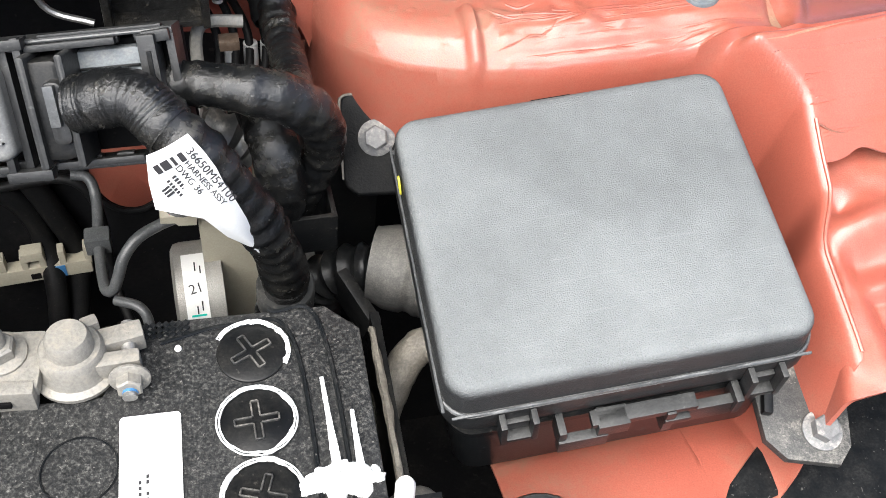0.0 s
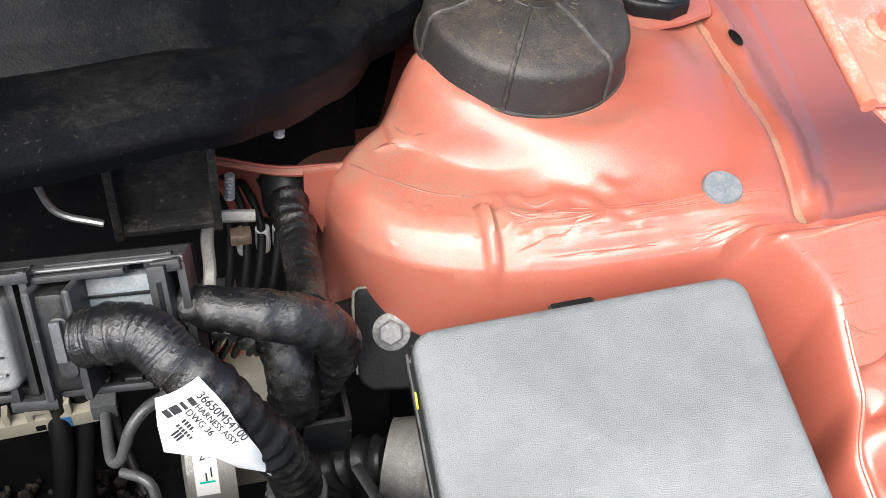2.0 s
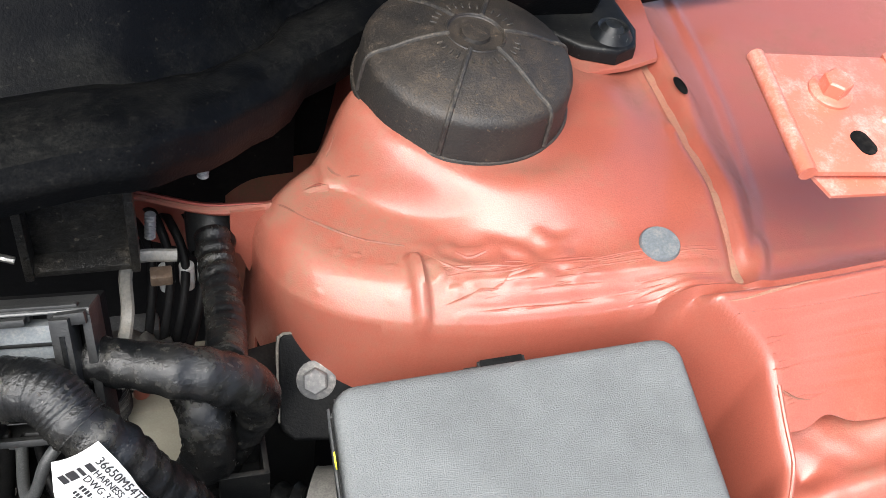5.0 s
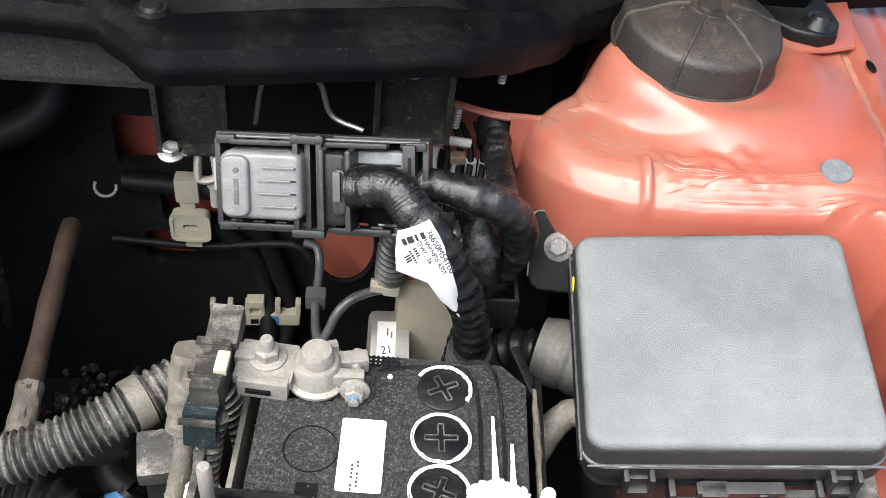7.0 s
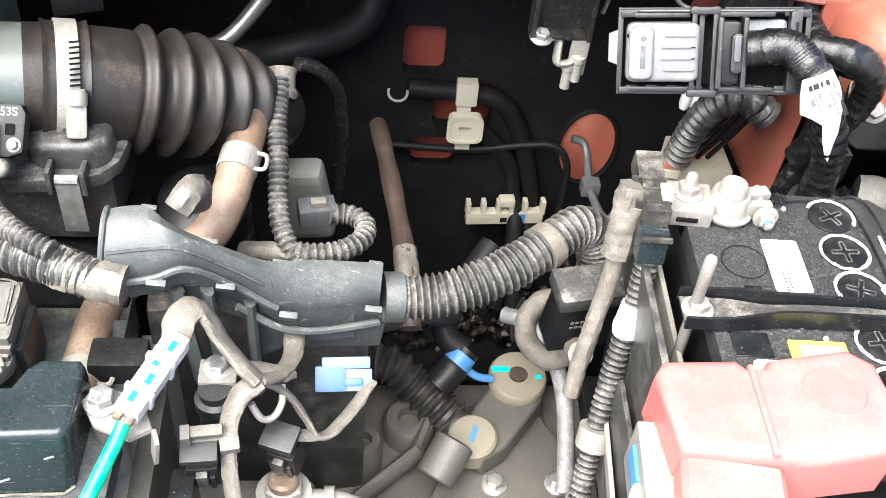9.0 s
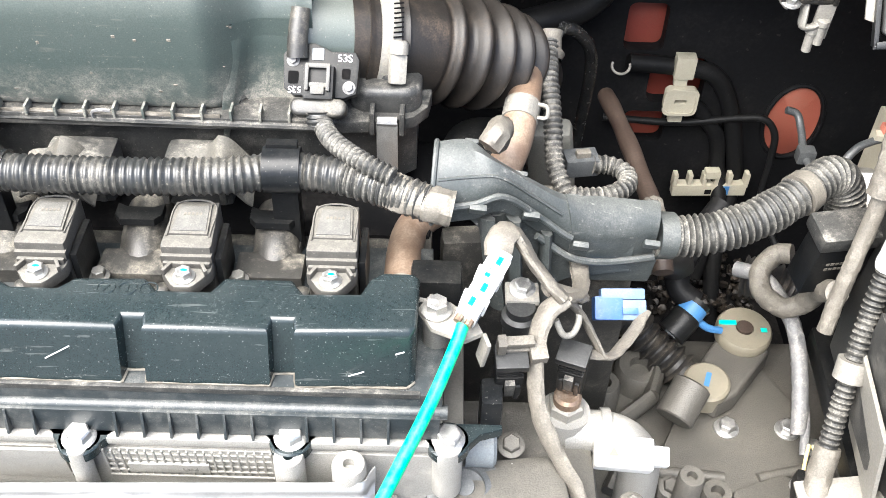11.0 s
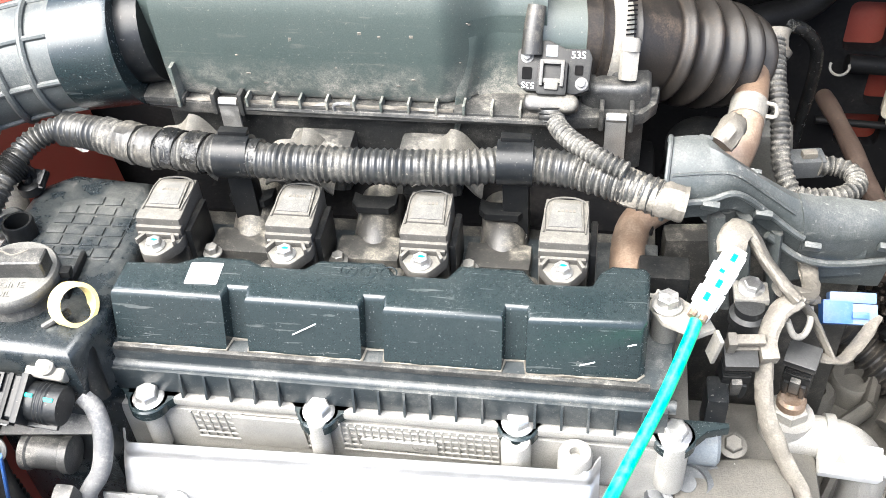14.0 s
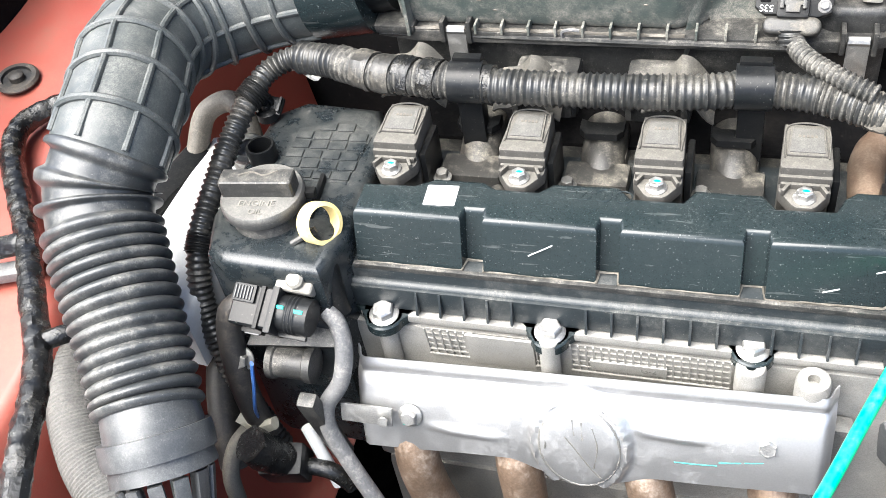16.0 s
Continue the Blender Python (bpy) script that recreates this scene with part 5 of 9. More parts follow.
part("collar", prism(rounded(0.007, 0.028, 0.003), 0.006, 0.015, 0.002, m=at(0.0125, 0, 0)), UNIT, plug2)
part("back_plug", prism(rounded(0.026, 0.032, 0.003), -0.012, -0.002, 0.002, m=at(0.029, 0.006, 0)), GREY_PLUG, ecu, "grey plug deep in the frame")
for k in range(3):
    part("rib", box(0.022, 0.0012, 0.0016, at(0.029, 0.014 - 0.007 * k, -0.0025), 0.0004), BLACK, ecu)
part("plate", prism([(-0.052, -0.012), (-0.060, -0.008), (-0.060, 0.012), (-0.052, 0.016)], -0.010, -0.007, 0.0008), LEAD, ecu, "pale mounting plate")
for y in (-0.0300, 0.0300):
    for x0, x1 in ((-0.054, -0.016), (-0.012, 0.0), (0.006, 0.050)):
        part("outer_rail", box(x1 - x0, 0.0016, 0.0030, at((x0 + x1) / 2, y, -0.0035), 0.0005), UNIT, ecu)
    for x in (-0.054, -0.033, -0.015, 0.0005, 0.022, 0.049):
        part("bridge", box(0.0016, 0.0046, 0.0030, at(x, y * 0.955, -0.0035), 0.0005), UNIT, ecu)
for x, y in ((-0.0485, 0.0270), (-0.0485, -0.0272), (0.0485, 0.0265), (0.0485, -0.0268)):
    part("corner", box(0.0100, 0.0052, 0.0036, at(x, y, 0.0004, 0, 0, 4), 0.0010), UNIT, ecu)
for x in (-0.0115, 0.0005):
    part("pillar", box(0.0030, 0.0640, 0.0040, at(x, 0, 0.0030), 0.0010), UNIT, ecu)
for y in (-0.0290, 0.0290):
    part("saddle", box(0.0170, 0.0050, 0.0050, at(-0.0055, y, 0.0024), 0.0012), UNIT, ecu)
part("lock_bar", box(0.0038, 0.0180, 0.0026, at(0.0122, 0.0040, 0.0150), 0.0008), CONN_GREY, ecu, "worn grey lock bar")
part("hole", lathe([(0.0016, 0), (0.0014, 0.0004), (0, 0.0003)], 12, at(-0.0485, 0.0120, 0.0093)), DARK, ecu)

clip = thing("unit_bracket", "zinc plated bent bracket holding the control unit", "bracket", at(-0.001, -0.016, 0.012))
part("strap", tube([(0.416, 0.250, 0.931), (0.424, 0.253, 0.932), (0.4325, 0.257, 0.931), (0.4330, 0.254, 0.922), (0.4335, 0.252, 0.914), (0.440, 0.252, 0.913), (0.4445, 0.254, 0.915)], 0.0046, 10, 0.0012, flat=0.55), LEAD, clip)
part("bolt", hexhead(0.0050, 0.006, at(0.4195, 0.2505, 0.9330, 12, 0, 15)), STEEL, clip)
part("plate", box(0.012, 0.004, 0.030, at(0.4475, 0.256, 0.903, 8, 0, -8), 0.0012), LEAD, clip)
for x, y, z in ((0.4420, 0.2535, 0.893), (0.4475, 0.2520, 0.900)):
    part("stud", lathe([(0.0034, 0), (0.0034, 0.014), (0.0046, 0.015), (0.0046, 0.019), (0.0030, 0.020), (0, 0.0202)], 14, at(x, y, z)), LEAD, clip)

clip2 = thing("unit_bracket", "zinc bent bracket and copper nut beside the control unit", "bracket")
part("strap", tube([(0.562, 0.212, 0.930), (0.566, 0.232, 0.935), (0.567, 0.240, 0.952), (0.572, 0.243, 0.958), (0.588, 0.243, 0.957)], 0.0028, 8, 0.003, flat=0.6), LEAD, clip2)
part("nut", box(0.009, 0.007, 0.005, at(0.581, 0.240, 0.946), 0.001), RUST, clip2, "copper coloured nut")
for x in (0.583, 0.592, 0.600):
    part("pin", lathe([(0.0032, 0), (0.0036, 0.004), (0.0034, 0.014), (0, 0.0145)], 12, at(x, 0.262, 0.916)), WHITE, clip2, "white plastic pin")

for x0, x1, yy, z0, z1, lab in ((0.413, 0.451, 0.243, 0.944, 1.015, "gritty black steel bracket hanging from the cowl"), (0.533, 0.573, 0.236, 0.968, 1.03, "gritty black steel bracket with a stud")):
    t = thing("cowl_bracket", lab, "bracket", group="cowl brackets")
    w = x1 - x0
    part("plate", box(w, 0.003, z1 - z0, at((x0 + x1) / 2, yy + 0.002, z0), 0.0008), GRIT, t)
    for x in (x0, x1 - 0.001):
        part("flange", box(0.0035, 0.014, z1 - z0, at(x, yy - 0.004, z0), 0.0012), GRIT, t)
    part("foot", box(w, 0.014, 0.003, at((x0 + x1) / 2, yy - 0.002, z0), 0.001), GRIT, t)
    sx = x0 + w * 0.45
    stud = tube([(sx, yy - 0.010, z1 - 0.018), (sx + 0.001, yy - 0.010, z1 + 0.0)], lambda s, tot: 0.0032 + 0.0006 * math.sin(s * 2 * math.pi / 0.0022), 12, 0.0006)
    part("stud", stud, WIRE_GREY, t, "threaded stud")
for x, y, z in ((0.578, 0.246, 0.966), (0.600, 0.243, 1.000)):
    single("threaded_stud", tube([(x, y, z), (x + 0.001, y, z + 0.013)], lambda s, tot: 0.0020 + 0.0004 * math.sin(s * 2 * math.pi / 0.002), 12, 0.0005), WIRE_GREY, "short zinc threaded stud under the cowl", "stud", group="cowl studs")
for pts in ([(0.475, 0.25, 1.0), (0.468, 0.255, 0.98), (0.463, 0.26, 0.95)], [(0.496, 0.25, 0.995), (0.502, 0.25, 0.985), (0.508, 0.247, 0.968), (0.526, 0.243, 0.962)]):
    single("steel_rod", tube(pts, 0.0016, 8, 0.003), STEEL, "thin bare steel rod behind the control unit", "rod")

# ---- looms beside the control unit ----
MAIN = [EM @ Vector((0.019, 0.003, 0.013)), (0.5415, 0.150, 0.999), (0.5535, 0.139, 0.992), (0.567, 0.134, 0.974), (0.580, 0.135, 0.945), (0.589, 0.141, 0.912), (0.591, 0.150, 0.875), (0.589, 0.160, 0.83), (0.585, 0.168, 0.77)]
loom = thing("main_loom", "thick black taped engine loom with a white paper flag", "wiring loom")
part("sleeve", tube(MAIN, lambda s, t: 0.0098 + 0.0005 * math.sin(s * 150) + 0.0004 * math.sin(s * 2 * math.pi / 0.0085), 24, 0.0012, rough=0.05, lap=0.010), TAPE, loom, sharp=32)
part("neck", tube(MAIN[:3], lambda s, t: 0.0101 + 0.00022 * math.sin(s * 2 * math.pi / 0.0018), 20, 0.0005), TAPE, loom, "woven black neck", sharp=70)
part("band", tube([(0.5908, 0.147, 0.888), (0.5910, 0.151, 0.872)], lambda s, t: 0.0122 + 0.0007 * math.sin(s * 2 * math.pi / 0.0035), 20, 0.0007), CONDUIT, loom)
A, B_, C_, E_ = Vector((0.5590, 0.1275, 1.0005)), Vector((0.5445, 0.1275, 0.9925)), Vector((0.5450, 0.1170, 0.9770)), Vector((0.5790, 0.1290, 0.9340))
R_ = Vector((0.5705, 0.1205, 0.9785))
M_ = Vector((0.5605, 0.1165, 0.9700))
flag = bmesh.new()
rim_l = [B_, B_.lerp(C_, 0.5) + Vector((-0.0006, 0, 0)), C_, C_.lerp(M_, 0.5) + Vector((0, -0.001, 0.001)), M_, M_.lerp(E_, 0.45) + Vector((-0.001, -0.001, 0)), E_.lerp(M_, 0.12), E_]
rim_r = [A, A.lerp(R_, 0.33) + Vector((0.0008, -0.0012, 0.0016)), A.lerp(R_, 0.6) + Vector((0.001, -0.0014, 0.0014)), R_.lerp(A, 0.15), R_, R_.lerp(E_, 0.4) + Vector((0.0016, -0.001, 0)), R_.lerp(E_, 0.8) + Vector((0.0012, -0.0005, 0)), E_ + Vector((0.0012, 0, -0.0004))]
rows = []
for p, q in zip(rim_l, rim_r):
    rows.append([flag.verts.new(p.lerp(q, k / 6) + Vector((0, -0.0022, 0.0012)) * math.sin(math.pi * k / 6)) for k in range(7)])
for p, q in zip(rows, rows[1:]):
    for k in range(6):
        flag.faces.new((p[k], q[k], q[k + 1], p[k + 1]))
tagp = part("flag", thicken(flag, 0.0003), PAPER, loom, "white paper flag with black print")
fx = (R_ - A.lerp(B_, 0.15)).normalized()
fn = (R_ - A).cross(C_ - A).normalized()
fn = fn if fn.y < 0 else -fn
fy = fn.cross(fx)
for txt, size, u, v in (("36650M54T00", 0.0042, 0.0155, -0.0030), ("HARNESS ASSY", 0.0031, 0.0165, -0.0064), ("DWG 36", 0.0034, 0.0120, -0.0096)):
    o = A + fx * u + fy * v + fn * 0.0030
    m = Matrix((fx, fy, fn)).transposed().to_4x4()
    m.translation = o
    letters("print", txt, size, m, INK, tagp)
bars = bmesh.new()
for u, v, w, h in ((0.0130, -0.0128, 0.010, 0.0016), (0.0125, -0.0152, 0.009, 0.0012), (0.0120, -0.0176, 0.005, 0.0030)):
    m = Matrix((fx, fy, fn)).transposed().to_4x4()
    m.translation = A + fx * u + fy * v + fn * 0.0026
    for k in range(max(2, int(w / 0.0013))):
        box(0.0008, h, 0.0002, m @ at(-w / 2 + k * 0.0013, 0, 0), 0, into=bars)
part("print_bar", bars, INK, tagp)
# the maker's name as plain blocks along the flag's end
bx = (A - B_).normalized()
bm_ = Matrix((bx, fn.cross(bx), fn)).transposed().to_4x4()
for k, w in enumerate((0.0020, 0.0030, 0.0012, 0.0020)):
    bm_.translation = B_.lerp(A, 0.20 + 0.19 * k) + (C_ - B_) * 0.27 + fn * 0.0030
    part("print_bar", box(w, 0.0036, 0.0003, bm_, 0), INK, tagp)

branch = thing("branch_loom", "black taped branch loom bending down beside the tower", "wiring loom")
BR = [(0.556, 0.169, 0.988), (0.576, 0.161, 0.990), (0.595, 0.159, 0.984), (0.609, 0.165, 0.966), (0.612, 0.172, 0.943), (0.605, 0.177, 0.918), (0.594, 0.18, 0.88), (0.586, 0.18, 0.82)]
part("sleeve", tube(BR, lambda s, t: 0.0084 + 0.0012 * smooth(0.015, 0.035, s) * (1 - smooth(0.05, 0.09, s)) + 0.0003 * math.sin(s * 700), 24, 0.0012, rough=0.05, lap=0.016), TAPE, branch, sharp=32)
part("stem", tube([(0.603, 0.255, 0.955), (0.604, 0.235, 0.952), (0.604, 0.205, 0.957), (0.601, 0.172, 0.972)], lambda s, t: 0.0078 + 0.0004 * math.sin(s * 900), 18, 0.0012, rough=0.06, lap=0.009), TAPE, branch, sharp=32)
part("stem_boot", lathe([(0.009, 0), (0.0105, 0.003), (0.0105, 0.018), (0.008, 0.02), (0, 0.02)], 18, at(0.603, 0.252, 0.948, -60, 0, 0)), BLACK, branch)
single("taped_cable", tube([(0.588, 0.19, 0.955), (0.592, 0.172, 0.945), (0.594, 0.168, 0.925), (0.59, 0.175, 0.90)], 0.0105, 20, 0.0015, rough=0.16, lap=0.007), TAPE, "crumpled black tape round a cable", "wiring loom")
for k, (dx, dz) in enumerate(((0, 0), (0.006, -0.003), (0.013, 0.002), (-0.007, -0.006))):
    single("brake_pipe", tube([(0.576 + dx, 0.292, 0.940 + dz), (0.581 + dx, 0.278, 0.944 + dz), (0.585 + dx * 1.1, 0.262, 0.930), (0.580 + dx, 0.245, 0.905), (0.573 + dx * 0.9, 0.258, 0.86), (0.566 + dx * 1.2, 0.288, 0.806)], 0.0021, 10, 0.004), HOSE_BLACK, "thin dark brake pipe running down to the valve block", "brake pipe", group="brake pipes")
single("corrugated_elbow", tube([(0.588, 0.232, 0.890), (0.572, 0.236, 0.900), (0.557, 0.246, 0.890), (0.550, 0.258, 0.860), (0.549, 0.27, 0.82)], ribs(0.0120, 0.0034, 0.0072), 18, 0.0012), CONDUIT, "black corrugated elbow behind the valve block", "hose")
holder = thing("pipe_holder", "grey plastic pipe holder with white pins", "pipe holder")
part("body", box(0.024, 0.012, 0.022, at(0.566, 0.262, 0.872), 0.003), CONN_GREY, holder)
for x in (0.541, 0.549):
    part("pin", lathe([(0.003, 0), (0.0042, 0.004), (0.0038, 0.016), (0.002, 0.019), (0, 0.0192)], 12, at(x, 0.268, 0.868)), WHITE, holder)
sock = thing("loom_socket", "open black square socket below the branch loom", "socket")
for dx, dy, sx, sy in ((-0.011, 0, 0.003, 0.022), (0.011, 0, 0.003, 0.022), (0, -0.011, 0.025, 0.003), (0, 0.011, 0.025, 0.003)):
    part("wall", box(sx * 0.8, sy * 0.8, 0.022, at(0.606 + dx * 0.8, 0.170 + dy * 0.8, 0.892), 0.0008), BLACK, sock)
part("floor", box(0.017, 0.017, 0.003, at(0.606, 0.170, 0.892), 0.0008), BLACK, sock)
# added black backing that keeps the gap behind the looms dark
single("loom_backing", box(0.034, 0.02, 0.12, at(0.626, 0.212, 0.80, 0, 0, 12), 0.004), BLACK, "black backing added to darken the gap behind the looms", "bracket")

# ---- brake valve block ----
absu = thing("brake_valve_block", "beige alloy brake valve block with a labelled motor", "valve block")
part("block", box(0.046, 0.045, 0.116, at(0.5790, 0.300, 0.684, 0, 0, 0), 0.002), CREAM, absu, "beige machined block")
AXIS = at(0.5660, 0.281, 0.722, 0, -90, 0)
motor = part("motor", lathe([(0.0335, 0.0), (0.0335, 0.024), (0.0325, 0.028), (0.029, 0.030), (0, 0.031)], 44, AXIS), ALLOY_PALE, absu, "pale round motor")
lab = bmesh.new()
l, h = [], []
for k in range(25):
    a = radians(-78 + 85 * k / 24)
    l.append(lab.verts.new((0.0338 * math.cos(a), 0.0338 * math.sin(a), 0.010)))
    h.append(lab.verts.new((0.0338 * math.cos(a), 0.0338 * math.sin(a), 0.0235)))
for k in range(24):
    lab.faces.new((l[k], l[k + 1], h[k + 1], h[k]))
bmesh.ops.transform(lab, matrix=AXIS, verts=lab.verts)
part("label", lab, PAPER, motor, "white printed sticker")
letters("print", "21", 0.0085, AXIS @ at(0, 0, 0, 0, 0, -34) @ at(0.0341, 0, 0.0165, 0, 90, 0) @ at(0, 0, 0, 0, 0, 10), INK, motor)
for da, dz, w in ((-52, 0.0135, 0.006), (-56, 0.0165, 0.005), (-14, 0.0125, 0.005), (-10, 0.0155, 0.006)):
    part("print_bar", box(0.0006, w, 0.0008, AXIS @ at(0, 0, 0, 0, 0, da) @ at(0.0338, 0, dz), 0), INK, motor)
part("mark", box(0.0006, 0.0012, 0.009, AXIS @ at(0, 0, 0, 0, 0, -62) @ at(0.0338, 0, 0.012), 0), GREEN_MARK, motor)
for x, y, z in ((0.564, 0.290, 0.798), (0.575, 0.296, 0.798), (0.586, 0.302, 0.798)):
    part("port", lathe([(0.0046, 0), (0.0046, 0.008), (0.0038, 0.011), (0.0032, 0.016), (0, 0.016)], 12, at(x, y, z)), RED_CLEAN, absu, "red capped pipe union")
part("union", lathe([(0.0068, 0), (0.0068, 0.010), (0.0052, 0.012), (0.0052, 0.02), (0, 0.02)], 6, at(0.5555, 0.277, 0.800, 0, -84, 0)), CREAM, absu)
part("union_cap", box(0.014, 0.010, 0.006, at(0.5475, 0.277, 0.8055, 0, 6, 0), 0.001), RED_CLEAN, absu, "red cap on the union")
single("brake_pipe", tube([(0.5445, 0.277, 0.7985), (0.534, 0.274, 0.797), (0.522, 0.268, 0.795), (0.513, 0.262, 0.787), (0.508, 0.257, 0.776), (0.504, 0.255, 0.768), (0.499, 0.262, 0.764), (0.496, 0.30, 0.760), (0.497, 0.326, 0.768), (0.494, 0.338, 0.777), (0.484, 0.340, 0.780)], 0.0034, 12, 0.003), CONN_GREY, "grey coated brake pipe bent in front of the firewall", "brake pipe")
single("brake_pipe", tube([(0.505, 0.249, 0.766), (0.518, 0.240, 0.768), (0.522, 0.232, 0.760), (0.518, 0.226, 0.742)], 0.003, 12, 0.003), CONN_GREY, "grey coated brake pipe end beside the motor", "brake pipe")
single("brake_pipe", tube([(0.33, 0.376, 0.740), (0.40, 0.374, 0.738), (0.455, 0.370, 0.748), (0.478, 0.366, 0.750), (0.490, 0.362, 0.735), (0.4925, 0.360, 0.705), (0.492, 0.35, 0.66), (0.505, 0.31, 0.64)], 0.0034, 12, 0.004), HOSE_BLACK, "dark brake pipe against the firewall", "brake pipe")
single("pipe_clip", box(0.015, 0.012, 0.013, at(0.496, 0.300, 0.755), 0.002), CONN_GREY, "small grey clip on the brake pipe", "clip")

# ---- firewall clips, hoses and pipes ----
wc = thing("hose_clip", "white plastic hose clip on the firewall", "clip", at(0.3955, 0.368, 0.7690))
b = fill([rounded(0.029, 0.026, 0.005, 4), rounded(0.011, 0.005, 0.001, 2)], -0.006, 0.008)
part("body", b, CREAM, wc)
part("rim", fill([rounded(0.031, 0.028, 0.006, 4), rounded(0.026, 0.023, 0.005, 4)], -0.0075, 0.003), CREAM, wc)
part("tab", box(0.018, 0.012, 0.022, at(-0.001, 0.003, 0.022), 0.0018), CREAM, wc)
part("neck", box(0.012, 0.006, 0.010, at(-0.002, 0.003, 0.013), 0.0012), CREAM, wc)
part("tab", box(0.013, 0.006, 0.012, at(0.0, 0.002, -0.026), 0.0012), CREAM, wc)
comb = thing("hose_comb", "cream plastic comb clip holding two hoses", "clip", at(0.4420, 0.364, 0.6725, 0, 0, 3) @ Matrix.Diagonal((1.30, 1, 1.35, 1)))
b = box(0.056, 0.010, 0.010, at(0, 0, -0.008), 0.0015)
for x in (-0.027, -0.016, -0.005, 0.004, 0.014, 0.027):
    box(0.0035, 0.009, 0.012, at(x, 0, -0.001), 0.0012, into=b)
box(0.011, 0.010, 0.006, at(0, -0.001, 0.008), 0.001, into=b)
part("body", b, CREAM, comb)
part("mark", box(0.005, 0.0006, 0.008, at(0.012, -0.0053, -0.007), 0), BLUE_MARK, comb)
part("hole", box(0.005, 0.001, 0.004, at(-0.001, -0.0052, -0.006), 0.0003, 1), DARK, comb)
for pts, r in (([(0.345, 0.376, 0.801), (0.385, 0.378, 0.797), (0.4226, 0.378, 0.790), (0.444, 0.378, 0.761), (0.461, 0.377, 0.709), (0.468, 0.374, 0.665), (0.458, 0.34, 0.60), (0.46, 0.3, 0.53)], 0.0082), ([(0.395, 0.379, 0.766), (0.411, 0.378, 0.757), (0.425, 0.378, 0.743), (0.4426, 0.378, 0.7185), (0.449, 0.376, 0.686), (0.452, 0.352, 0.65), (0.44, 0.33, 0.58)], 0.0075)):
    single("heater_hose", tube(pts, r, 16, 0.004), HOSE_BLACK, "dark rubber heater hose down the firewall", "hose", group="heater hoses")
single("brown_pipe", tube([(0.3195, 0.325, 0.800), (0.323, 0.29, 0.806), (0.329, 0.23, 0.812), (0.335, 0.165, 0.815), (0.337, 0.135, 0.812), (0.338, 0.110, 0.800)], lambda s, t: 0.0072 + 0.0004 * math.sin(s * 90), 16, 0.004), PIPE_BROWN, "rust brown pipe running forward from the firewall", "pipe")
single("pipe_sleeve", tube([(0.3349, 0.167, 0.815), (0.337, 0.132, 0.812)], 0.0084, 16, 0.002, rough=0.18), WRAP, "dusty sleeve round the brown pipe", "pipe sleeve")
single("hose_ring", tube([(0.336 + 0.008 * math.cos(a), 0.362 + 0.004 * math.sin(a), 0.806 + 0.006 * math.sin(a)) for a in steps(-3.6, 0.3, 16)], 0.0012, 8, 0.002), LEAD, "pale spring clip on a hose end", "hose clip")
single("vacuum_hose", tube([(0.195, 0.30, 0.868), (0.23, 0.325, 0.862), (0.262, 0.335, 0.866), (0.292, 0.348, 0.87), (0.313, 0.362, 0.886), (0.317, 0.372, 0.92), (0.317, 0.375, 0.96)], 0.0125, 18, 0.005), HOSE_BLACK, "thick black rubber hose bending up the firewall", "hose")
single("steel_pipe", tube([(0.10, 0.315, 0.868), (0.18, 0.318, 0.872), (0.205, 0.322, 0.878), (0.232, 0.335, 0.905), (0.262, 0.345, 0.945)], 0.0062, 14, 0.004), STEEL, "bright steel pipe behind the intake hose", "pipe")
single("pipe_clamp", box(0.03, 0.014, 0.012, at(0.168, 0.314, 0.872, 0, -10, 0), 0.003), BLACK, "black clamp on the steel pipe", "clamp")


# ---- cylinder head and valve cover ----
head = thing("cylinder_head", "cast alloy cylinder head with a gridded front face", "cylinder head")
part("casting", box(0.345, 0.15, 0.155, at(0.022, 0.004, 0.675), 0.006), ALLOY_PALE, head)
part("block", box(0.33, 0.17, 0.26, at(0.02, 0.01, 0.42), 0.01), ALLOY, head)
part("ledge", box(0.315, 0.010, 0.006, at(0.024, -0.066, 0.8335), 0.002), ALLOY_PALE, head)
for x0, x1 in ((-0.092, -0.062), (-0.028, -0.018), (-0.002, 0.09)):
    g = bmesh.new()
    n = int((x1 - x0) / 0.0045)
    for k in range(n + 1):
        box(0.0009, 0.0012, 0.028, at(x0 + (x1 - x0) * k / n, -0.0716, 0.806, 6, 0, 0), 0, into=g)
    for k in range(7):
        box(x1 - x0, 0.0012, 0.0009, at((x0 + x1) / 2, -0.0716 - 0.0005 * (3 - k), 0.808 + 0.0043 * k), 0, into=g)
    part("grid", g, ALLOY_PALE, head)
part("plate", box(0.042, 0.002, 0.030, at(-0.045, -0.0722, 0.804, 6, 0, 0), 0.0006), ALLOY_PALE, head)
pl = bmesh.new()
rr = random.Random(9)
for r in range(4):
    for k in range(7):
        if rr.random() < 0.75:
            box(0.0022, 0.0006, 0.0022, at(-0.050 + 0.0034 * k, -0.0734, 0.826 - 0.0055 * r), 0, into=pl)
part("marks", pl, ALLOY, head)
part("pad", box(0.045, 0.0022, 0.009, at(0.032, -0.0725, 0.812, 6, 0, 0), 0.0005), ALLOY_PALE, head)
letters("cast_letters", "G-2", 0.006, at(0.044, -0.0742, 0.817, 84, 0, 0), ALLOY, head)
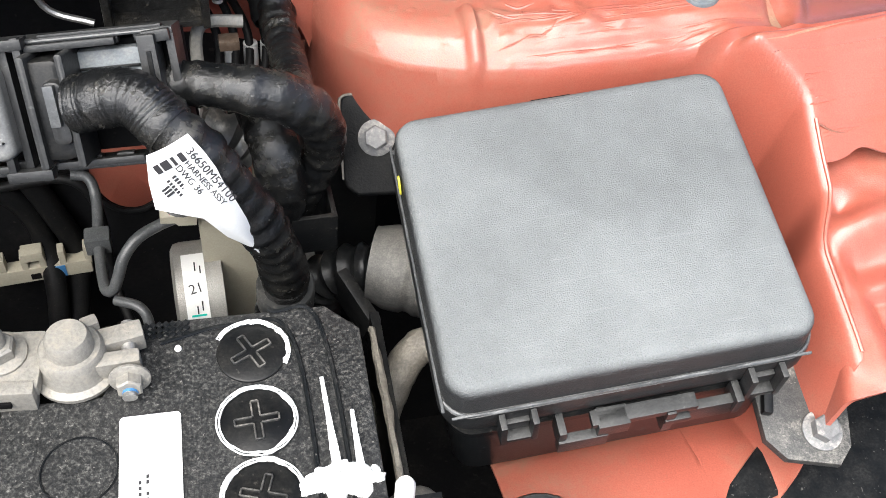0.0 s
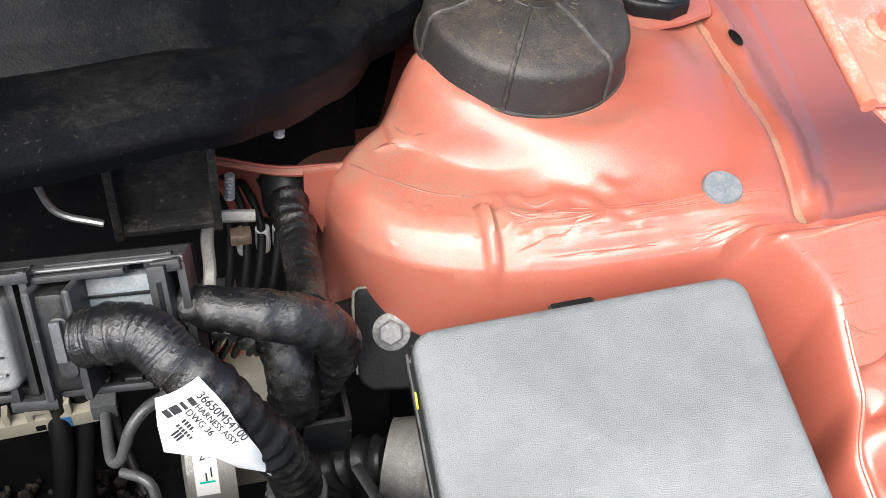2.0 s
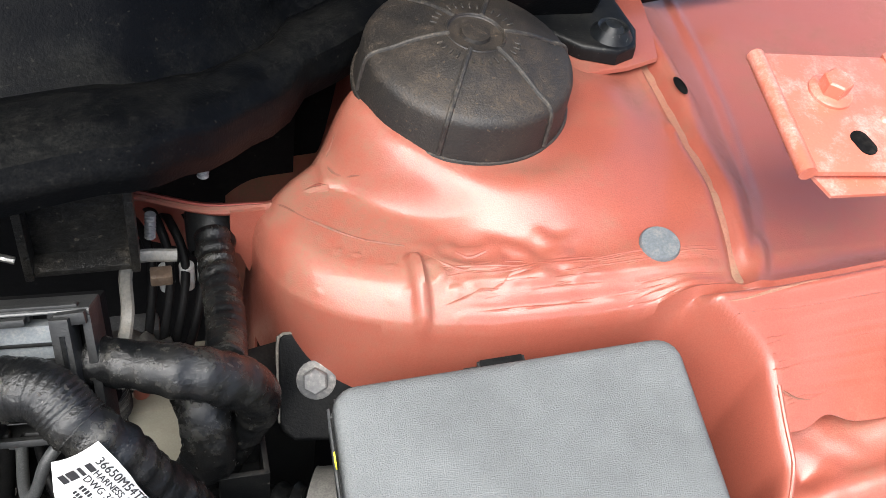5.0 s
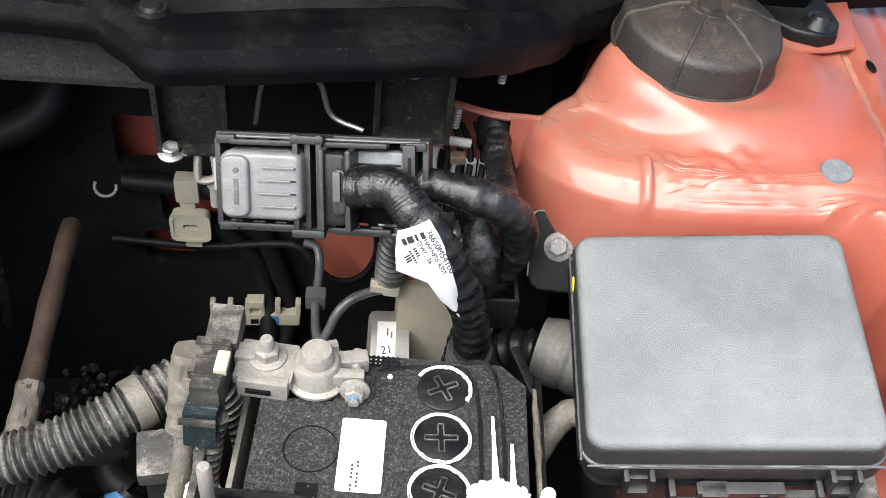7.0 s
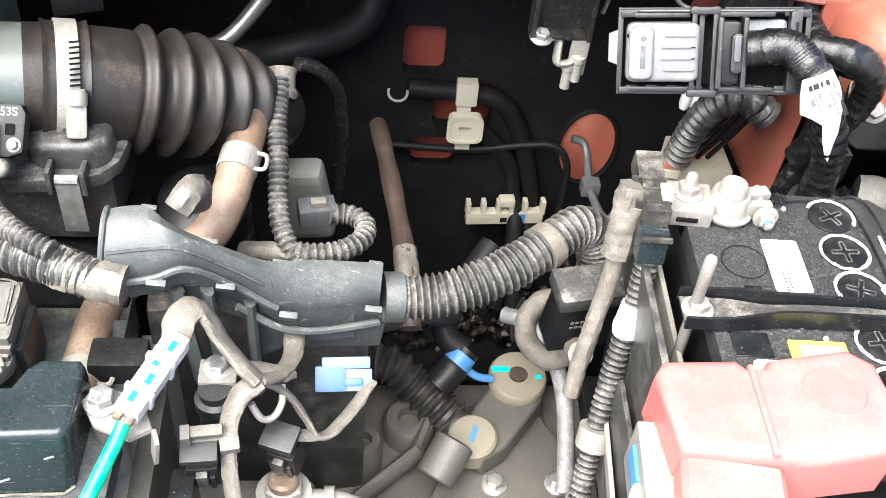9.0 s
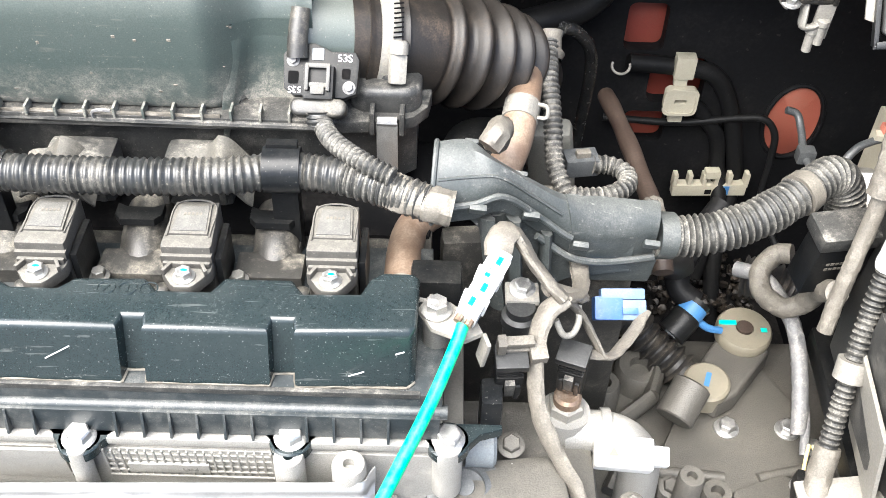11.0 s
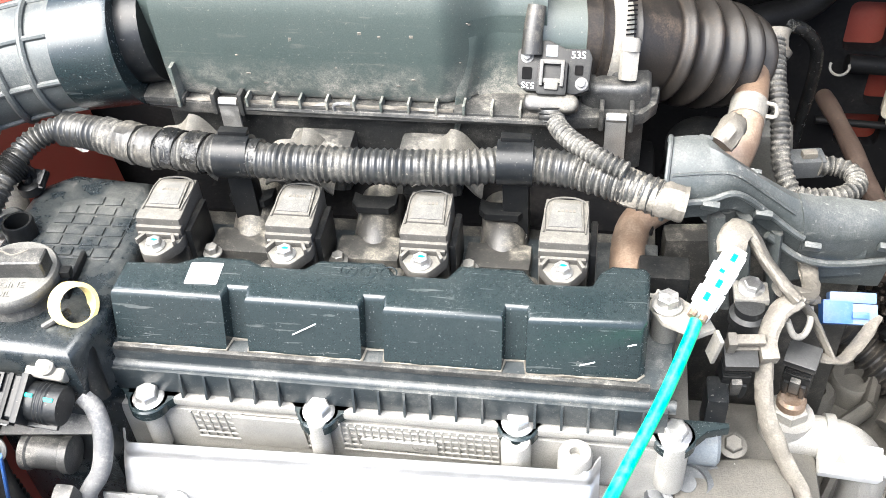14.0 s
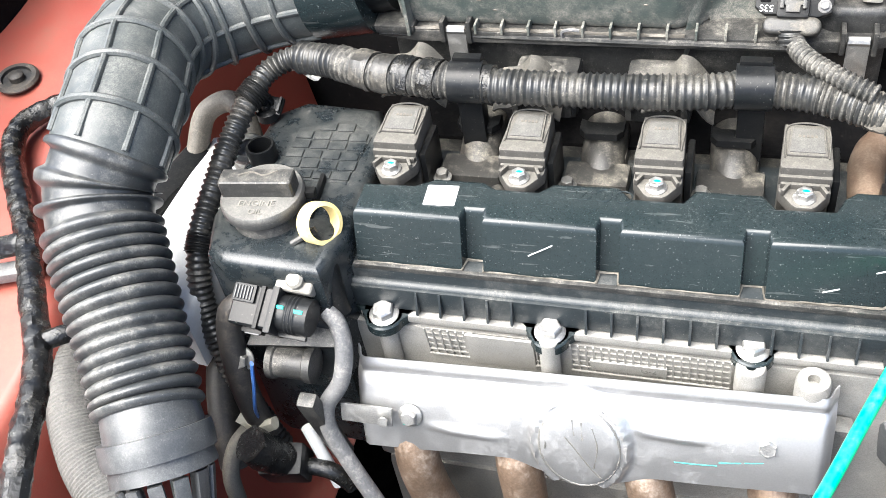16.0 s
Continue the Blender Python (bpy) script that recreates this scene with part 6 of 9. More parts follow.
for x, y, z, r, h in ((0.1335, -0.082, 0.806, 0.0095, 0.032), (0.1005, -0.078, 0.800, 0.0085, 0.038), (-0.0135, -0.078, 0.806, 0.006, 0.034), (-0.117, -0.074, 0.80, 0.006, 0.04), (0.187, -0.07, 0.80, 0.0085, 0.04)):
    part("boss", lathe([(r, 0), (r, h - 0.002), (r * 0.9, h), (r * 0.35, h), (r * 0.35, h - 0.006), (0, h - 0.006)], 22, at(x, y, z)), ALLOY_PALE, head)
part("bore", lathe([(0.0034, 0), (0.0034, 0.0006), (0, 0.0006)], 16, at(0.1005, -0.0868, 0.823, 90, 0, 0)), DARK, head)
part("bore", lathe([(0.0034, 0), (0.0034, 0.0006), (0, 0.0006)], 16, at(0.1335, -0.0918, 0.812, 90, 0, 0)), DARK, head)

cover = thing("valve_cover", "black ribbed plastic valve cover with four bulges", "valve cover")
# top outline with coil notches along the rear
COILS = (-0.12, -0.04, 0.04, 0.12)
out = [(-0.1335, -0.046)]
for g0, g1 in ((-0.0675, -0.0545), (0.0115, 0.0245), (0.0905, 0.1040)):
    out += [(g0, -0.0455), (g0 + 0.0012, -0.0365), (g1 - 0.0012, -0.0365), (g1, -0.0455)]
out += [(0.164, -0.044), (0.168, -0.040), (0.169, -0.004), (0.166, 0.0), (0.1475, 0.0), (0.141, -0.006), (0.137, -0.0165), (0.106, -0.0175), (0.099, -0.0075), (0.062, -0.0075), (0.056, -0.018), (0.027, -0.018), (0.019, -0.009), (-0.019, -0.0105), (-0.0265, -0.018), (-0.052, -0.018), (-0.060, -0.013), (-0.090, -0.013), (-0.102, -0.020), (-0.134, -0.021)]
b = prism(out, 0.868, 0.903, 0.0035, 3)
for v in b.verts:
    if v.co.y < -0.03:
        v.co.y -= (0.903 - v.co.z) * 0.32
part("shell", b, COVER, cover, sharp=45)
part("base", prism([(-0.139, -0.061), (0.183, -0.060), (0.185, 0.012), (0.176, 0.02), (0.176, 0.055), (-0.139, 0.05)], 0.858, 0.870, 0.002), COVER_DUSTY, cover)
front_line = [(x, y - (0.903 - 0.8708) * 0.32 - 0.0012 if y < -0.03 else y, 0.8708) for x, y in out[:15]]
for p, q in zip(front_line, front_line[1:]):
    part("dust_line", tube([p, q], 0.0007, 6, 0.002, rough=0.9), WRAP, cover, "line of dust along the foot of the cover")
part("seam", box(0.306, 0.003, 0.004, at(0.018, -0.0595, 0.868), 0.001), DIRTY, cover, "dusty seam")
part("rail", tube([(-0.142, -0.0615, 0.857), (0.186, -0.0605, 0.857)], 0.0042, 12, 0.02), COVER_DUSTY, cover)
part("skirt", box(0.32, 0.003, 0.018, at(0.022, -0.0655, 0.8405), 0.001), COVER_DUSTY, cover)
for k in range(21):
    x = -0.125 + 0.0147 * k
    if min(abs(x - q) for q in (-0.117, -0.0135, 0.1005)) > 0.009:
        part("rib", box(0.0016, 0.009, 0.017, at(x, -0.0675, 0.8405, -14, 0, 0), 0.0005), COVER_DUSTY, cover)
for x, y in ((-0.1175, -0.0715), (-0.0140, -0.0710), (0.1007, -0.0670), (0.1870, -0.0655)):
    boss = part("boss", lathe([(0.0122, -0.006), (0.0122, 0.0), (0.0112, 0.001), (0, 0.001)], 24, at(x, y, 0.8385)), COVER, cover)
    fl = prism([(-0.030, 0.008), (-0.018, 0.004), (-0.0125, -0.002), (-0.008, -0.009), (0.008, -0.009), (0.0125, -0.002), (0.018, 0.004), (0.030, 0.008), (0.030, 0.011), (-0.030, 0.011)], -0.001, 0.0055, 0.001, m=at(x, y, 0.834))
    part("ear", fl, COVER, boss)
    part("bolt", hexhead(0.0070, 0.0072, at(x, y, 0.8395, 6, 0, random.Random(x).uniform(0, 60)), washer=1.35), STEEL, boss, "zinc flanged bolt")
part("sticker", prism(rounded(0.019, 0.017, 0.0006), 0.9032, 0.9035, m=at(-0.083, -0.0285, 0, 0, 0, 3)), PAPER, cover, "small white sticker")
for k in range(3):
    part("stamp", tube([(0.0 + 0.0115 * k + 0.0048 * math.cos(a), -0.0185 + 0.0048 * math.sin(a), 0.9032) for a in steps(0, 2 * math.pi, 16)], 0.0004, 6, 0.002), COVER, cover)
    part("stamp", box(0.0012, 0.0055, 0.0004, at(0.0 + 0.0115 * k, -0.0185, 0.9031, 0, 0, -30 + 30 * k), 0), COVER, cover)
for x, z, l, r in ((-0.020, 0.888, 0.018, 35), (0.137, 0.880, 0.009, 25), (0.160, 0.893, 0.005, 25)):
    part("scratch", box(l, 0.0003, 0.0006, at(x, -0.0575 + (z - 0.871) * 0.315, z, -17, -r, 0), 0), PAPER, cover, "pale scratch")
# rear of the cover and manifold valley
part("valley", box(0.31, 0.085, 0.03, at(0.02, 0.045, 0.836), 0.004), RUNNER, cover)
for x in (-0.08, 0.0, 0.08):
    part("pad", box(0.040, 0.022, 0.018, at(x, 0.026, 0.862), 0.003), RUNNER, cover)
    part("pad", box(0.020, 0.012, 0.010, at(x + 0.006, 0.050, 0.868), 0.003), RUNNER, cover)
    part("bolt", hexhead(0.004, 0.006, at(x - 0.016, 0.012, 0.880)), ALLOY, cover)
for x in (-0.08, 0.0, 0.08):
    part("runner", tube([(x + 0.002, 0.030, 0.862), (x + 0.001, 0.050, 0.874), (x, 0.075, 0.876)], lambda s, t: 0.0165 - 0.002 * smooth(0.0, 0.02, s), 20, 0.004), RUNNER, cover, "dusty rounded runner")
    part("lug", prism([(-0.014, -0.004), (-0.010, -0.009), (0.010, -0.009), (0.014, -0.004), (0.014, 0.006), (0.008, 0.003), (-0.008, 0.003), (-0.014, 0.006)], 0, 0.005, 0.001, m=at(x, 0.054, 0.8905)), BLACK, cover)
    part("screw", lathe([(0.0045, 0), (0.0045, 0.003), (0.003, 0.004), (0, 0.004)], 14, at(x + 0.021, 0.006, 0.876)), RUNNER, cover)
part("lug", box(0.03, 0.02, 0.03, at(0.178, 0.02, 0.855), 0.004), BLACK, cover)


def coil(x):
    t = thing("ignition_coil", "dusty black ignition coil bolted to the valve cover", "ignition coil", at(x, 0, 0.9), group="ignition coils")
    part("body", prism([(-0.0125, 0.0405), (0.0125, 0.0405), (0.0142, 0.0050), (0.0134, 0.0022), (-0.0134, 0.0022), (-0.0142, 0.0050)], -0.025, 0.0150, 0.0016, 2), COIL, t)
    rim = tube([(-0.0118, 0.0105, 0.0152), (-0.0104, 0.0380, 0.0152), (0.0104, 0.0380, 0.0152), (0.0118, 0.0105, 0.0152)], 0.0006, 6, 0.002)
    part("rim", rim, COIL, t, "raised dusty rim")
    part("lid", prism([(-0.0092, 0.0368), (0.0092, 0.0368), (0.0108, 0.0118), (-0.0108, 0.0118)], 0.0146, 0.0164, 0.0004), COIL, t)
    part("panel", prism([(-0.0080, 0.0345), (0.0080, 0.0345), (0.0094, 0.0140), (-0.0094, 0.0140)], 0.0163, 0.0169, 0.0002), CAP_GREY, t, "wiped grey panel")
    marks = bmesh.new()
    for k in range(5):
        box(0.0014, 0.0020, 0.0002, at(-0.0044 + 0.0022 * k, 0.0275, 0.0170), 0, into=marks)
    part("print_bar", marks, WRAP, t)
    part("lip", box(0.0284, 0.0050, 0.0060, at(0, 0.0025, 0.0040), 0.0012), COIL, t)
    part("step", box(0.0262, 0.0050, 0.0080, at(0, 0.0005, -0.0015), 0.0014), COIL, t)
    part("lug", prism([(-0.0142, 0.0060), (0.0142, 0.0060), (0.0138, -0.0035), (0.0122, -0.0062), (0.0066, -0.0145), (0.0040, -0.0165), (-0.0040, -0.0165), (-0.0066, -0.0145), (-0.0122, -0.0062), (-0.0138, -0.0035)], -0.0045, 0.0030, 0.0012), COIL, t)
    part("web", box(0.0020, 0.0090, 0.0040, at(-0.0098, -0.0035, 0.0026, 0, 0, -28), 0.0006), COIL, t)
    part("web", box(0.0020, 0.0090, 0.0040, at(0.0098, -0.0035, 0.0026, 0, 0, 28), 0.0006), COIL, t)
    part("bolt", hexhead(0.0046, 0.0056, at(0, -0.0088, 0.0030, 0, 0, 12), washer=1.35), STEEL, t, "zinc bolt with a green mark")
    part("mark", lathe([(0.0017, 0), (0.0015, 0.0002), (0, 0.0002)], 10, at(0.0006, -0.0088, 0.0086) @ Matrix.Diagonal((1.2, 0.6, 1, 1))), GREEN_MARK, t)
    part("side", box(0.004, 0.030, 0.03, at(0.0165, 0.018, -0.024), 0.0015), BLACK, t)
    return t


first = coil(COILS[0])
for x in COILS[1:]:
    copy_thing(first, at(x, 0, 0.9))

# timing end of the cover with filler cap and dipstick
tim = thing("timing_cover", "dusty black timing end cover with a gridded panel", "timing cover")
b = prism([(-0.205, -0.088), (-0.142, -0.090), (-0.136, -0.06), (-0.137, 0.03), (-0.150, 0.062), (-0.205, 0.066), (-0.226, 0.05), (-0.228, -0.05), (-0.218, -0.082)], 0.72, 0.894, 0.008, 3)
part("shell", b, TIMING, tim)
for j in range(6):
    for k in range(4):
        if not (j == 5 and k in (0, 3)):
            part("pad", box(0.0112, 0.0072, 0.0011, at(-0.1935 + 0.0128 * k + 0.0012 * (j % 2), -0.0095 + 0.0094 * j, 0.8943, 0, 0, 3), 0.0005), TIMING, tim)
part("panel", prism([(-0.2, -0.015), (-0.15, -0.015), (-0.147, 0.030), (-0.166, 0.046), (-0.186, 0.040), (-0.2, 0.035)], 0.893, 0.8945, 0.0005), TIMING, tim)
part("spigot", lathe([(0.0075, 0), (0.0098, 0.0), (0.0098, 0.012), (0.0092, 0.0135), (0.0078, 0.0135), (0.0075, 0.002), (0, 0.002)], 24, at(-0.2135, 0.003, 0.892)), BLACK, tim)
part("clip_post", lathe([(0.0075, 0), (0.0075, 0.006), (0.0055, 0.0075), (0.003, 0.0075), (0.003, 0.012), (0, 0.012)], 20, at(-0.2250, 0.042, 0.896)), BLACK, tim)
part("neck", lathe([(0.024, 0), (0.021, 0.008), (0.0205, 0.014)], 30, at(-0.190, -0.046, 0.890)), DIRTY, tim)
part("rib", box(0.003, 0.036, 0.006, at(-0.1635, -0.030, 0.893, 0, 0, 6), 0.001), BLACK, tim)
part("stub", tube([(-0.166, -0.070, 0.894), (-0.152, -0.062, 0.900)], 0.0022, 8, 0.002), DIRTY, tim)
filler = thing("oil_filler_cap", "dusty black oil filler cap with a grip bar and lettering", "filler cap", at(-0.190, -0.046, 0.904, 0, 0, 6))
part("disc", lathe([(0.0255, 0), (0.0262, 0.001), (0.0262, 0.0065), (0.0250, 0.0082), (0.0, 0.0088)], 40), CAP_GREY, filler)
part("grip", box(0.046, 0.013, 0.013, at(-0.001, 0.001, 0.007), 0.0022, 3), DIRTY, filler)
part("lock", box(0.010, 0.006, 0.005, at(0.027, 0.004, 0.001), 0.001), BLACK, filler)
letters("lettering", "ENGINE", 0.0066, at(0.0, -0.0115, 0.0089), GREY_MOULD, filler)
letters("lettering", "OIL", 0.0060, at(0.001, -0.0185, 0.0088), GREY_MOULD, filler)
letters("lettering", "OIL", 0.0056, at(0.003, 0.0165, 0.0088, 0, 0, 180), GREY_MOULD, filler)
can = tube([(-0.012, 0.001, 0.0202), (-0.004, 0.004, 0.0202), (0.004, 0.001, 0.0202), (0.012, 0.005, 0.0202)], 0.0006, 6, 0.002)
part("symbol", can, WRAP, filler)
dip = thing("dipstick", "yellow plastic dipstick ring in a black tube", "dipstick")
ring = bmesh.new()
way = [(0.0108 * math.cos(2 * math.pi * k / 32), 0.0108 * math.sin(2 * math.pi * k / 32)) for k in range(33)]
rz_ = Vector((0.80, -0.42, 0.42)).normalized()
ry_ = Vector((-0.012, 0.0165, 0.0200))
rx_ = ry_.cross(rz_).normalized()
rm = Matrix((rx_, rz_.cross(rx_), rz_)).transposed().to_4x4()
rm.translation = (-0.1505, -0.0580, 0.9015)
pr = [(0.0, 0.0052), (0.0026, 0.0046), (0.0026, -0.0046), (0.0, -0.0052)]
rings = []
for k in range(32):
    a = 2 * math.pi * k / 32
    rings.append([ring.verts.new(rm @ Vector(((0.0104 + d) * math.cos(a), (0.0104 + d) * math.sin(a), h * 1.05))) for d, h in pr])
for k in range(32):
    p, q = rings[k], rings[(k + 1) % 32]
    for j in range(4):
        ring.faces.new((p[j], p[(j + 1) % 4], q[(j + 1) % 4], q[j]))
bmesh.ops.recalc_face_normals(ring, faces=ring.faces)
part("ring", ring, YELLOW, dip)
part("stem", tube([rm @ Vector((0.002, -0.0130, 0)), rm @ Vector((0.003, -0.0165, 0)), (-0.1445, -0.0725, 0.884)], 0.0052, 14, 0.002), YELLOW, dip)
part("tube", tube([(-0.1450, -0.0715, 0.885), (-0.1425, -0.077, 0.872), (-0.139, -0.083, 0.852)], 0.0062, 14, 0.003), BLACK, dip, "black guide tube")

sens = thing("cam_sensor_plug", "glossy black sensor plug pair with a green mark", "connector", at(-0.1715, -0.1005, 0.867, 30, 0, -5))
part("body", box(0.0270, 0.0250, 0.0180, at(-0.0125, 0, -0.009), 0.0030, 3), BLACK_CLEAN, sens)
part("ledge", box(0.0150, 0.0110, 0.0030, at(-0.0180, 0.0065, 0.0080), 0.0010), BLACK_CLEAN, sens)
for k in range(6):
    part("rib", box(0.0010, 0.0085, 0.0012, at(-0.0235 + 0.0021 * k, 0.0065, 0.0106), 0.0003, 1), CONN_GREY, sens)
part("collar", box(0.0045, 0.0280, 0.0210, at(0.0020, -0.0004, -0.0100), 0.0012), BLACK_CLEAN, sens)
part("collar", box(0.0030, 0.0260, 0.0195, at(-0.0065, -0.0004, -0.0090), 0.0010), BLACK, sens)
barrel = tube([(0.0030, 0, 0.0), (0.0240, 0, 0.0)], lambda s, t: 0.0112 + 0.0008 * max(math.exp(-((s - c) / 0.0007) ** 2) for c in (0.0075, 0.0100, 0.0125)), 28, 0.0004, flat=0.82)
part("barrel", barrel, BLACK_CLEAN, sens, "round glossy plug", sharp=60)
part("mark", box(0.0055, 0.0022, 0.0006, at(0.0060, 0.0020, 0.0091, 12, 0, 0), 0.0002, 1), GREEN_MARK, sens)
part("mark", box(0.0060, 0.0022, 0.0006, at(0.0185, 0.0010, 0.0090, 8, 0, 0), 0.0002, 1), GREEN_MARK, sens)
part("lip", box(0.0200, 0.0030, 0.0030, at(0.0125, -0.0125, -0.0040), 0.0010), BLACK_CLEAN, sens)
part("latch", box(0.0140, 0.0040, 0.0060, at(-0.0120, -0.0135, -0.0040), 0.0012), BLACK, sens)
part("latch_bar", box(0.0100, 0.0024, 0.0018, at(-0.0115, -0.0150, -0.0005), 0.0006), CONN_GREY, sens)
part("tab", box(0.0240, 0.0085, 0.0090, at(0.0105, 0.0165, -0.0010), 0.0025, 3), LEAD, sens, "pale locking tab")
part("tab_knob", lathe([(0.0055, 0), (0.0055, 0.004), (0.004, 0.0055), (0, 0.0055)], 18, at(0.0120, 0.0190, 0.0075)), LEAD, sens)
single("sensor_bracket", box(0.022, 0.012, 0.010, at(-0.152, -0.073, 0.868, 10, 0, 0), 0.003), ALLOY_PALE, "pale cast bracket beside the sensor plug", "bracket")

# ---- heat shield and manifold ----
shield = thing("heat_shield", "bright pressed aluminium heat shield with a round emblem", "heat shield")


def shield_at(u, v):
    x = -0.136 + 0.283 * u
    y = -0.089 - 0.025 * v - 0.004 * math.sin(math.pi * v)
    z = 0.8175 + 0.014 * u - (0.058 + 0.002 * math.cos(9 * u)) * v
    r = math.hypot(x - 0.008, (z - 0.789) * 1.05)
    y -= 0.0060 * (1 - smooth(0.027, 0.032, r))
    y += 0.0030 * math.exp(-((r - 0.0255) / 0.0014) ** 2)
    z -= 0.010 * (1 - smooth(0.02, 0.045, abs(x - 0.008))) * v ** 3
    y += 0.006 * math.exp(-((v - 0.16) / 0.05) ** 2) * 0.5
    for cx, cz, w in ((-0.062, 0.782, 0.022), (0.062, 0.80, 0.02)):
        y -= 0.0022 * math.exp(-((x - cx) / w) ** 4 - ((z - cz) / 0.0028) ** 2)
    edge = min(u, 1 - u)
    y += 0.010 * (1 - smooth(0.0, 0.02, edge))
    return (x, y, z)


part("sheet", thicken(sheet(shield_at, steps(0, 1, 130), steps(0, 1, 44)), 0.001), SHIELD, shield, sharp=60)


def on_shield(x, z, out=0.0004):
    """The point of the shield's face at x and height z."""
    u = (x + 0.136) / 0.283
    v = (0.8175 + 0.014 * u - z) / 0.058
    p = shield_at(u, v)
    return (p[0], p[1] - out, p[2])


part("ring", tube([on_shield(0.008 + 0.0240 * math.cos(a), 0.7895 + 0.0225 * math.sin(a)) for a in steps(0, 2 * math.pi, 40)], 0.0010, 8, 0.002), ALLOY, shield, "worn ring of the round emblem")
for pts in ([(-0.0110, 0.8030), (0.0020, 0.7930), (0.0150, 0.7790), (0.0215, 0.7735)], [(0.0155, 0.8030), (0.0190, 0.7920), (0.0170, 0.7790)], [(0.0035, 0.8060), (0.0050, 0.7970)], [(0.0090, 0.8050), (0.0100, 0.7950)], [(-0.0150, 0.7960), (-0.0120, 0.7900), (-0.0125, 0.7860)], [(-0.0115, 0.8040), (-0.0065, 0.8075), (0.0, 0.8085)]):
    part("emblem", tube([on_shield(x, z) for x, z in pts], 0.0009, 6, 0.002), ALLOY, shield)
for x, z in ((-0.0985, 0.7885), (0.1135, 0.8005)):
    yy = -0.089 - 0.025 * ((0.824 - z) / 0.058) - 0.004
    part("bolt", hexhead(0.0052, 0.006, at(x, yy, z, 66, 0, 0), washer=1.5), STEEL, shield, "flanged bolt with a green mark")
    part("mark", box(0.006, 0.0016, 0.0006, at(x - 0.002, yy - 0.0022, z - 0.006, 66, 0, 15), 0.0004, 1), GREEN_MARK, shield)
part("slot", box(0.0025, 0.0006, 0.006, at(0.1155, -0.1068, 0.786, -20, 0, 0), 0), DARK, shield)
for x, z, l in ((0.075, 0.785, 0.024), (0.094, 0.789, 0.012), (0.107, 0.791, 0.010)):
    part("mark", tube([on_shield(x - l / 2, z - 0.0006), on_shield(x, z), on_shield(x + l / 2, z + 0.0010)], 0.0009, 6, 0.002, flat=0.5), GREEN_MARK, shield)
part("strap", box(0.034, 0.002, 0.013, at(-0.1255, -0.116, 0.785, -22, 0, 0), 0.002), STEEL, shield, "bracket strap")
part("strap_bolt", lathe([(0.0035, 0), (0.0034, 0.0018), (0, 0.002)], 12, at(-0.113, -0.118, 0.792, 66, 0, 0)), STEEL, shield)
man = thing("exhaust_manifold", "heat tinted steel exhaust manifold pipes", "exhaust manifold")
for x in (-0.104, -0.036, 0.045, 0.118):
    part("pipe", tube([(x, -0.082, 0.775), (x + 0.002, -0.104, 0.755), (x + 0.006, -0.112, 0.72), (x * 0.8, -0.112, 0.66), (x * 0.5, -0.10, 0.58)], 0.0145, 18, 0.005), RUST, man)
part("flange", box(0.30, 0.012, 0.06, at(0.01, -0.078, 0.735), 0.004), ALLOY, man)

# ---- air box ----
air = thing("air_box", "black plastic air cleaner box, scuffed and dusty", "air box", at(0, 0.019, -0.005))


def tank(u, v):
    # u along x, v round the front; the drum steps down to its outlet neck
    x = -0.172 + 0.273 * u
    a = radians(-80 + 228 * v)
    k = 1.0 - 0.20 * (1 - smooth(-0.1435, -0.1395, x)) - 0.04 * smooth(0.090, 0.101, x)
    s = smooth(0.036, 0.074, x)
    c = math.cos(a) if a > 0 else max(math.cos(a), 1 - 0.10 * (a / 1.4) ** 2)
    ky, kz = 0.073 - 0.022 * s, 0.060 - 0.016 * s
    rise = 0.060 if a < 0 else kz * k
    return (x, 0.152 - ky * k * c, 0.998 - 0.012 * s * (1 if a > 0 else 0.2) + rise * math.sin(a))


part("drum", thicken(sheet(tank, steps(0, 1, 100), steps(0, 1, 44)), 0.0008), AIRBOX, air, "smooth black drum", sharp=60)
part("end", prism([(0.10 + 0.052 + 0.050 * math.cos(a), 0.998 + 0.042 * math.sin(a)) for a in steps(0, 2 * math.pi * 31 / 32, 31)], -0.171, -0.165, m=Matrix(((0, 0, 1, 0), (1, 0, 0, 0), (0, 1, 0, 0), (0, 0, 0, 1)))), AIRBOX, air)
part("body", box(0.26, 0.12, 0.10, at(-0.04, 0.175, 0.925), 0.02, 4), AIRBOX, air)
part("dust_line", tube([(-0.13, 0.0795, 0.9385), (-0.04, 0.0790, 0.9385), (0.045, 0.0785, 0.9385)], 0.0014, 6, 0.003, rough=0.8), WRAP, air, "dust lying along the flange")
part("top_step", prism([(-0.150, 0.150), (-0.105, 0.150), (-0.095, 0.140), (0.045, 0.140), (0.045, 0.24), (-0.150, 0.24)], 1.046, 1.064, 0.004, 3), AIRBOX, air)
part("outlet_end", box(0.010, 0.09, 0.080, at(0.095, 0.152, 0.938), 0.004, 3), AIRBOX, air)
part("outlet", tube([(0.086, 0.126, 0.966), (0.128, 0.1345, 0.9605)], 0.0330, 36, 0.004), AIRBOX, air)
part("shelf", prism([(-0.158, 0.082), (-0.13, 0.077), (0.12, 0.077), (0.150, 0.080), (0.162, 0.085), (0.170, 0.096), (0.172, 0.110), (0.172, 0.15), (-0.158, 0.15)], 0.930, 0.938, 0.002), DIRTY, air, "dusty flange")
part("lower", prism([(-0.150, 0.092), (0.150, 0.090), (0.163, 0.10), (0.163, 0.16), (-0.150, 0.16)], 0.885, 0.930), DIRTY, air)
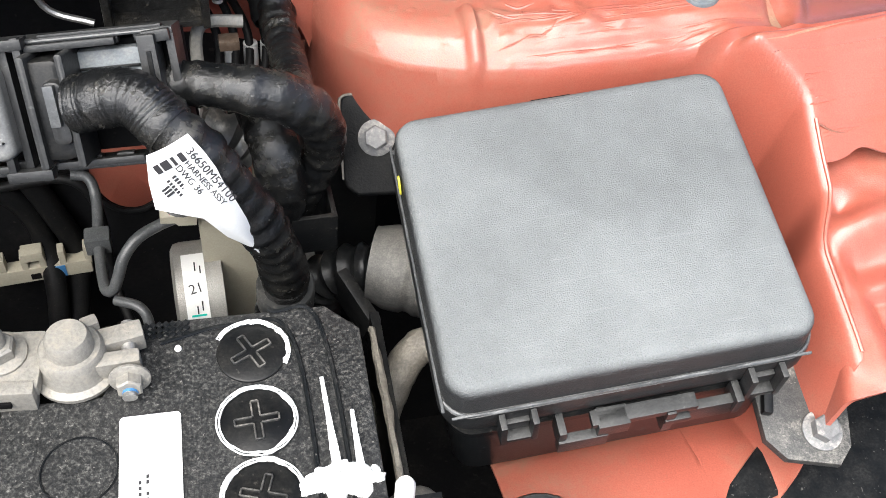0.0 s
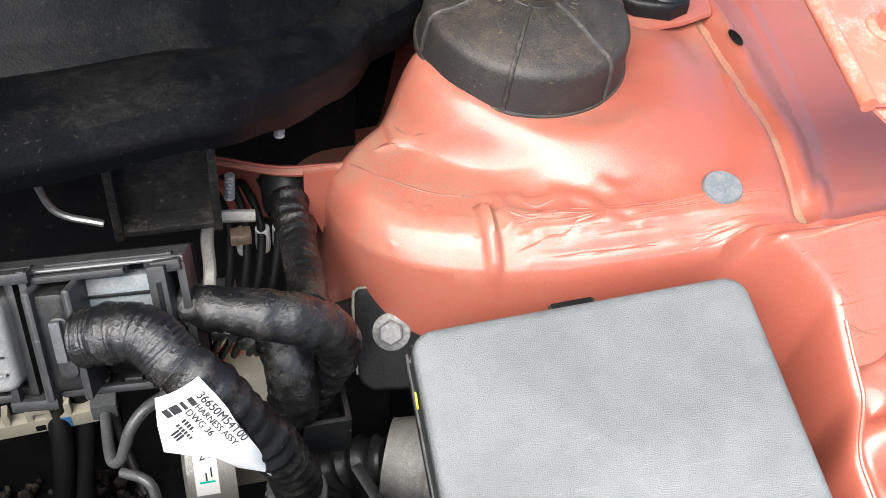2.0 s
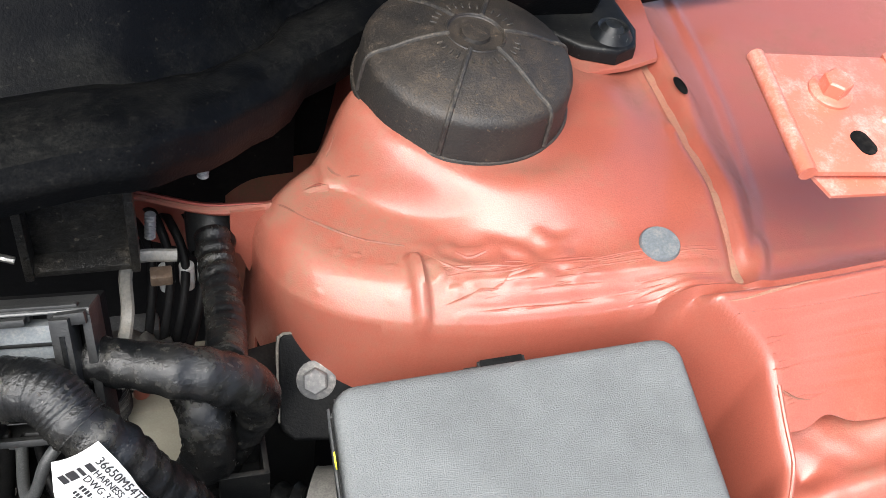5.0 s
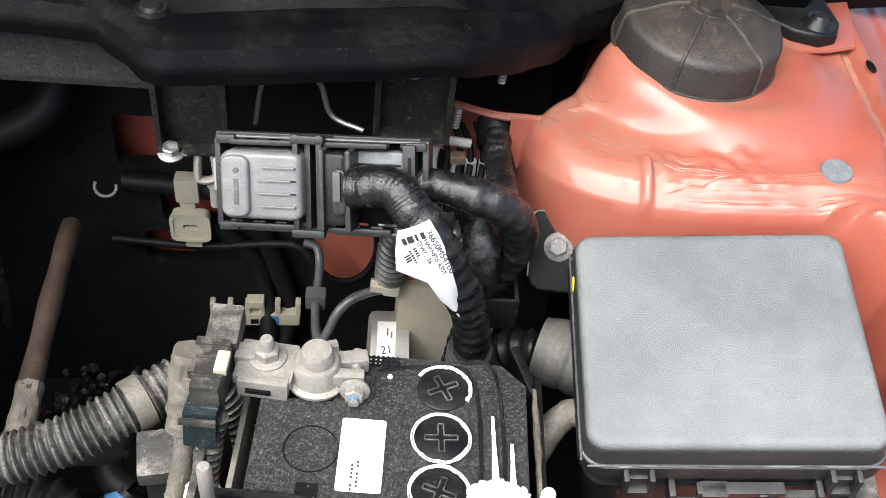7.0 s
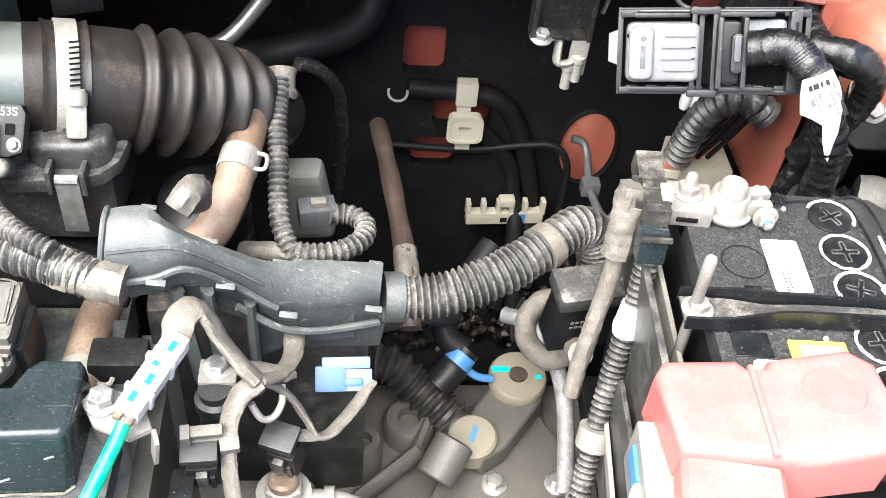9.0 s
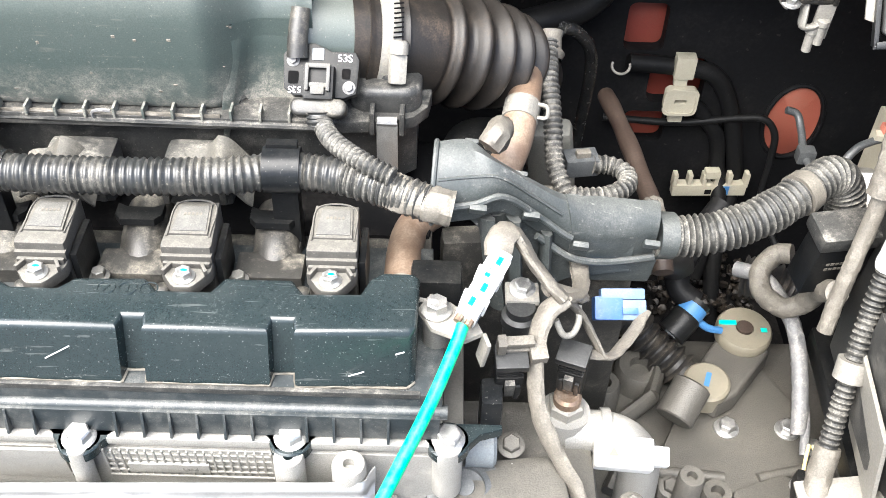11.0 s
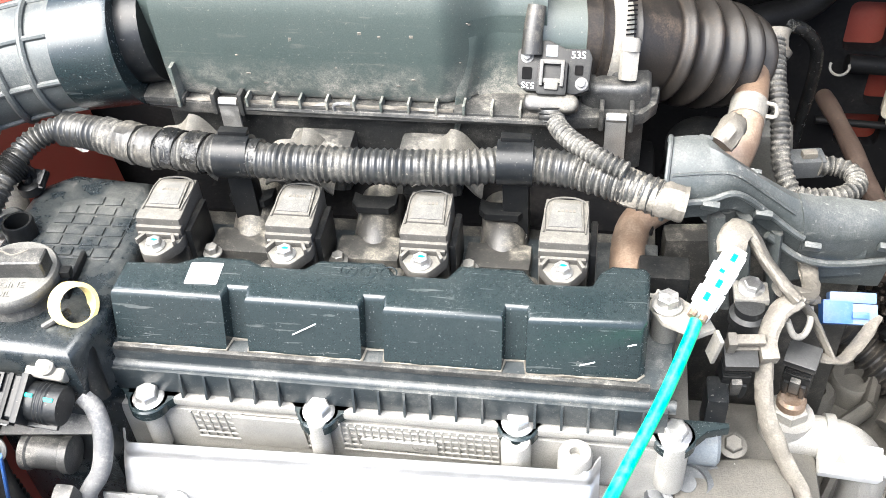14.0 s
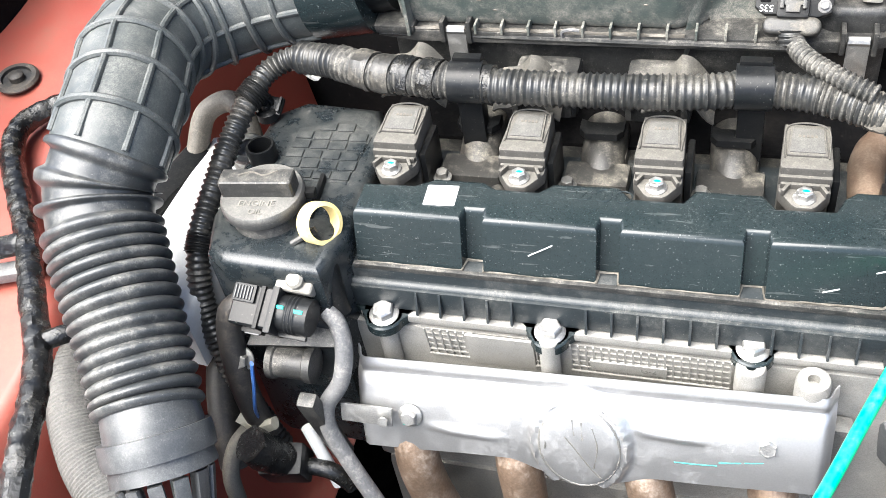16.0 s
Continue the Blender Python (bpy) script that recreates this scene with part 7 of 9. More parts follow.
part("rim", tube([(-0.156, 0.080, 0.934), (0.11, 0.076, 0.934)], 0.0024, 8, 0.02), DIRTY, air)
for k in range(12):
    x = -0.088 + 0.0175 * k
    part("gusset", box(0.0016, 0.010, 0.007, at(x, 0.0805, 0.937), 0.0005), AIRBOX, air)
part("fin", box(0.0025, 0.018, 0.030, at(-0.133, 0.082, 0.936), 0.0008), AIRBOX, air)
part("pad", box(0.030, 0.022, 0.006, at(-0.145, 0.086, 0.936), 0.0025), DIRTY, air)
part("corner", prism(rounded(0.044, 0.044, 0.012, 6), 0.937, 0.954, 0.006, 3, m=at(0.144, 0.110, 0)), DIRTY, air)
part("corner_boss", lathe([(0.011, 0), (0.010, 0.003), (0.006, 0.0045), (0, 0.0045)], 24, at(0.146, 0.110, 0.953)), DIRTY, air)
for x in (-0.1015, 0.1455):
    cl = part("clip", box(0.013, 0.0018, 0.036, at(x, 0.0775, 0.902), 0.0008), STEEL, air, "sprung steel clip")
    part("hook", tube([(x - 0.006, 0.0785, 0.9385), (x + 0.006, 0.0785, 0.9385)], 0.0030, 8, 0.004), STEEL, cl)
    for s in (-0.009, 0.009):
        part("guide", box(0.003, 0.012, 0.016, at(x + s, 0.081, 0.930), 0.001), DIRTY, cl)
part("hook", tube([(-0.030, 0.079, 0.930), (-0.031, 0.076, 0.940), (-0.026, 0.075, 0.943), (-0.020, 0.076, 0.942)], 0.0011, 6, 0.002), WIRE_GREY, air)
rr = random.Random(3)
for k in range(16):
    u, v = rr.uniform(0.1, 0.95), rr.uniform(0.12, 0.34)
    p = Vector(tank(u, v))
    part("scuff", box(rr.uniform(0.0008, 0.003), 0.0004, rr.uniform(0.0005, 0.002), Matrix.Translation(p) @ at(0, -0.0001, 0, -50 * (v - 0.3), 0, 0), 0.0002, 1), WRAP, air, "pale scuff")
# flow sensor
maf = thing("air_flow_sensor", "black air flow sensor with its plug on the air box", "sensor", axes((0.107, 0.1075, 0.9645), (1, -0.05, 0.02), (0.0, 0.70, 0.72)))
part("plate", prism([(-0.0215, -0.014), (-0.0225, 0.006), (-0.0170, 0.012), (-0.004, 0.013), (0.006, 0.0085), (0.020, 0.0085), (0.0225, 0.004), (0.0215, -0.016), (0.014, -0.019), (-0.016, -0.018)], -0.004, 0.003, 0.001), BLACK, maf)
for x, y, w, h in ((-0.0160, -0.0075, 0.0060, 0.0075), (0.0150, -0.0045, 0.0050, 0.0060)):
    part("recess", prism(rounded(w, h, 0.001), 0.0030, 0.0034, m=at(x, y, 0)), DARK, maf)
part("tower", tube([(-0.0140, 0.004, 0.004), (-0.0138, 0.016, 0.007), (-0.0125, 0.032, 0.009)], lambda s, t: 0.0064 - 0.0008 * s / t, 18, 0.002), RUNNER, maf, "dusty round snout")
part("screw", hexhead(0.0026, 0.0028, at(-0.0165, 0.0025, 0.003)), WIRE_GREY, maf)
part("screw", hexhead(0.0026, 0.0028, at(0.0170, -0.0125, 0.003)), WIRE_GREY, maf)
part("code", prism(rounded(0.007, 0.007, 0.0005), 0.003, 0.0036, m=at(-0.002, 0.0065, 0)), GREY_PLUG, maf)
letters("print", "53S", 0.0062, at(0.0140, 0.0045, 0.0032), PAPER, maf)
letters("print", "53S", 0.0056, at(-0.0150, -0.0145, 0.0032, 0, 0, 180), PAPER, maf)
pg = part("plug", box(0.0180, 0.0200, 0.0110, at(0.0, -0.0110, 0.0), 0.0022), BLACK, maf, "dusty black plug")
for x in (-0.0062, 0.0062):
    part("rail", box(0.0022, 0.0150, 0.0046, at(x, -0.0090, 0.0100), 0.0007), RUNNER, pg)
part("bridge", box(0.0146, 0.0028, 0.0030, at(0.0, -0.0020, 0.0112), 0.0007), RUNNER, pg)
part("bridge", box(0.0146, 0.0028, 0.0026, at(0.0, -0.0130, 0.0106), 0.0007), RUNNER, pg)
part("catch", box(0.0080, 0.0050, 0.0030, at(0.0, -0.0160, 0.0106), 0.0008), RUNNER, pg, "worn grey catch")
part("shoulder", prism(rounded(0.0330, 0.0110, 0.005), -0.002, 0.0080, 0.003, 3, m=at(0.0, -0.0250, 0)), RUNNER, pg)
part("neck", tube([(0.0, -0.0270, 0.003), (0.0005, -0.0350, 0.001)], ribs(0.0082, 0.0012, 0.003), 16, 0.0006), CONDUIT, pg, "ribbed neck")
single("sensor_lead", tube([(0.107, 0.090, 0.948), (0.110, 0.078, 0.942), (0.119, 0.060, 0.944), (0.136, 0.043, 0.945), (0.152, 0.035, 0.942)], ribs(0.0062, 0.0012, 0.0036), 14, 0.0009), CONDUIT_DUSTY, "dusty corrugated lead of the flow sensor", "cable")

# ---- intake hose ----
hose = thing("intake_hose", "dusty brown-black ribbed intake hose with a steel clamp", "intake hose")
AX = [(0.116, 0.1505, 0.957), (0.140, 0.1565, 0.953), (0.168, 0.165, 0.945), (0.194, 0.176, 0.934), (0.217, 0.192, 0.920), (0.233, 0.212, 0.902), (0.241, 0.232, 0.878)]


def bellows(s, t):
    k = smooth(0.054, 0.060, s) * (1 - smooth(0.128, 0.132, s))
    w = abs(math.cos(math.pi * (s - 0.062) / 0.0162)) ** 2.6
    return 0.0338 - 0.0045 * k + 0.0088 * k * w - 0.0075 * smooth(0.085, 0.15, s)


part("bellows", tube(AX, bellows, 40, 0.0012), HOSE_BROWN, hose, sharp=70)
part("cuff", tube([(0.124, 0.1525, 0.9557), (0.147, 0.1586, 0.9511)], lambda s, t: 0.0352 + 0.0012 * (math.exp(-(s / 0.002) ** 2) + math.exp(-((s - t) / 0.002) ** 2)), 40, 0.001), HOSE_BROWN, hose)
cl = part("clamp", tube([(0.1305, 0.1542, 0.9545), (0.1415, 0.1571, 0.9523)], 0.0366, 40, 0.002), LEAD, hose, "steel worm clamp")
cd = Vector((0.95, 0.25, -0.18)).normalized()
cn = Vector((-0.02, -0.86, 0.50)).normalized()
cn = (cn - cd * cn.dot(cd)).normalized()
cm = Matrix((cd, cn.cross(cd).normalized(), cn)).transposed().to_4x4()
cm.translation = Vector((0.1395, 0.1565, 0.9527)) + cn * 0.0368
part("screw_box", box(0.0105, 0.020, 0.008, cm @ at(0, -0.014, -0.002), 0.003), LEAD, cl)
part("screw", lathe([(0.0058, 0), (0.0058, 0.006), (0.0045, 0.008), (0, 0.008)], 16, cm @ at(0, -0.006, 0.003, -90, 0, 0)), LEAD, cl)
g = bmesh.new()
for k in range(9):
    box(0.0060, 0.0010, 0.0012, cm @ at(0.0, 0.004 + 0.0028 * k, 0.0 - 0.00035 * k * k * 0.12, 0, 0, 8), 0, into=g)
part("thread", g, DARK, cl)
single("lift_eye", box(0.028, 0.004, 0.016, at(0.140, 0.196, 0.975, 0, 0, 20), 0.003), BLACK, "black moulded tab behind the intake hose", "tab")

# ---- loom along the engine ----
LOOM = [(-0.200, 0.064, 0.931), (-0.170, 0.058, 0.932), (-0.139, 0.0485, 0.932), (-0.087, 0.044, 0.932), (-0.058, 0.041, 0.932), (0.012, 0.041, 0.932), (0.06, 0.044, 0.932), (0.089, 0.051, 0.931), (0.125, 0.047, 0.931), (0.150, 0.038, 0.930), (0.172, 0.030, 0.928)]
eng = thing("engine_loom", "black corrugated loom along the engine, dusty at its ends", "wiring loom")
part("conduit", tube(LOOM, ribs(0.0114, 0.0016, 0.0042), 20, 0.0010), CONDUIT, eng, sharp=75)
part("sleeve", tube(LOOM[1:4], ribs(0.0122, 0.0013, 0.0042), 18, 0.0010), CONDUIT_DUSTY, eng, "dusty conduit sleeve", sharp=75)
for k, (x, y) in enumerate(((-0.150, 0.0518), (-0.134, 0.0480), (-0.121, 0.0470), (-0.104, 0.0455))):
    part("wrap", tube([(x - 0.006, y + 0.0018, 0.932), (x + 0.006, y - 0.0015, 0.932)], 0.0128, 18, 0.001, rough=0.1, lap=0.005), RUNNER if k < 2 else TAPE, eng, "tape wrap", sharp=32)
part("wrap", tube([(-0.072, 0.0435, 0.932), (-0.064, 0.0430, 0.932)], 0.0121, 18, 0.002, rough=0.06), TAPE, eng, "black tape wrap")
part("dusty_end", tube(LOOM[8:], ribs(0.0114, 0.002, 0.0050), 18, 0.0011), CONDUIT_DUSTY, eng, "dusty end of the conduit")
part("twine", tube([(0.150, 0.038, 0.930), (0.172, 0.030, 0.928), (0.186, 0.028, 0.926)], 0.0105, 18, 0.0012, rough=0.16, lap=0.006), WRAP, eng, "crumpled dusty tape", sharp=32)
for x, y in ((-0.081, 0.0440), (0.0885, 0.0505)):
    c = part("collar", tube([(x - 0.0105, y, 0.932), (x + 0.0105, y + 0.0005, 0.932)], 0.0134, 22, 0.002), BLACK_CLEAN, eng, "black plastic holder")
    part("catch", box(0.018, 0.006, 0.004, at(x, y + 0.006, 0.9435), 0.001), BLACK, c)
    part("post", box(0.016, 0.012, 0.06, at(x, y + 0.004, 0.862), 0.002), BLACK, c)
LEFT = [(-0.178, 0.060, 0.932), (-0.200, 0.068, 0.930), (-0.222, 0.060, 0.924), (-0.231, 0.040, 0.917), (-0.238, 0.012, 0.903), (-0.240, -0.015, 0.892), (-0.243, -0.055, 0.870), (-0.239, -0.080, 0.832), (-0.219, -0.101, 0.782), (-0.200, -0.11, 0.73)]
lf = thing("side_loom", "black corrugated loom bending down the timing end", "wiring loom")
part("conduit", tube(LEFT, ribs(0.0085, 0.0017, 0.0042), 18, 0.0010), CONDUIT, lf, sharp=75)
for p, q, r in (((-0.2285, 0.0455, 0.9185), (-0.2335, 0.0345, 0.9145), (-0.2205, 0.0470, 0.901)), ((-0.2415, -0.050, 0.873), (-0.2420, -0.060, 0.866), (-0.2225, -0.0580, 0.872))):
    c = part("tie", tube([p, q], lambda s, t: 0.0098 + 0.0004 * math.sin(s * 2 * math.pi / 0.002), 18, 0.0006), BLACK, lf)
    part("clip", box(0.0110, 0.0130, 0.0040, at(*r, 25, 10, 0), 0.0015), BLACK_CLEAN, c)
    for dx in (-0.0042, 0.0042):
        part("clip_wall", box(0.0018, 0.0110, 0.0060, at(*r, 25, 10, 0) @ at(dx, 0, 0.002), 0.0006), BLACK_CLEAN, c)
    part("strap", tube([p, Vector(p).lerp(Vector(r), 0.5) + Vector((0, 0, 0.004)), r], 0.0026, 8, 0.002, flat=0.5), BLACK, c)
# dusty gasket tongues under the loom
for x, z, c in ((-0.125, 0.925, TONGUE), (-0.050, 0.918, TONGUE), (0.045, 0.922, TONGUE)):
    t = sheet(lambda u, v: (x + 0.022 * u, 0.072 + 0.014 * v, z - 0.016 * abs(u) + 0.006 * v + 0.003 * math.sin(u * 5)), steps(-1, 1, 14), steps(-1, 1, 5))
    single("rubber_tongue", thicken(t, 0.0015), c, "creased pale rubber tongue behind the loom", "rubber flap", group="rubber tongues")
for x in (-0.060, 0.012):
    t = thing("runner_bracket", "dusty black intake runner between the coils", "intake runner", group="intake runners")
    part("body", box(0.042, 0.03, 0.03, at(x + 0.02, 0.085, 0.885), 0.006), DIRTY, t)
    for s in (0.0, 0.034):
        part("cheek", box(0.004, 0.016, 0.020, at(x + s + 0.003, 0.068, 0.895), 0.001), RUNNER, t)
# near-black filler stands for the shade under the air box
single("intake_valley", box(0.33, 0.10, 0.12, at(0.01, 0.115, 0.75), 0.01), DARK, "near-black block filling the intake side of the engine", "engine side", kind="structure")


# ---- loom duct and big conduit ----
duct = thing("loom_duct", "dusty black plastic loom duct beside the engine", "loom duct")
BACK = [(0.177, 0.057, 0.951), (0.194, 0.059, 0.951), (0.208, 0.053, 0.944), (0.23, 0.056, 0.927), (0.254, 0.062, 0.91), (0.278, 0.074, 0.899), (0.316, 0.082, 0.889)]
FRONT = [(0.175, 0.031, 0.925), (0.198, 0.035, 0.926), (0.215, 0.041, 0.927), (0.237, 0.049, 0.906), (0.259, 0.049, 0.889), (0.282, 0.054, 0.881), (0.314, 0.065, 0.876)]


def between(pts, u):
    """A point on a smooth line through pts, u from 0 to 1."""
    f = min(u, 0.9999) * (len(pts) - 1)
    k = int(f)
    p = [Vector(pts[max(0, min(len(pts) - 1, k + d))]) for d in (-1, 0, 1, 2)]
    t = f - k
    return 0.5 * (2 * p[1] + (p[2] - p[0]) * t + (2 * p[0] - 5 * p[1] + 4 * p[2] - p[3]) * t * t + (3 * p[1] - p[0] - 3 * p[2] + p[3]) * t ** 3)


def duct_ring(u, grow=0.0):
    b_, f_ = between(BACK, u), between(FRONT, u)
    fat = 0.0060 - 0.0015 * u + grow
    out = Vector((0, -0.55, 0.83))
    return [b_ + Vector((0, 0.010, -0.034)), b_ + Vector((0, 0.004, -0.006)) + out * grow, b_ + out * grow, b_.lerp(f_, 0.22) + out * fat, b_.lerp(f_, 0.62) + out * (fat + 0.001), f_.lerp(b_, 0.12) + out * fat * 0.75, f_ + out * grow, f_ + Vector((0, 0.003, -0.016 - 3 * grow))]


def duct_skin(us, grow=0.0):
    b = bmesh.new()
    rings = [[b.verts.new(p) for p in duct_ring(u, grow)] for u in us]
    for p, q in zip(rings, rings[1:]):
        for k in range(len(p) - 1):
            b.faces.new((p[k], p[k + 1], q[k + 1], q[k]))
    if not grow:
        b.faces.new(rings[0])
        b.faces.new(rings[-1])
    bmesh.ops.recalc_face_normals(b, faces=b.faces)
    return b


part("channel", duct_skin(steps(0, 1, 60)), DUCT_MAT, duct, sharp=40)
part("cover", thicken(duct_skin(steps(0.66, 1.004, 24), 0.0016), 0.0010), DUCT_MAT, duct, "clipped duct cover", sharp=40)
part("lip", tube([between(FRONT, u) + Vector((0, -0.0015, -0.001)) for u in steps(0.0, 0.66, 20)], 0.0022, 8, 0.003), DUCT_MAT, duct)
part("lip", tube([between(FRONT, u) + Vector((0, -0.002, -0.016)) for u in steps(0.5, 1.0, 16)], 0.0024, 8, 0.003), DUCT_MAT, duct)
part("crease", tube([between(BACK, u).lerp(between(FRONT, u), 0.66) + Vector((0, -0.0036, 0.0056)) for u in steps(0.02, 0.62, 16)], 0.0010, 6, 0.003), DUCT_MAT, duct)
part("end_rim", tube([p + Vector((-0.001, 0, 0)) for p in duct_ring(0.0)[1:]], 0.0016, 8, 0.003), DUCT_MAT, duct)
for u in (0.18, 0.46, 0.70, 0.97):
    part("tab", box(0.010, 0.004, 0.006, Matrix.Translation(between(FRONT, u)) @ at(0, -0.002, -0.006, 25, 8, 0), 0.0012), DUCT_MAT, duct)
    part("tab", box(0.008, 0.003, 0.004, Matrix.Translation(between(BACK, u)) @ at(0, 0.002, -0.004, 20, 8, 0), 0.0012), DUCT_MAT, duct)
part("button", lathe([(0.0045, 0), (0.004, 0.0012), (0.0022, 0.0008), (0, 0.001)], 18, at(0.190, 0.0540, 0.9480, 38, 0, 0)), DUCT_MAT, duct)
skirt = prism([(0.184, 0.915), (0.216, 0.920), (0.240, 0.900), (0.264, 0.882), (0.300, 0.872), (0.300, 0.850), (0.262, 0.846), (0.246, 0.838), (0.238, 0.872), (0.224, 0.882), (0.204, 0.890)], -0.0015, 0.0015, 0.0006)
for v in skirt.verts:
    v.co = Vector((v.co.x, 0.052 + 0.10 * (v.co.x - 0.2) + v.co.z, v.co.y))
bmesh.ops.recalc_face_normals(skirt, faces=skirt.faces)
part("skirt", skirt, DUCT_MAT, duct, "thin skirt under the duct")
part("skirt", box(0.046, 0.020, 0.026, at(0.292, 0.074, 0.836, 0, 8, 8), 0.003), DUCT_MAT, duct)
for p, q in (((0.206, 0.046, 0.905), (0.216, 0.034, 0.842)), ((0.222, 0.046, 0.905), (0.228, 0.034, 0.838)), ((0.243, 0.052, 0.890), (0.246, 0.040, 0.828))):
    part("strut", tube([p, q], 0.0034, 8, 0.01, flat=2.2), DUCT_MAT, duct)
big = thing("battery_conduit", "thick dusty corrugated conduit from the duct to the battery", "conduit")
CON = [(0.316, 0.077, 0.866), (0.335, 0.079, 0.864), (0.358, 0.082, 0.866), (0.386, 0.092, 0.871), (0.412, 0.108, 0.876), (0.434, 0.124, 0.879), (0.448, 0.130, 0.872), (0.456, 0.128, 0.85), (0.457, 0.122, 0.82)]
part("end_cuff", tube([Vector(CON[0]), Vector(CON[0]).lerp(Vector(CON[1]), 0.6)], 0.0152, 22, 0.002), DUCT_MAT, big, "smooth cuff in the duct")
part("tape", tube([CON[4], Vector(CON[4]).lerp(Vector(CON[5]), 0.35)], 0.0147, 20, 0.0012, rough=0.06), WRAP, big, "dusty tape band")
part("pipe", tube(CON, ribs(0.0142, 0.0028, 0.0046), 22, 0.0011), CONDUIT_DUSTY, big, sharp=75)
relay = thing("relay_box", "dusty black relay box with worn white print", "relay", at(0.440, 0.094, 0.815, 8, 0, 10))
part("body", box(0.040, 0.022, 0.048, None, 0.002, taper=0.94), BLACK, relay)
part("cap", box(0.044, 0.026, 0.012, at(0, 0, 0.046), 0.003), DIRTY, relay)
b = bmesh.new()
for r in range(2):
    for k in range(7 - 3 * r):
        box(0.0022, 0.0003, 0.0022, at(-0.010 + 0.0032 * k, -0.0113, 0.030 - 0.005 * r), 0, into=b)
part("print", b, WRAP, relay)
side = thing("battery_cable", "dusty cables with a white tape mark beside the battery tray", "cable")
part("conduit", tube([(0.464, 0.068, 0.925), (0.461, 0.062, 0.905), (0.458, 0.054, 0.880), (0.452, 0.042, 0.845), (0.446, 0.026, 0.815), (0.441, 0.010, 0.785), (0.436, -0.006, 0.755)], ribs(0.0070, 0.0013, 0.0042), 16, 0.001), CONDUIT_DUSTY, side)
part("cord", tube([(0.453, 0.082, 0.938), (0.449, 0.078, 0.912), (0.446, 0.072, 0.885), (0.440, 0.062, 0.855), (0.436, 0.056, 0.832), (0.434, 0.05, 0.81)], 0.0054, 16, 0.0013, rough=0.1, lap=0.009), WRAP, side, sharp=32)
part("cord", tube([(0.452, 0.09, 0.946), (0.450, 0.084, 0.930), (0.447, 0.076, 0.905)], 0.0085, 16, 0.0013, rough=0.18, lap=0.007), WRAP, side, sharp=32)
part("tape", tube([(0.4585, 0.0555, 0.886), (0.4555, 0.049, 0.868)], 0.0084, 12, 0.003, rough=0.2), WHITE, side, "white tape mark")
part("tape_end", box(0.012, 0.002, 0.008, at(0.466, 0.050, 0.873, 20, 20, 0), 0.0008), WHITE, side)
part("clamp", tube([(0.4455, 0.024, 0.812), (0.4435, 0.018, 0.800)], 0.0105, 12, 0.003), LEAD, side)
part("clamp_bolt", box(0.018, 0.006, 0.008, at(0.454, 0.016, 0.803), 0.0015), LEAD, side)
part("tail", tube([(0.437, -0.004, 0.758), (0.432, -0.020, 0.735), (0.428, -0.05, 0.715), (0.424, -0.09, 0.70)], 0.0085, 16, 0.0014, rough=0.1, lap=0.010), WRAP, side, sharp=32)
part("loop", tube([(0.437, 0.060, 0.836), (0.441, 0.082, 0.815), (0.449, 0.105, 0.790), (0.446, 0.112, 0.772), (0.435, 0.118, 0.760), (0.425, 0.138, 0.755), (0.426, 0.155, 0.762), (0.438, 0.164, 0.770), (0.448, 0.160, 0.775)], 0.0078, 16, 0.0014, rough=0.12, lap=0.010), WRAP, side)
part("plate", box(0.003, 0.07, 0.075, at(0.459, -0.012, 0.745, 0, -10, -6), 0.002), LEAD, side, "dusty steel plate")
part("plate", box(0.05, 0.04, 0.004, at(0.443, -0.035, 0.735, 0, -12, 0), 0.002), LEAD, side)
single("ribbed_boot", tube([(0.428, 0.185, 0.725), (0.448, 0.175, 0.728), (0.475, 0.165, 0.72)], ribs(0.018, 0.003, 0.005), 18, 0.0013), RUBBER, "dusty ribbed rubber boot deep in the bay", "boot")

# ---- tan coolant hoses ----
coolant = thing("coolant_hose", "tan rubber coolant hose with spring clamps", "coolant hose")
part("hose", tube([(0.236, 0.188, 0.914), (0.2335, 0.165, 0.911), (0.230, 0.143, 0.906), (0.225, 0.122, 0.897), (0.215, 0.106, 0.886), (0.197, 0.097, 0.878), (0.177, 0.090, 0.871), (0.163, 0.078, 0.866), (0.158, 0.055, 0.866), (0.1575, 0.028, 0.868), (0.1575, 0.004, 0.868)], 0.0112, 20, 0.003), TAN, coolant)
part("union", tube([(0.243, 0.215, 0.912), (0.238, 0.195, 0.915), (0.2345, 0.172, 0.912)], 0.0100, 16, 0.003), PIPE_BROWN, coolant, "brown pipe end")
for p, q in (((0.2318, 0.154, 0.909), (0.2292, 0.140, 0.905)), ((0.1577, 0.022, 0.868), (0.1575, 0.010, 0.868))):
    c = part("clamp", tube([p, q], 0.0122, 18, 0.002), LEAD, coolant, "pale spring clamp")
    part("ear", tube([Vector(q) + Vector((0.011, -0.003, 0.006)), Vector(q) + Vector((0.017, -0.003, 0.006)), Vector(q) + Vector((0.018, 0.006, 0.008)), Vector(q) + Vector((0.012, 0.009, 0.008))], 0.0014, 6, 0.002), LEAD, c)

# ---- thin wrapped leads by the firewall side of the engine ----
lead = thing("knock_lead", "dusty wrapped lead with a grey plug", "cable")
part("sleeve", tube([(0.252, 0.212, 0.920), (0.251, 0.185, 0.912), (0.253, 0.155, 0.897), (0.2545, 0.128, 0.880), (0.262, 0.112, 0.868), (0.270, 0.104, 0.855)], ribs(0.0068, 0.0012, 0.0042), 14, 0.001), CONDUIT_DUSTY, lead)
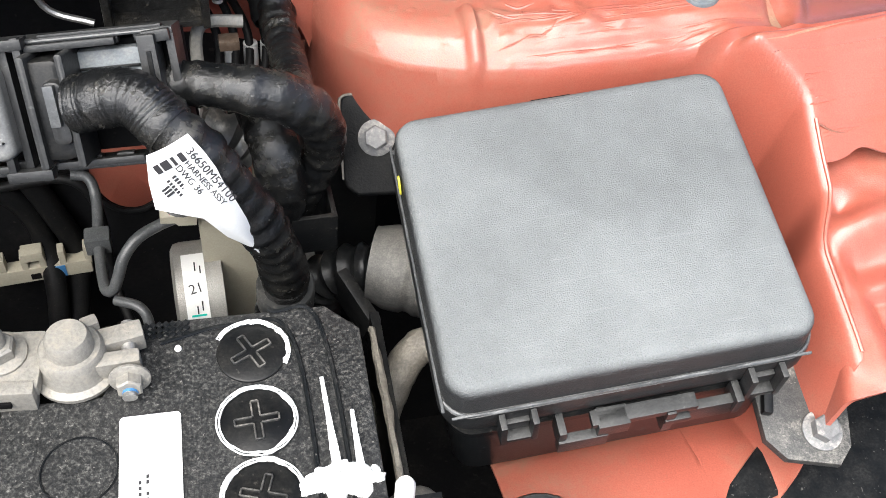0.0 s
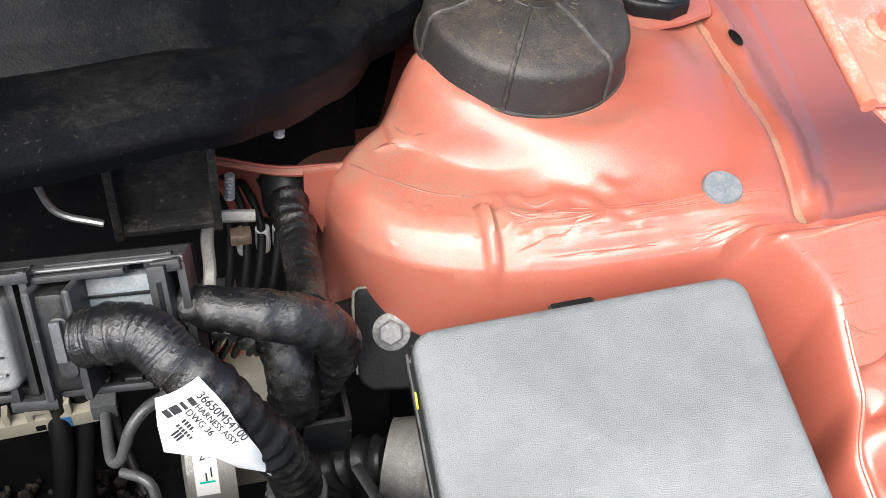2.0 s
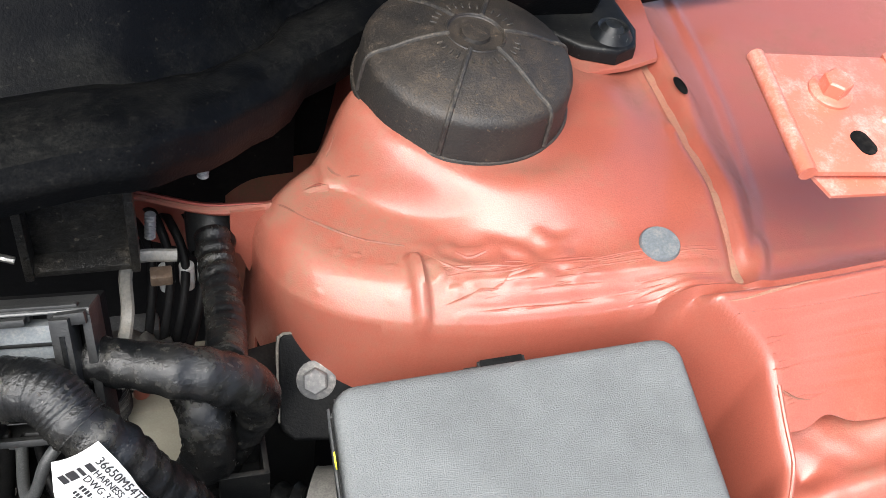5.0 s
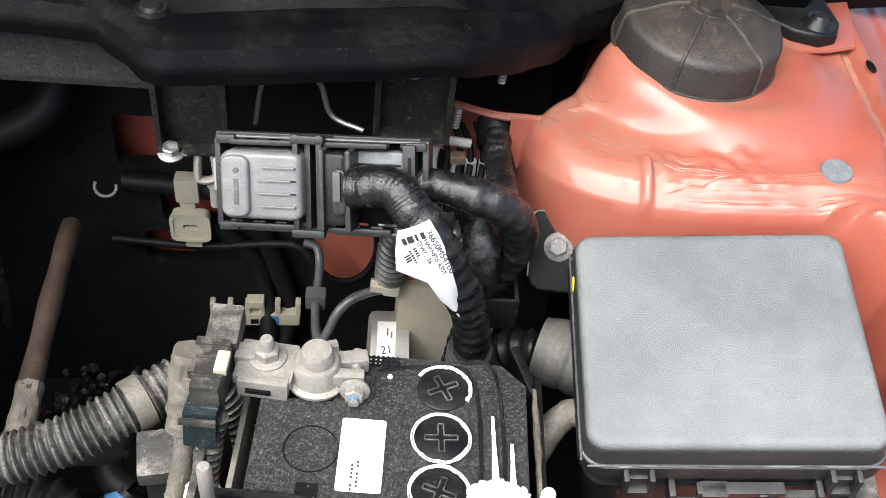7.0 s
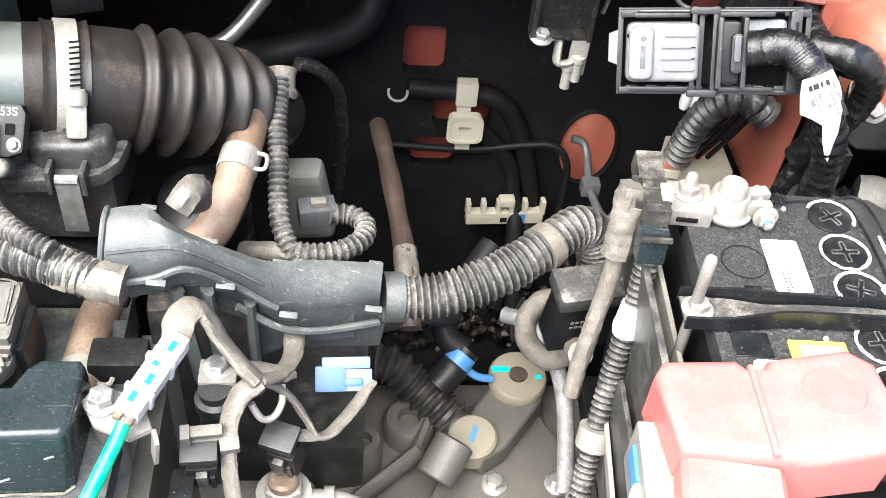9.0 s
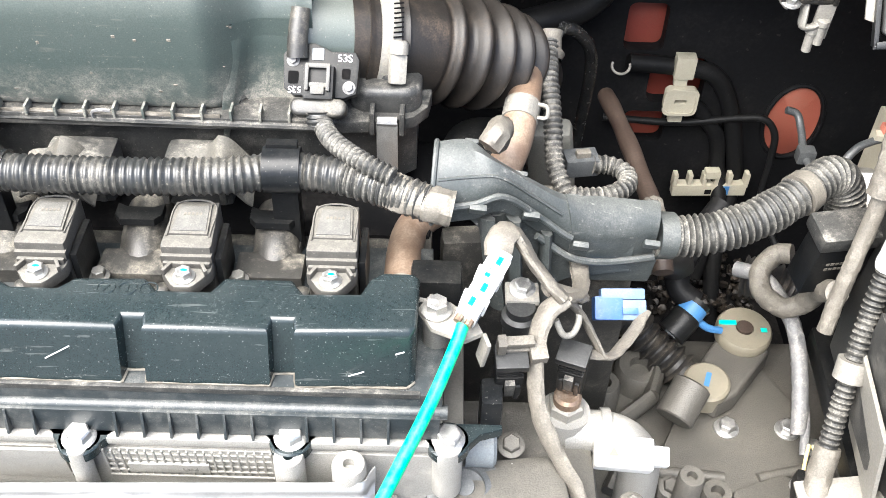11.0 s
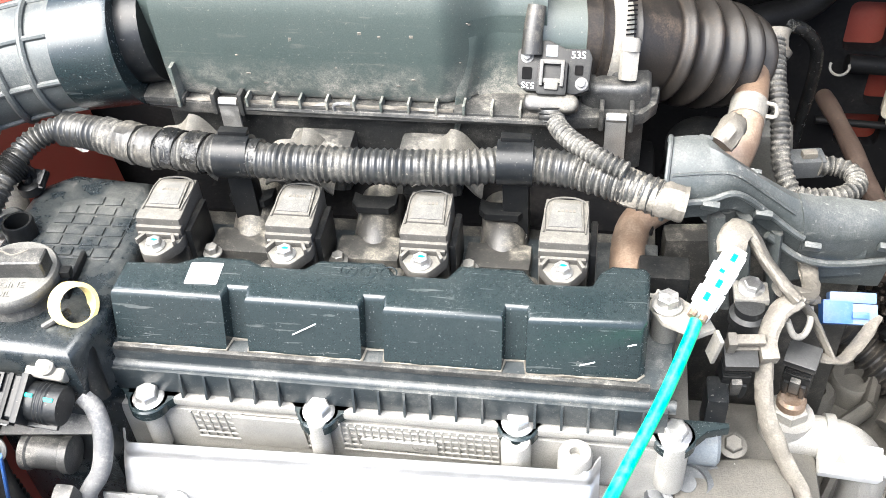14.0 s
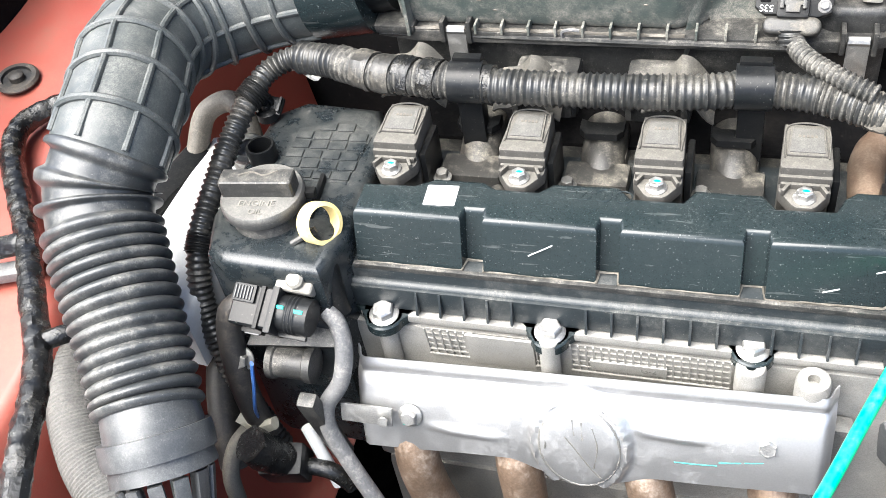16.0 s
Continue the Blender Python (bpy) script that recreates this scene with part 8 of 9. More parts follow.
part("cap", lathe([(0.0085, 0), (0.011, 0.004), (0.0085, 0.008), (0.0085, 0.016), (0.010, 0.020), (0, 0.022)], 16, at(0.2525, 0.206, 0.910, -50, 0, 0)), WRAP, lead)
part("elbow", tube([(0.262, 0.226, 0.924), (0.272, 0.232, 0.918), (0.285, 0.240, 0.90), (0.290, 0.25, 0.87), (0.290, 0.26, 0.82), (0.286, 0.26, 0.76)], 0.0048, 14, 0.003), TAPE, lead)
part("loop", tube([(0.262, 0.112, 0.868), (0.275, 0.112, 0.866), (0.292, 0.117, 0.864), (0.305, 0.130, 0.862), (0.306, 0.146, 0.860), (0.296, 0.154, 0.860), (0.284, 0.153, 0.861)], ribs(0.0072, 0.0014, 0.0046), 14, 0.001), CONDUIT_DUSTY, lead)
part("plug", box(0.024, 0.016, 0.014, at(0.276, 0.156, 0.853, 0, 0, 10), 0.002), CONN_GREY, lead, "dusty grey plug")
part("plug_latch", box(0.010, 0.006, 0.005, at(0.277, 0.155, 0.866, 0, 0, 10), 0.001), WRAP, lead)
part("stub", tube([(0.262, 0.112, 0.866), (0.245, 0.118, 0.862), (0.232, 0.124, 0.855)], 0.0062, 16, 0.0013, rough=0.12, lap=0.007), WRAP, lead, sharp=32)
single("grey_casting", box(0.037, 0.022, 0.070, at(0.270, 0.232, 0.772, 8, -8, -6), 0.010, 4), GREY_MOULD, "pale grey casting behind the engine", "casting")
single("thermo_housing", lathe([(0.028, 0), (0.028, 0.02), (0.026, 0.022), (0.026, 0.035), (0.028, 0.037), (0.028, 0.05), (0.02, 0.055), (0, 0.055)], 26), BLACK, "black ribbed round housing under the intake hose", "housing", at(0.208, 0.155, 0.83, 12, 0, 0))
single("twisted_lead", tube([(0.206, 0.075, 0.934), (0.212, 0.082, 0.940), (0.214, 0.092, 0.934), (0.212, 0.10, 0.918)], 0.0078, 16, 0.0013, rough=0.2, lap=0.006), WRAP, "crumpled dusty wrapped lead above the duct", "cable")

# ---- white plug, green sleeve, bracket ----
wp = thing("lambda_plug", "white sensor plug with green marks", "connector", axes((0.2035, -0.0145, 0.9085), (0.020, 0.042, 0.006), (-0.9, 0.42, 0.25)))
part("body", box(0.046, 0.0125, 0.013, at(0, 0, -0.0065), 0.002), WHITE, wp)
for x in (-0.012, 0.006):
    part("flange", box(0.003, 0.015, 0.014, at(x, 0, -0.0068), 0.001), WHITE, wp)
part("rail", box(0.026, 0.004, 0.004, at(0.004, -0.005, 0.005), 0.001), WHITE, wp)
for k, x in enumerate((-0.016, -0.005, 0.005, 0.015)):
    part("mark", box(0.006, 0.003, 0.0005, at(x, 0.001 * (-1) ** k, 0.0065), 0.0002, 1), GREEN_MARK, wp)
for y in (-0.003, 0.003):
    part("seal", tube([(-0.022, y, 0), (-0.027, y, -0.0005)], 0.0022, 8, 0.002), RUST, wp)
single("green_sleeve", tube([(0.1925, -0.0375, 0.902), (0.188, -0.050, 0.897), (0.175, -0.082, 0.886), (0.154, -0.128, 0.874), (0.130, -0.182, 0.866), (0.098, -0.24, 0.85), (0.06, -0.29, 0.80)], 0.0036, 16, 0.004), GREEN, "bright green plastic sleeve over a lead", "cable")
bk = thing("plug_bracket", "pale bent steel bracket for the sensor plug", "bracket")
part("plate", prism([(0.168, -0.018), (0.176, -0.032), (0.194, -0.040), (0.204, -0.034), (0.200, -0.024), (0.186, -0.012), (0.172, -0.010)], 0.890, 0.893, 0.001), LEAD, bk)
part("leg", box(0.0025, 0.009, 0.020, at(0.203, -0.036, 0.872, 8, 6, 20), 0.001), LEAD, bk)
part("bolt", hexhead(0.0062, 0.008, at(0.1785, -0.0195, 0.8935), washer=1.4), STEEL, bk)
part("post", lathe([(0.0075, 0), (0.0075, 0.05), (0, 0.05)], 16, at(0.1785, -0.0195, 0.84)), ALLOY, bk)

# ---- leads on the gearbox end of the engine ----
wires = thing("sensor_leads", "tangle of dusty taped sensor leads at the engine end", "wiring loom")
LEADS = (
    ([(0.2115, 0.008, 0.909), (0.2135, 0.018, 0.915), (0.2215, 0.0245, 0.912), (0.233, 0.0145, 0.899), (0.243, 0.006, 0.890), (0.2505, 0.001, 0.884)], 0.0096, WRAP),
    ([(0.2520, 0.002, 0.884), (0.2415, -0.004, 0.879), (0.2370, -0.012, 0.870), (0.2360, -0.019, 0.860), (0.2365, -0.027, 0.846), (0.2390, -0.036, 0.832), (0.2450, -0.045, 0.818), (0.2540, -0.054, 0.804), (0.265, -0.066, 0.788), (0.272, -0.085, 0.765)], 0.0076, WRAP),
    ([(0.2505, 0.002, 0.885), (0.259, 0.009, 0.870), (0.267, 0.011, 0.856), (0.274, 0.008, 0.843), (0.280, 0.003, 0.834), (0.287, 0.006, 0.831), (0.296, 0.017, 0.831), (0.304, 0.029, 0.832), (0.3105, 0.041, 0.833)], 0.0056, WRAP),
    ([(0.264, 0.074, 0.872), (0.2655, 0.062, 0.863), (0.2668, 0.044, 0.860), (0.264, 0.026, 0.866), (0.257, 0.010, 0.876), (0.250, 0.002, 0.884)], 0.0070, WRAP),
    ([(0.241, 0.010, 0.882), (0.250, 0.014, 0.878), (0.260, 0.016, 0.872), (0.266, 0.022, 0.866)], 0.0066, WRAP),
    ([(0.280, 0.003, 0.834), (0.272, 0.000, 0.838), (0.266, -0.001, 0.842)], 0.0050, WRAP),
)
for pts, r, m_ in LEADS:
    part("lead", tube(pts, lambda s, t, r=r: r * (0.80 + 0.05 * math.sin(s * 90)), 20, 0.0011, rough=0.16, lap=0.015, flat=0.50), m_, wires, sharp=24)
lead_clip = part("clip", box(0.010, 0.012, 0.009, at(0.2365, -0.0185, 0.858, 20, 0, 10), 0.0012), WRAP, wires, "pale grey clip round a lead")
part("arm", box(0.020, 0.006, 0.004, at(0.224, -0.0185, 0.862, 15, 0, 6), 0.0010), WRAP, lead_clip)
part("arm", box(0.020, 0.006, 0.004, at(0.224, -0.0200, 0.869, 15, 0, 6), 0.0010), WRAP, lead_clip)
part("arm", box(0.005, 0.008, 0.014, at(0.2155, -0.0195, 0.861, 15, 0, 6), 0.0010), WRAP, lead_clip)
blue = thing("blue_plug", "blue and pale grey sensor plug", "connector", at(0.294, 0.044, 0.832, 40, 0, 2))
part("body", box(0.018, 0.015, 0.013, at(-0.007, 0, -0.006), 0.0016), BLUE, blue)
part("shell", box(0.016, 0.013, 0.012, at(0.009, -0.001, -0.006), 0.0016), BLUE_GREY, blue)
part("top", box(0.028, 0.007, 0.010, at(0.002, 0.009, -0.003), 0.0016), BLUE_GREY, blue)
part("catch", box(0.010, 0.004, 0.003, at(0.006, -0.002, 0.006), 0.0008), BLUE, blue)
for m, lab in ((at(0.2215, -0.019, 0.842, 14, 0, 4), "slim black sensor plug with ribbed sides"), (at(0.2625, 0.000, 0.824, 14, 0, -20), "dusty black plug on a brass sensor")):
    t = thing("sensor_plug", lab, "connector", m, group="engine end plugs")
    part("body", box(0.017, 0.014, 0.026, at(0, 0, -0.020), 0.003), BLACK, t)
    part("neck", box(0.013, 0.011, 0.012, at(0, 0, 0.005), 0.002), BLACK, t)
    for k in range(3):
        part("rib", box(0.0145, 0.0125, 0.0016, at(0, 0, 0.007 + 0.0032 * k), 0.0005), BLACK, t)
    part("latch", box(0.006, 0.004, 0.014, at(0.0, -0.0085, -0.010), 0.001), DIRTY, t)
    for s in (-0.005, 0.005):
        part("slot", box(0.003, 0.003, 0.016, at(s, -0.0072, -0.018), 0.0006), BLACK_CLEAN, t)
    part("hood", box(0.019, 0.016, 0.006, at(0.0, 0.0, 0.016), 0.0016), UNIT, t)
valve = thing("oil_control_valve", "dusty black oil control valve with a pale bolt", "valve", at(0.2275, 0.006, 0.842))
part("body", lathe([(0.0095, 0), (0.0095, 0.016), (0.0110, 0.017), (0.0110, 0.023), (0.0085, 0.025), (0.0085, 0.030), (0, 0.031)], 24), UNIT, valve)
part("bolt", hexhead(0.0052, 0.006, at(0.001, 0.012, 0.032, 10, 0, 20)), STEEL, valve)
part("ear", box(0.020, 0.016, 0.004, at(0.001, 0.010, 0.028), 0.0015), LEAD, valve)
single("wire_loop", tube([(0.247, -0.004, 0.872), (0.252, -0.006, 0.862), (0.258, -0.003, 0.859), (0.262, 0.004, 0.862), (0.262, 0.012, 0.868)], 0.0020, 10, 0.002), LEAD, "pale stiff wire loop between the taped leads", "wire")
brass = thing("temperature_sensor", "brass hexagon sensor in a cast water outlet", "sensor", at(0.2615, -0.005, 0.788))
part("hex", hexhead(0.0115, 0.011, None, washer=1.05), LEAD, brass)
part("brass", lathe([(0.0088, 0.008), (0.0088, 0.016), (0.007, 0.018), (0, 0.018)], 18), RUST, brass, "orange brass collar")
outlet = thing("water_outlet", "cast alloy water outlet with an elbow", "water outlet")
part("body", tube([(0.260, -0.006, 0.70), (0.261, -0.006, 0.765), (0.2615, -0.005, 0.790)], 0.016, 20, 0.005), ALLOY_PALE, outlet)
part("elbow", tube([(0.262, -0.010, 0.775), (0.288, -0.011, 0.776), (0.304, -0.014, 0.769), (0.312, -0.019, 0.752), (0.313, -0.024, 0.70)], 0.0135, 20, 0.004), ALLOY_PALE, outlet)
part("collar", tube([(0.284, -0.0110, 0.776), (0.290, -0.0112, 0.776)], 0.0158, 20, 0.002), ALLOY_PALE, outlet)
endc = thing("engine_end_casting", "cast alloy housing at the engine end with bolts", "engine casting")
part("body", box(0.09, 0.12, 0.12, at(0.235, -0.045, 0.655), 0.012, 4), ALLOY_GRIMY_SHADED, endc)
part("web", box(0.13, 0.018, 0.22, at(0.245, 0.085, 0.64, 0, 0, 6), 0.006), RUNNER, endc, "grimy dark rear web")
part("pod", box(0.07, 0.06, 0.03, at(0.225, -0.075, 0.766, 0, 0, 8), 0.010, 4), ALLOY_GRIMY_SHADED, endc)
part("flange", box(0.012, 0.10, 0.07, at(0.190, -0.015, 0.765), 0.003), ALLOY_GRIMY_SHADED, endc)
part("solenoid", box(0.013, 0.020, 0.036, at(0.2120, -0.030, 0.803), 0.004), BLACK_CLEAN, endc, "black valve body")
part("valve_cap", lathe([(0.012, 0), (0.012, 0.016), (0.010, 0.018), (0, 0.018)], 20, at(0.198, -0.046, 0.806, 0, 90, 0)), GREY_PLUG, endc)
for x, y, z in ((0.226, -0.036, 0.794), (0.300, -0.06, 0.770), (0.345, 0.0, 0.70)):
    part("bolt", hexhead(0.0056, 0.006, at(x, y, z, 15, 0, 0)), ALLOY_GRIMY_SHADED, endc)
for x, y, r in ((0.300, -0.048, 0.008), (0.352, -0.012, 0.009)):
    part("boss", lathe([(r, 0), (r, 0.03), (r * 0.9, 0.032), (r * 0.4, 0.032), (r * 0.4, 0.026), (0, 0.026)], 18, at(x, y, 0.70)), ALLOY_GRIMY_SHADED, endc)
part("rib", box(0.06, 0.006, 0.012, at(0.32, -0.06, 0.715, 0, 0, -20), 0.003), ALLOY_GRIMY_SHADED, endc)
round_cap = thing("filter_cap", "pale grey ribbed round cap low on the engine", "cap", at(0.198, -0.066, 0.790, 14, 0, 0))
part("disc", lathe([(0.024, -0.03), (0.024, 0.0), (0.0225, 0.003), (0.016, 0.0035), (0.0155, 0.006), (0.012, 0.0075), (0.0115, 0.005), (0.006, 0.005), (0.0055, 0.008), (0, 0.008)], 36), CONN_GREY, round_cap)
for k in range(2):
    part("bolt", hexhead(0.0055, 0.006, at((-0.026, 0.028)[k], 0.012, -0.004)), STEEL, round_cap)
whitec = thing("white_plug", "white plug lying on the gearbox casing", "connector", at(0.297, -0.026, 0.772, 25, 0, -4))
part("body", box(0.036, 0.020, 0.014, None, 0.002), WHITE, whitec)
part("nib", box(0.012, 0.012, 0.010, at(0.022, 0.0, 0.002), 0.0015), WHITE, whitec)
part("mark", prism([(-0.010, -0.003), (-0.003, -0.003), (-0.0065, 0.003)], 0.014, 0.0144), YELLOW_PRINT, whitec)

# ---- gearbox ----
gear = thing("gearbox", "dusty cast alloy gearbox casing", "gearbox")
cas = box(0.24, 0.24, 0.10, at(0.40, 0.06, 0.555), 0.016, 4)
part("casing", cas, ALLOY_GRIMY_SHADED, gear)
part("deck", prism([(0.33, -0.05), (0.46, -0.06), (0.475, 0.08), (0.44, 0.15), (0.39, 0.13), (0.35, 0.05)], 0.655, 0.668, 0.004, 2), ALLOY_GRIMY_SHADED, gear)
for p, q in (((0.335, 0.035, 0.668), (0.395, 0.030, 0.668)), ((0.40, -0.04, 0.668), (0.45, -0.015, 0.668)), ((0.36, -0.045, 0.668), (0.385, 0.02, 0.668)), ((0.42, 0.03, 0.668), (0.46, 0.04, 0.668))):
    part("rib", tube([p, q], 0.0045, 10, 0.01), ALLOY_GRIMY_SHADED, gear)
part("boss", lathe([(0.012, 0), (0.011, 0.018), (0.010, 0.02), (0.005, 0.02), (0.005, 0.012), (0, 0.012)], 22, at(0.383, 0.008, 0.664)), ALLOY_GRIMY_SHADED, gear)
for x, y in ((0.452, 0.075), (0.405, 0.075), (0.447, 0.018)):
    part("bolt", hexhead(0.0065, 0.008, at(x, y, 0.668)), STEEL, gear)
part("neck", box(0.10, 0.10, 0.08, at(0.33, 0.11, 0.56), 0.02, 4), ALLOY_GRIMY_SHADED, gear)
for k in range(4):
    part("web", box(0.004, 0.06, 0.05, at(0.30 + 0.022 * k, 0.075, 0.60, 10, 0, 0), 0.001), ALLOY_GRIMY_SHADED, gear)
for x, y, r, h in ((0.345, 0.13, 0.020, 0.075), (0.31, 0.10, 0.014, 0.09), (0.355, 0.175, 0.016, 0.06)):
    part("boss", lathe([(r, 0), (r, h - 0.004), (r * 0.85, h), (r * 0.45, h), (r * 0.4, h - 0.008), (0, h - 0.008)], 24, at(x, y, 0.60)), ALLOY_GRIMY_SHADED, gear)
for p, q in (((0.30, 0.06, 0.665), (0.35, 0.10, 0.672)), ((0.35, 0.10, 0.672), (0.37, 0.16, 0.665)), ((0.31, 0.02, 0.66), (0.33, 0.06, 0.668)), ((0.43, -0.05, 0.669), (0.47, 0.0, 0.669))):
    part("rib", tube([p, q], 0.006, 10, 0.01, flat=1.4), ALLOY_GRIMY_SHADED, gear)
part("plate", prism(rounded(0.05, 0.04, 0.008, 5), 0.668, 0.674, 0.002, m=at(0.425, 0.005, 0, 0, 0, 20)), ALLOY_GRIMY_SHADED, gear)
for x, y in ((0.405, -0.012), (0.447, 0.020), (0.395, -0.045), (0.345, 0.045), (0.465, 0.055)):
    part("bolt", hexhead(0.0052, 0.006, at(x, y, 0.674, 0, 0, 25)), STEEL, gear)
shift = thing("shift_mechanism", "dusty gear shift lever and damper with blue and green marks", "shift mechanism")
arm = prism([(0.396, 0.082), (0.376, 0.098), (0.392, 0.128), (0.420, 0.170), (0.446, 0.160), (0.446, 0.135), (0.412, 0.092)], 0.672, 0.690, 0.004, 3)
part("arm", arm, ALLOY_GRIMY_SHADED, shift)
d1 = part("disc", lathe([(0.0215, -0.004), (0.0225, 0.0), (0.0225, 0.007), (0.021, 0.009), (0.0075, 0.0095), (0.007, 0.008), (0, 0.008)], 36, at(0.427, 0.151, 0.692, 4, 0, 0)), CREAM_SHADED, shift, "pale round disc")
part("hub", lathe([(0.0068, 0.0), (0.0066, 0.0105), (0, 0.0105)], 18, at(0.427, 0.151, 0.692, 4, 0, 0)), PIPE_BROWN, d1)
part("mark", box(0.014, 0.0045, 0.0004, at(0.414, 0.155, 0.7016, 4, 0, 0), 0), GREEN_MARK, d1)
part("mark", box(0.005, 0.004, 0.0004, at(0.442, 0.148, 0.7012, 4, 0, 0), 0), GREEN_MARK, d1)
d2 = part("disc", lathe([(0.0175, -0.012), (0.018, 0.0), (0.018, 0.005), (0.016, 0.007), (0, 0.0075)], 30, at(0.389, 0.099, 0.690, 6, -4, 0)), CREAM_SHADED, shift, "cream bush")
part("mark", box(0.004, 0.013, 0.0004, at(0.389, 0.099, 0.6975, 6, -4, -20), 0), BLUE_MARK, d2)
part("damper", lathe([(0, 0.0), (0.0165, 0.0), (0.0178, 0.0015), (0.0178, 0.036), (0.015, 0.038), (0, 0.038)], 32, at(0.3590, 0.0660, 0.690, 62, 0, 145) @ Matrix.Scale(0.82, 4)), ALLOY_GRIMY_SHADED, shift, "round alloy damper")
joint = part("joint", tube([(0.386, 0.155, 0.725), (0.374, 0.144, 0.715), (0.364, 0.136, 0.707)], lambda s, t: 0.0105 + 0.0018 * smooth(0.012, 0.016, s), 20, 0.002), BLACK, shift, "black link joint")
part("socket", lathe([(0.0055, 0), (0.005, 0.0012), (0, 0.0004)], 16, axes((0.3637, 0.1357, 0.7066), (0.6, -0.8, 0), (0.45, 0.35, -0.8))), GREY_PLUG, joint)
part("band", tube([(0.383, 0.1525, 0.7225), (0.377, 0.1465, 0.7175)], 0.0112, 20, 0.002), BLUE_MARK, joint, "blue paint band")
part("bar", tube([(0.382, 0.147, 0.716), (0.394, 0.143, 0.708), (0.406, 0.144, 0.704)], 0.0030, 8, 0.003), BLUE_MARK, joint, "blue painted link")
part("bellows", tube([(0.376, 0.130, 0.672), (0.352, 0.148, 0.686), (0.330, 0.160, 0.70), (0.30, 0.165, 0.70)], ribs(0.017, 0.005, 0.009), 20, 0.0018), RUBBER, shift, "black rubber bellows")
part("boot_end", tube([(0.384, 0.122, 0.668), (0.371, 0.134, 0.675)], 0.013, 14, 0.004), RUBBER, shift)
single("shift_cable", tube([(0.405, 0.215, 0.775), (0.384, 0.192, 0.758), (0.370, 0.172, 0.738), (0.372, 0.162, 0.729), (0.384, 0.154, 0.724)], 0.0098, 16, 0.003), HOSE_BLACK, "black rubber sleeve above the shift joint", "sleeve")
single("dark_pipe", tube([(0.29, 0.12, 0.80), (0.32, 0.125, 0.80), (0.35, 0.15, 0.78), (0.37, 0.18, 0.74)], 0.014, 16, 0.004), RUBBER, "dark rubber pipe below the duct", "hose")
for pts, r in (([(0.412, 0.168, 0.75), (0.43, 0.152, 0.755), (0.448, 0.12, 0.74), (0.452, 0.085, 0.715), (0.45, 0.055, 0.69)], 0.0062), ([(0.45, 0.10, 0.72), (0.456, 0.07, 0.70), (0.452, 0.04, 0.685)], 0.0035)):
    single("gearbox_lead", tube(pts, r, 12, 0.003, rough=0.1), WIRE_GREY, "dark sensor lead over the gearbox", "cable", group="gearbox leads")
rev = thing("reverse_switch_plug", "black plug with yellow wires on the gearbox", "connector", at(0.446, 0.012, 0.672, 10, 0, -15))
part("body", box(0.016, 0.026, 0.020, None, 0.003), BLACK, rev)
for s in (-0.003, 0.003):
    part("wire", tube([(s, 0.012, 0.016), (s, 0.022, 0.022), (s * 0.5, 0.032, 0.022)], 0.0014, 6, 0.002), YELLOW, rev)
for p, q, r in (((0.43, -0.10, 0.74), (0.49, -0.02, 0.75), 0.016), ((0.40, -0.12, 0.70), (0.47, -0.05, 0.73), 0.016)):
    single("grey_pipe", tube([p, Vector(p).lerp(Vector(q), 0.5) + Vector((0, 0, 0.004)), q], r, 18, 0.01), GREY_MOULD, "pale grey dusty pipe below the battery tray", "pipe", group="grey pipes")


# ---- air duct on the timing side ----
inlet = thing("inlet_duct", "black ribbed air inlet duct with a bellows hose", "air duct")
DUCT = [(-0.166, 0.120, 0.962), (-0.205, 0.118, 0.956), (-0.245, 0.110, 0.950), (-0.278, 0.090, 0.946), (-0.294, 0.058, 0.950), (-0.293, 0.022, 0.954), (-0.284, -0.012, 0.952), (-0.2797, -0.040, 0.9465), (-0.2814, -0.0530, 0.9392)]
part("elbow", tube(DUCT, lambda s, t: 0.0320 + 0.0065 * smooth(0.006, 0.030, s) - 0.0030 * smooth(0.06, 0.18, s), 36, 0.004), INLET, inlet, "smooth moulded elbow", sharp=60)
way, total = spline(DUCT, 0.002)
side = None
frames_ = []
for i, (s, c) in enumerate(way):
    d = (way[min(i + 1, len(way) - 1)][1] - way[max(i - 1, 0)][1]).normalized()
    side = d.cross(Vector((0, 0, 1))) if side is None else side
    side = (side - d * side.dot(d)).normalized()
    frames_.append((s, c, d, side, side.cross(d)))
last = 0.060
for s, c, d, sd, up in frames_:
    if s >= last and s < total - 0.004:
        last = s + 0.0270
        part("rib", tube([c + (sd * math.cos(a) + up * math.sin(a)) * (0.0392 - 0.0030 * smooth(0.06, 0.18, s)) for a in steps(0, 2 * math.pi, 28)], 0.0026, 8, 0.005), INLET, inlet)
for a in range(0, 360, 45):
    pts = [c + (sd * math.cos(radians(a)) + up * math.sin(radians(a))) * (0.0388 - 0.0030 * smooth(0.06, 0.18, s)) for s, c, d, sd, up in frames_ if 0.038 < s < total - 0.002]
    part("rib", tube(pts[::6] + [pts[-1]], 0.0022, 8, 0.006), INLET, inlet)
part("socket", tube([(-0.150, 0.126, 0.968), (-0.186, 0.122, 0.963)], 0.0330, 32, 0.004), BLACK_CLEAN, inlet)
part("sleeve", tube([(-0.164, 0.122, 0.963), (-0.184, 0.120, 0.960), (-0.205, 0.118, 0.957)], lambda s, t: 0.0425 - 0.0015 * s / t + 0.0008 * math.exp(-(s / 0.002) ** 2), 40, 0.002), COVER, inlet, "smooth dark sleeve")
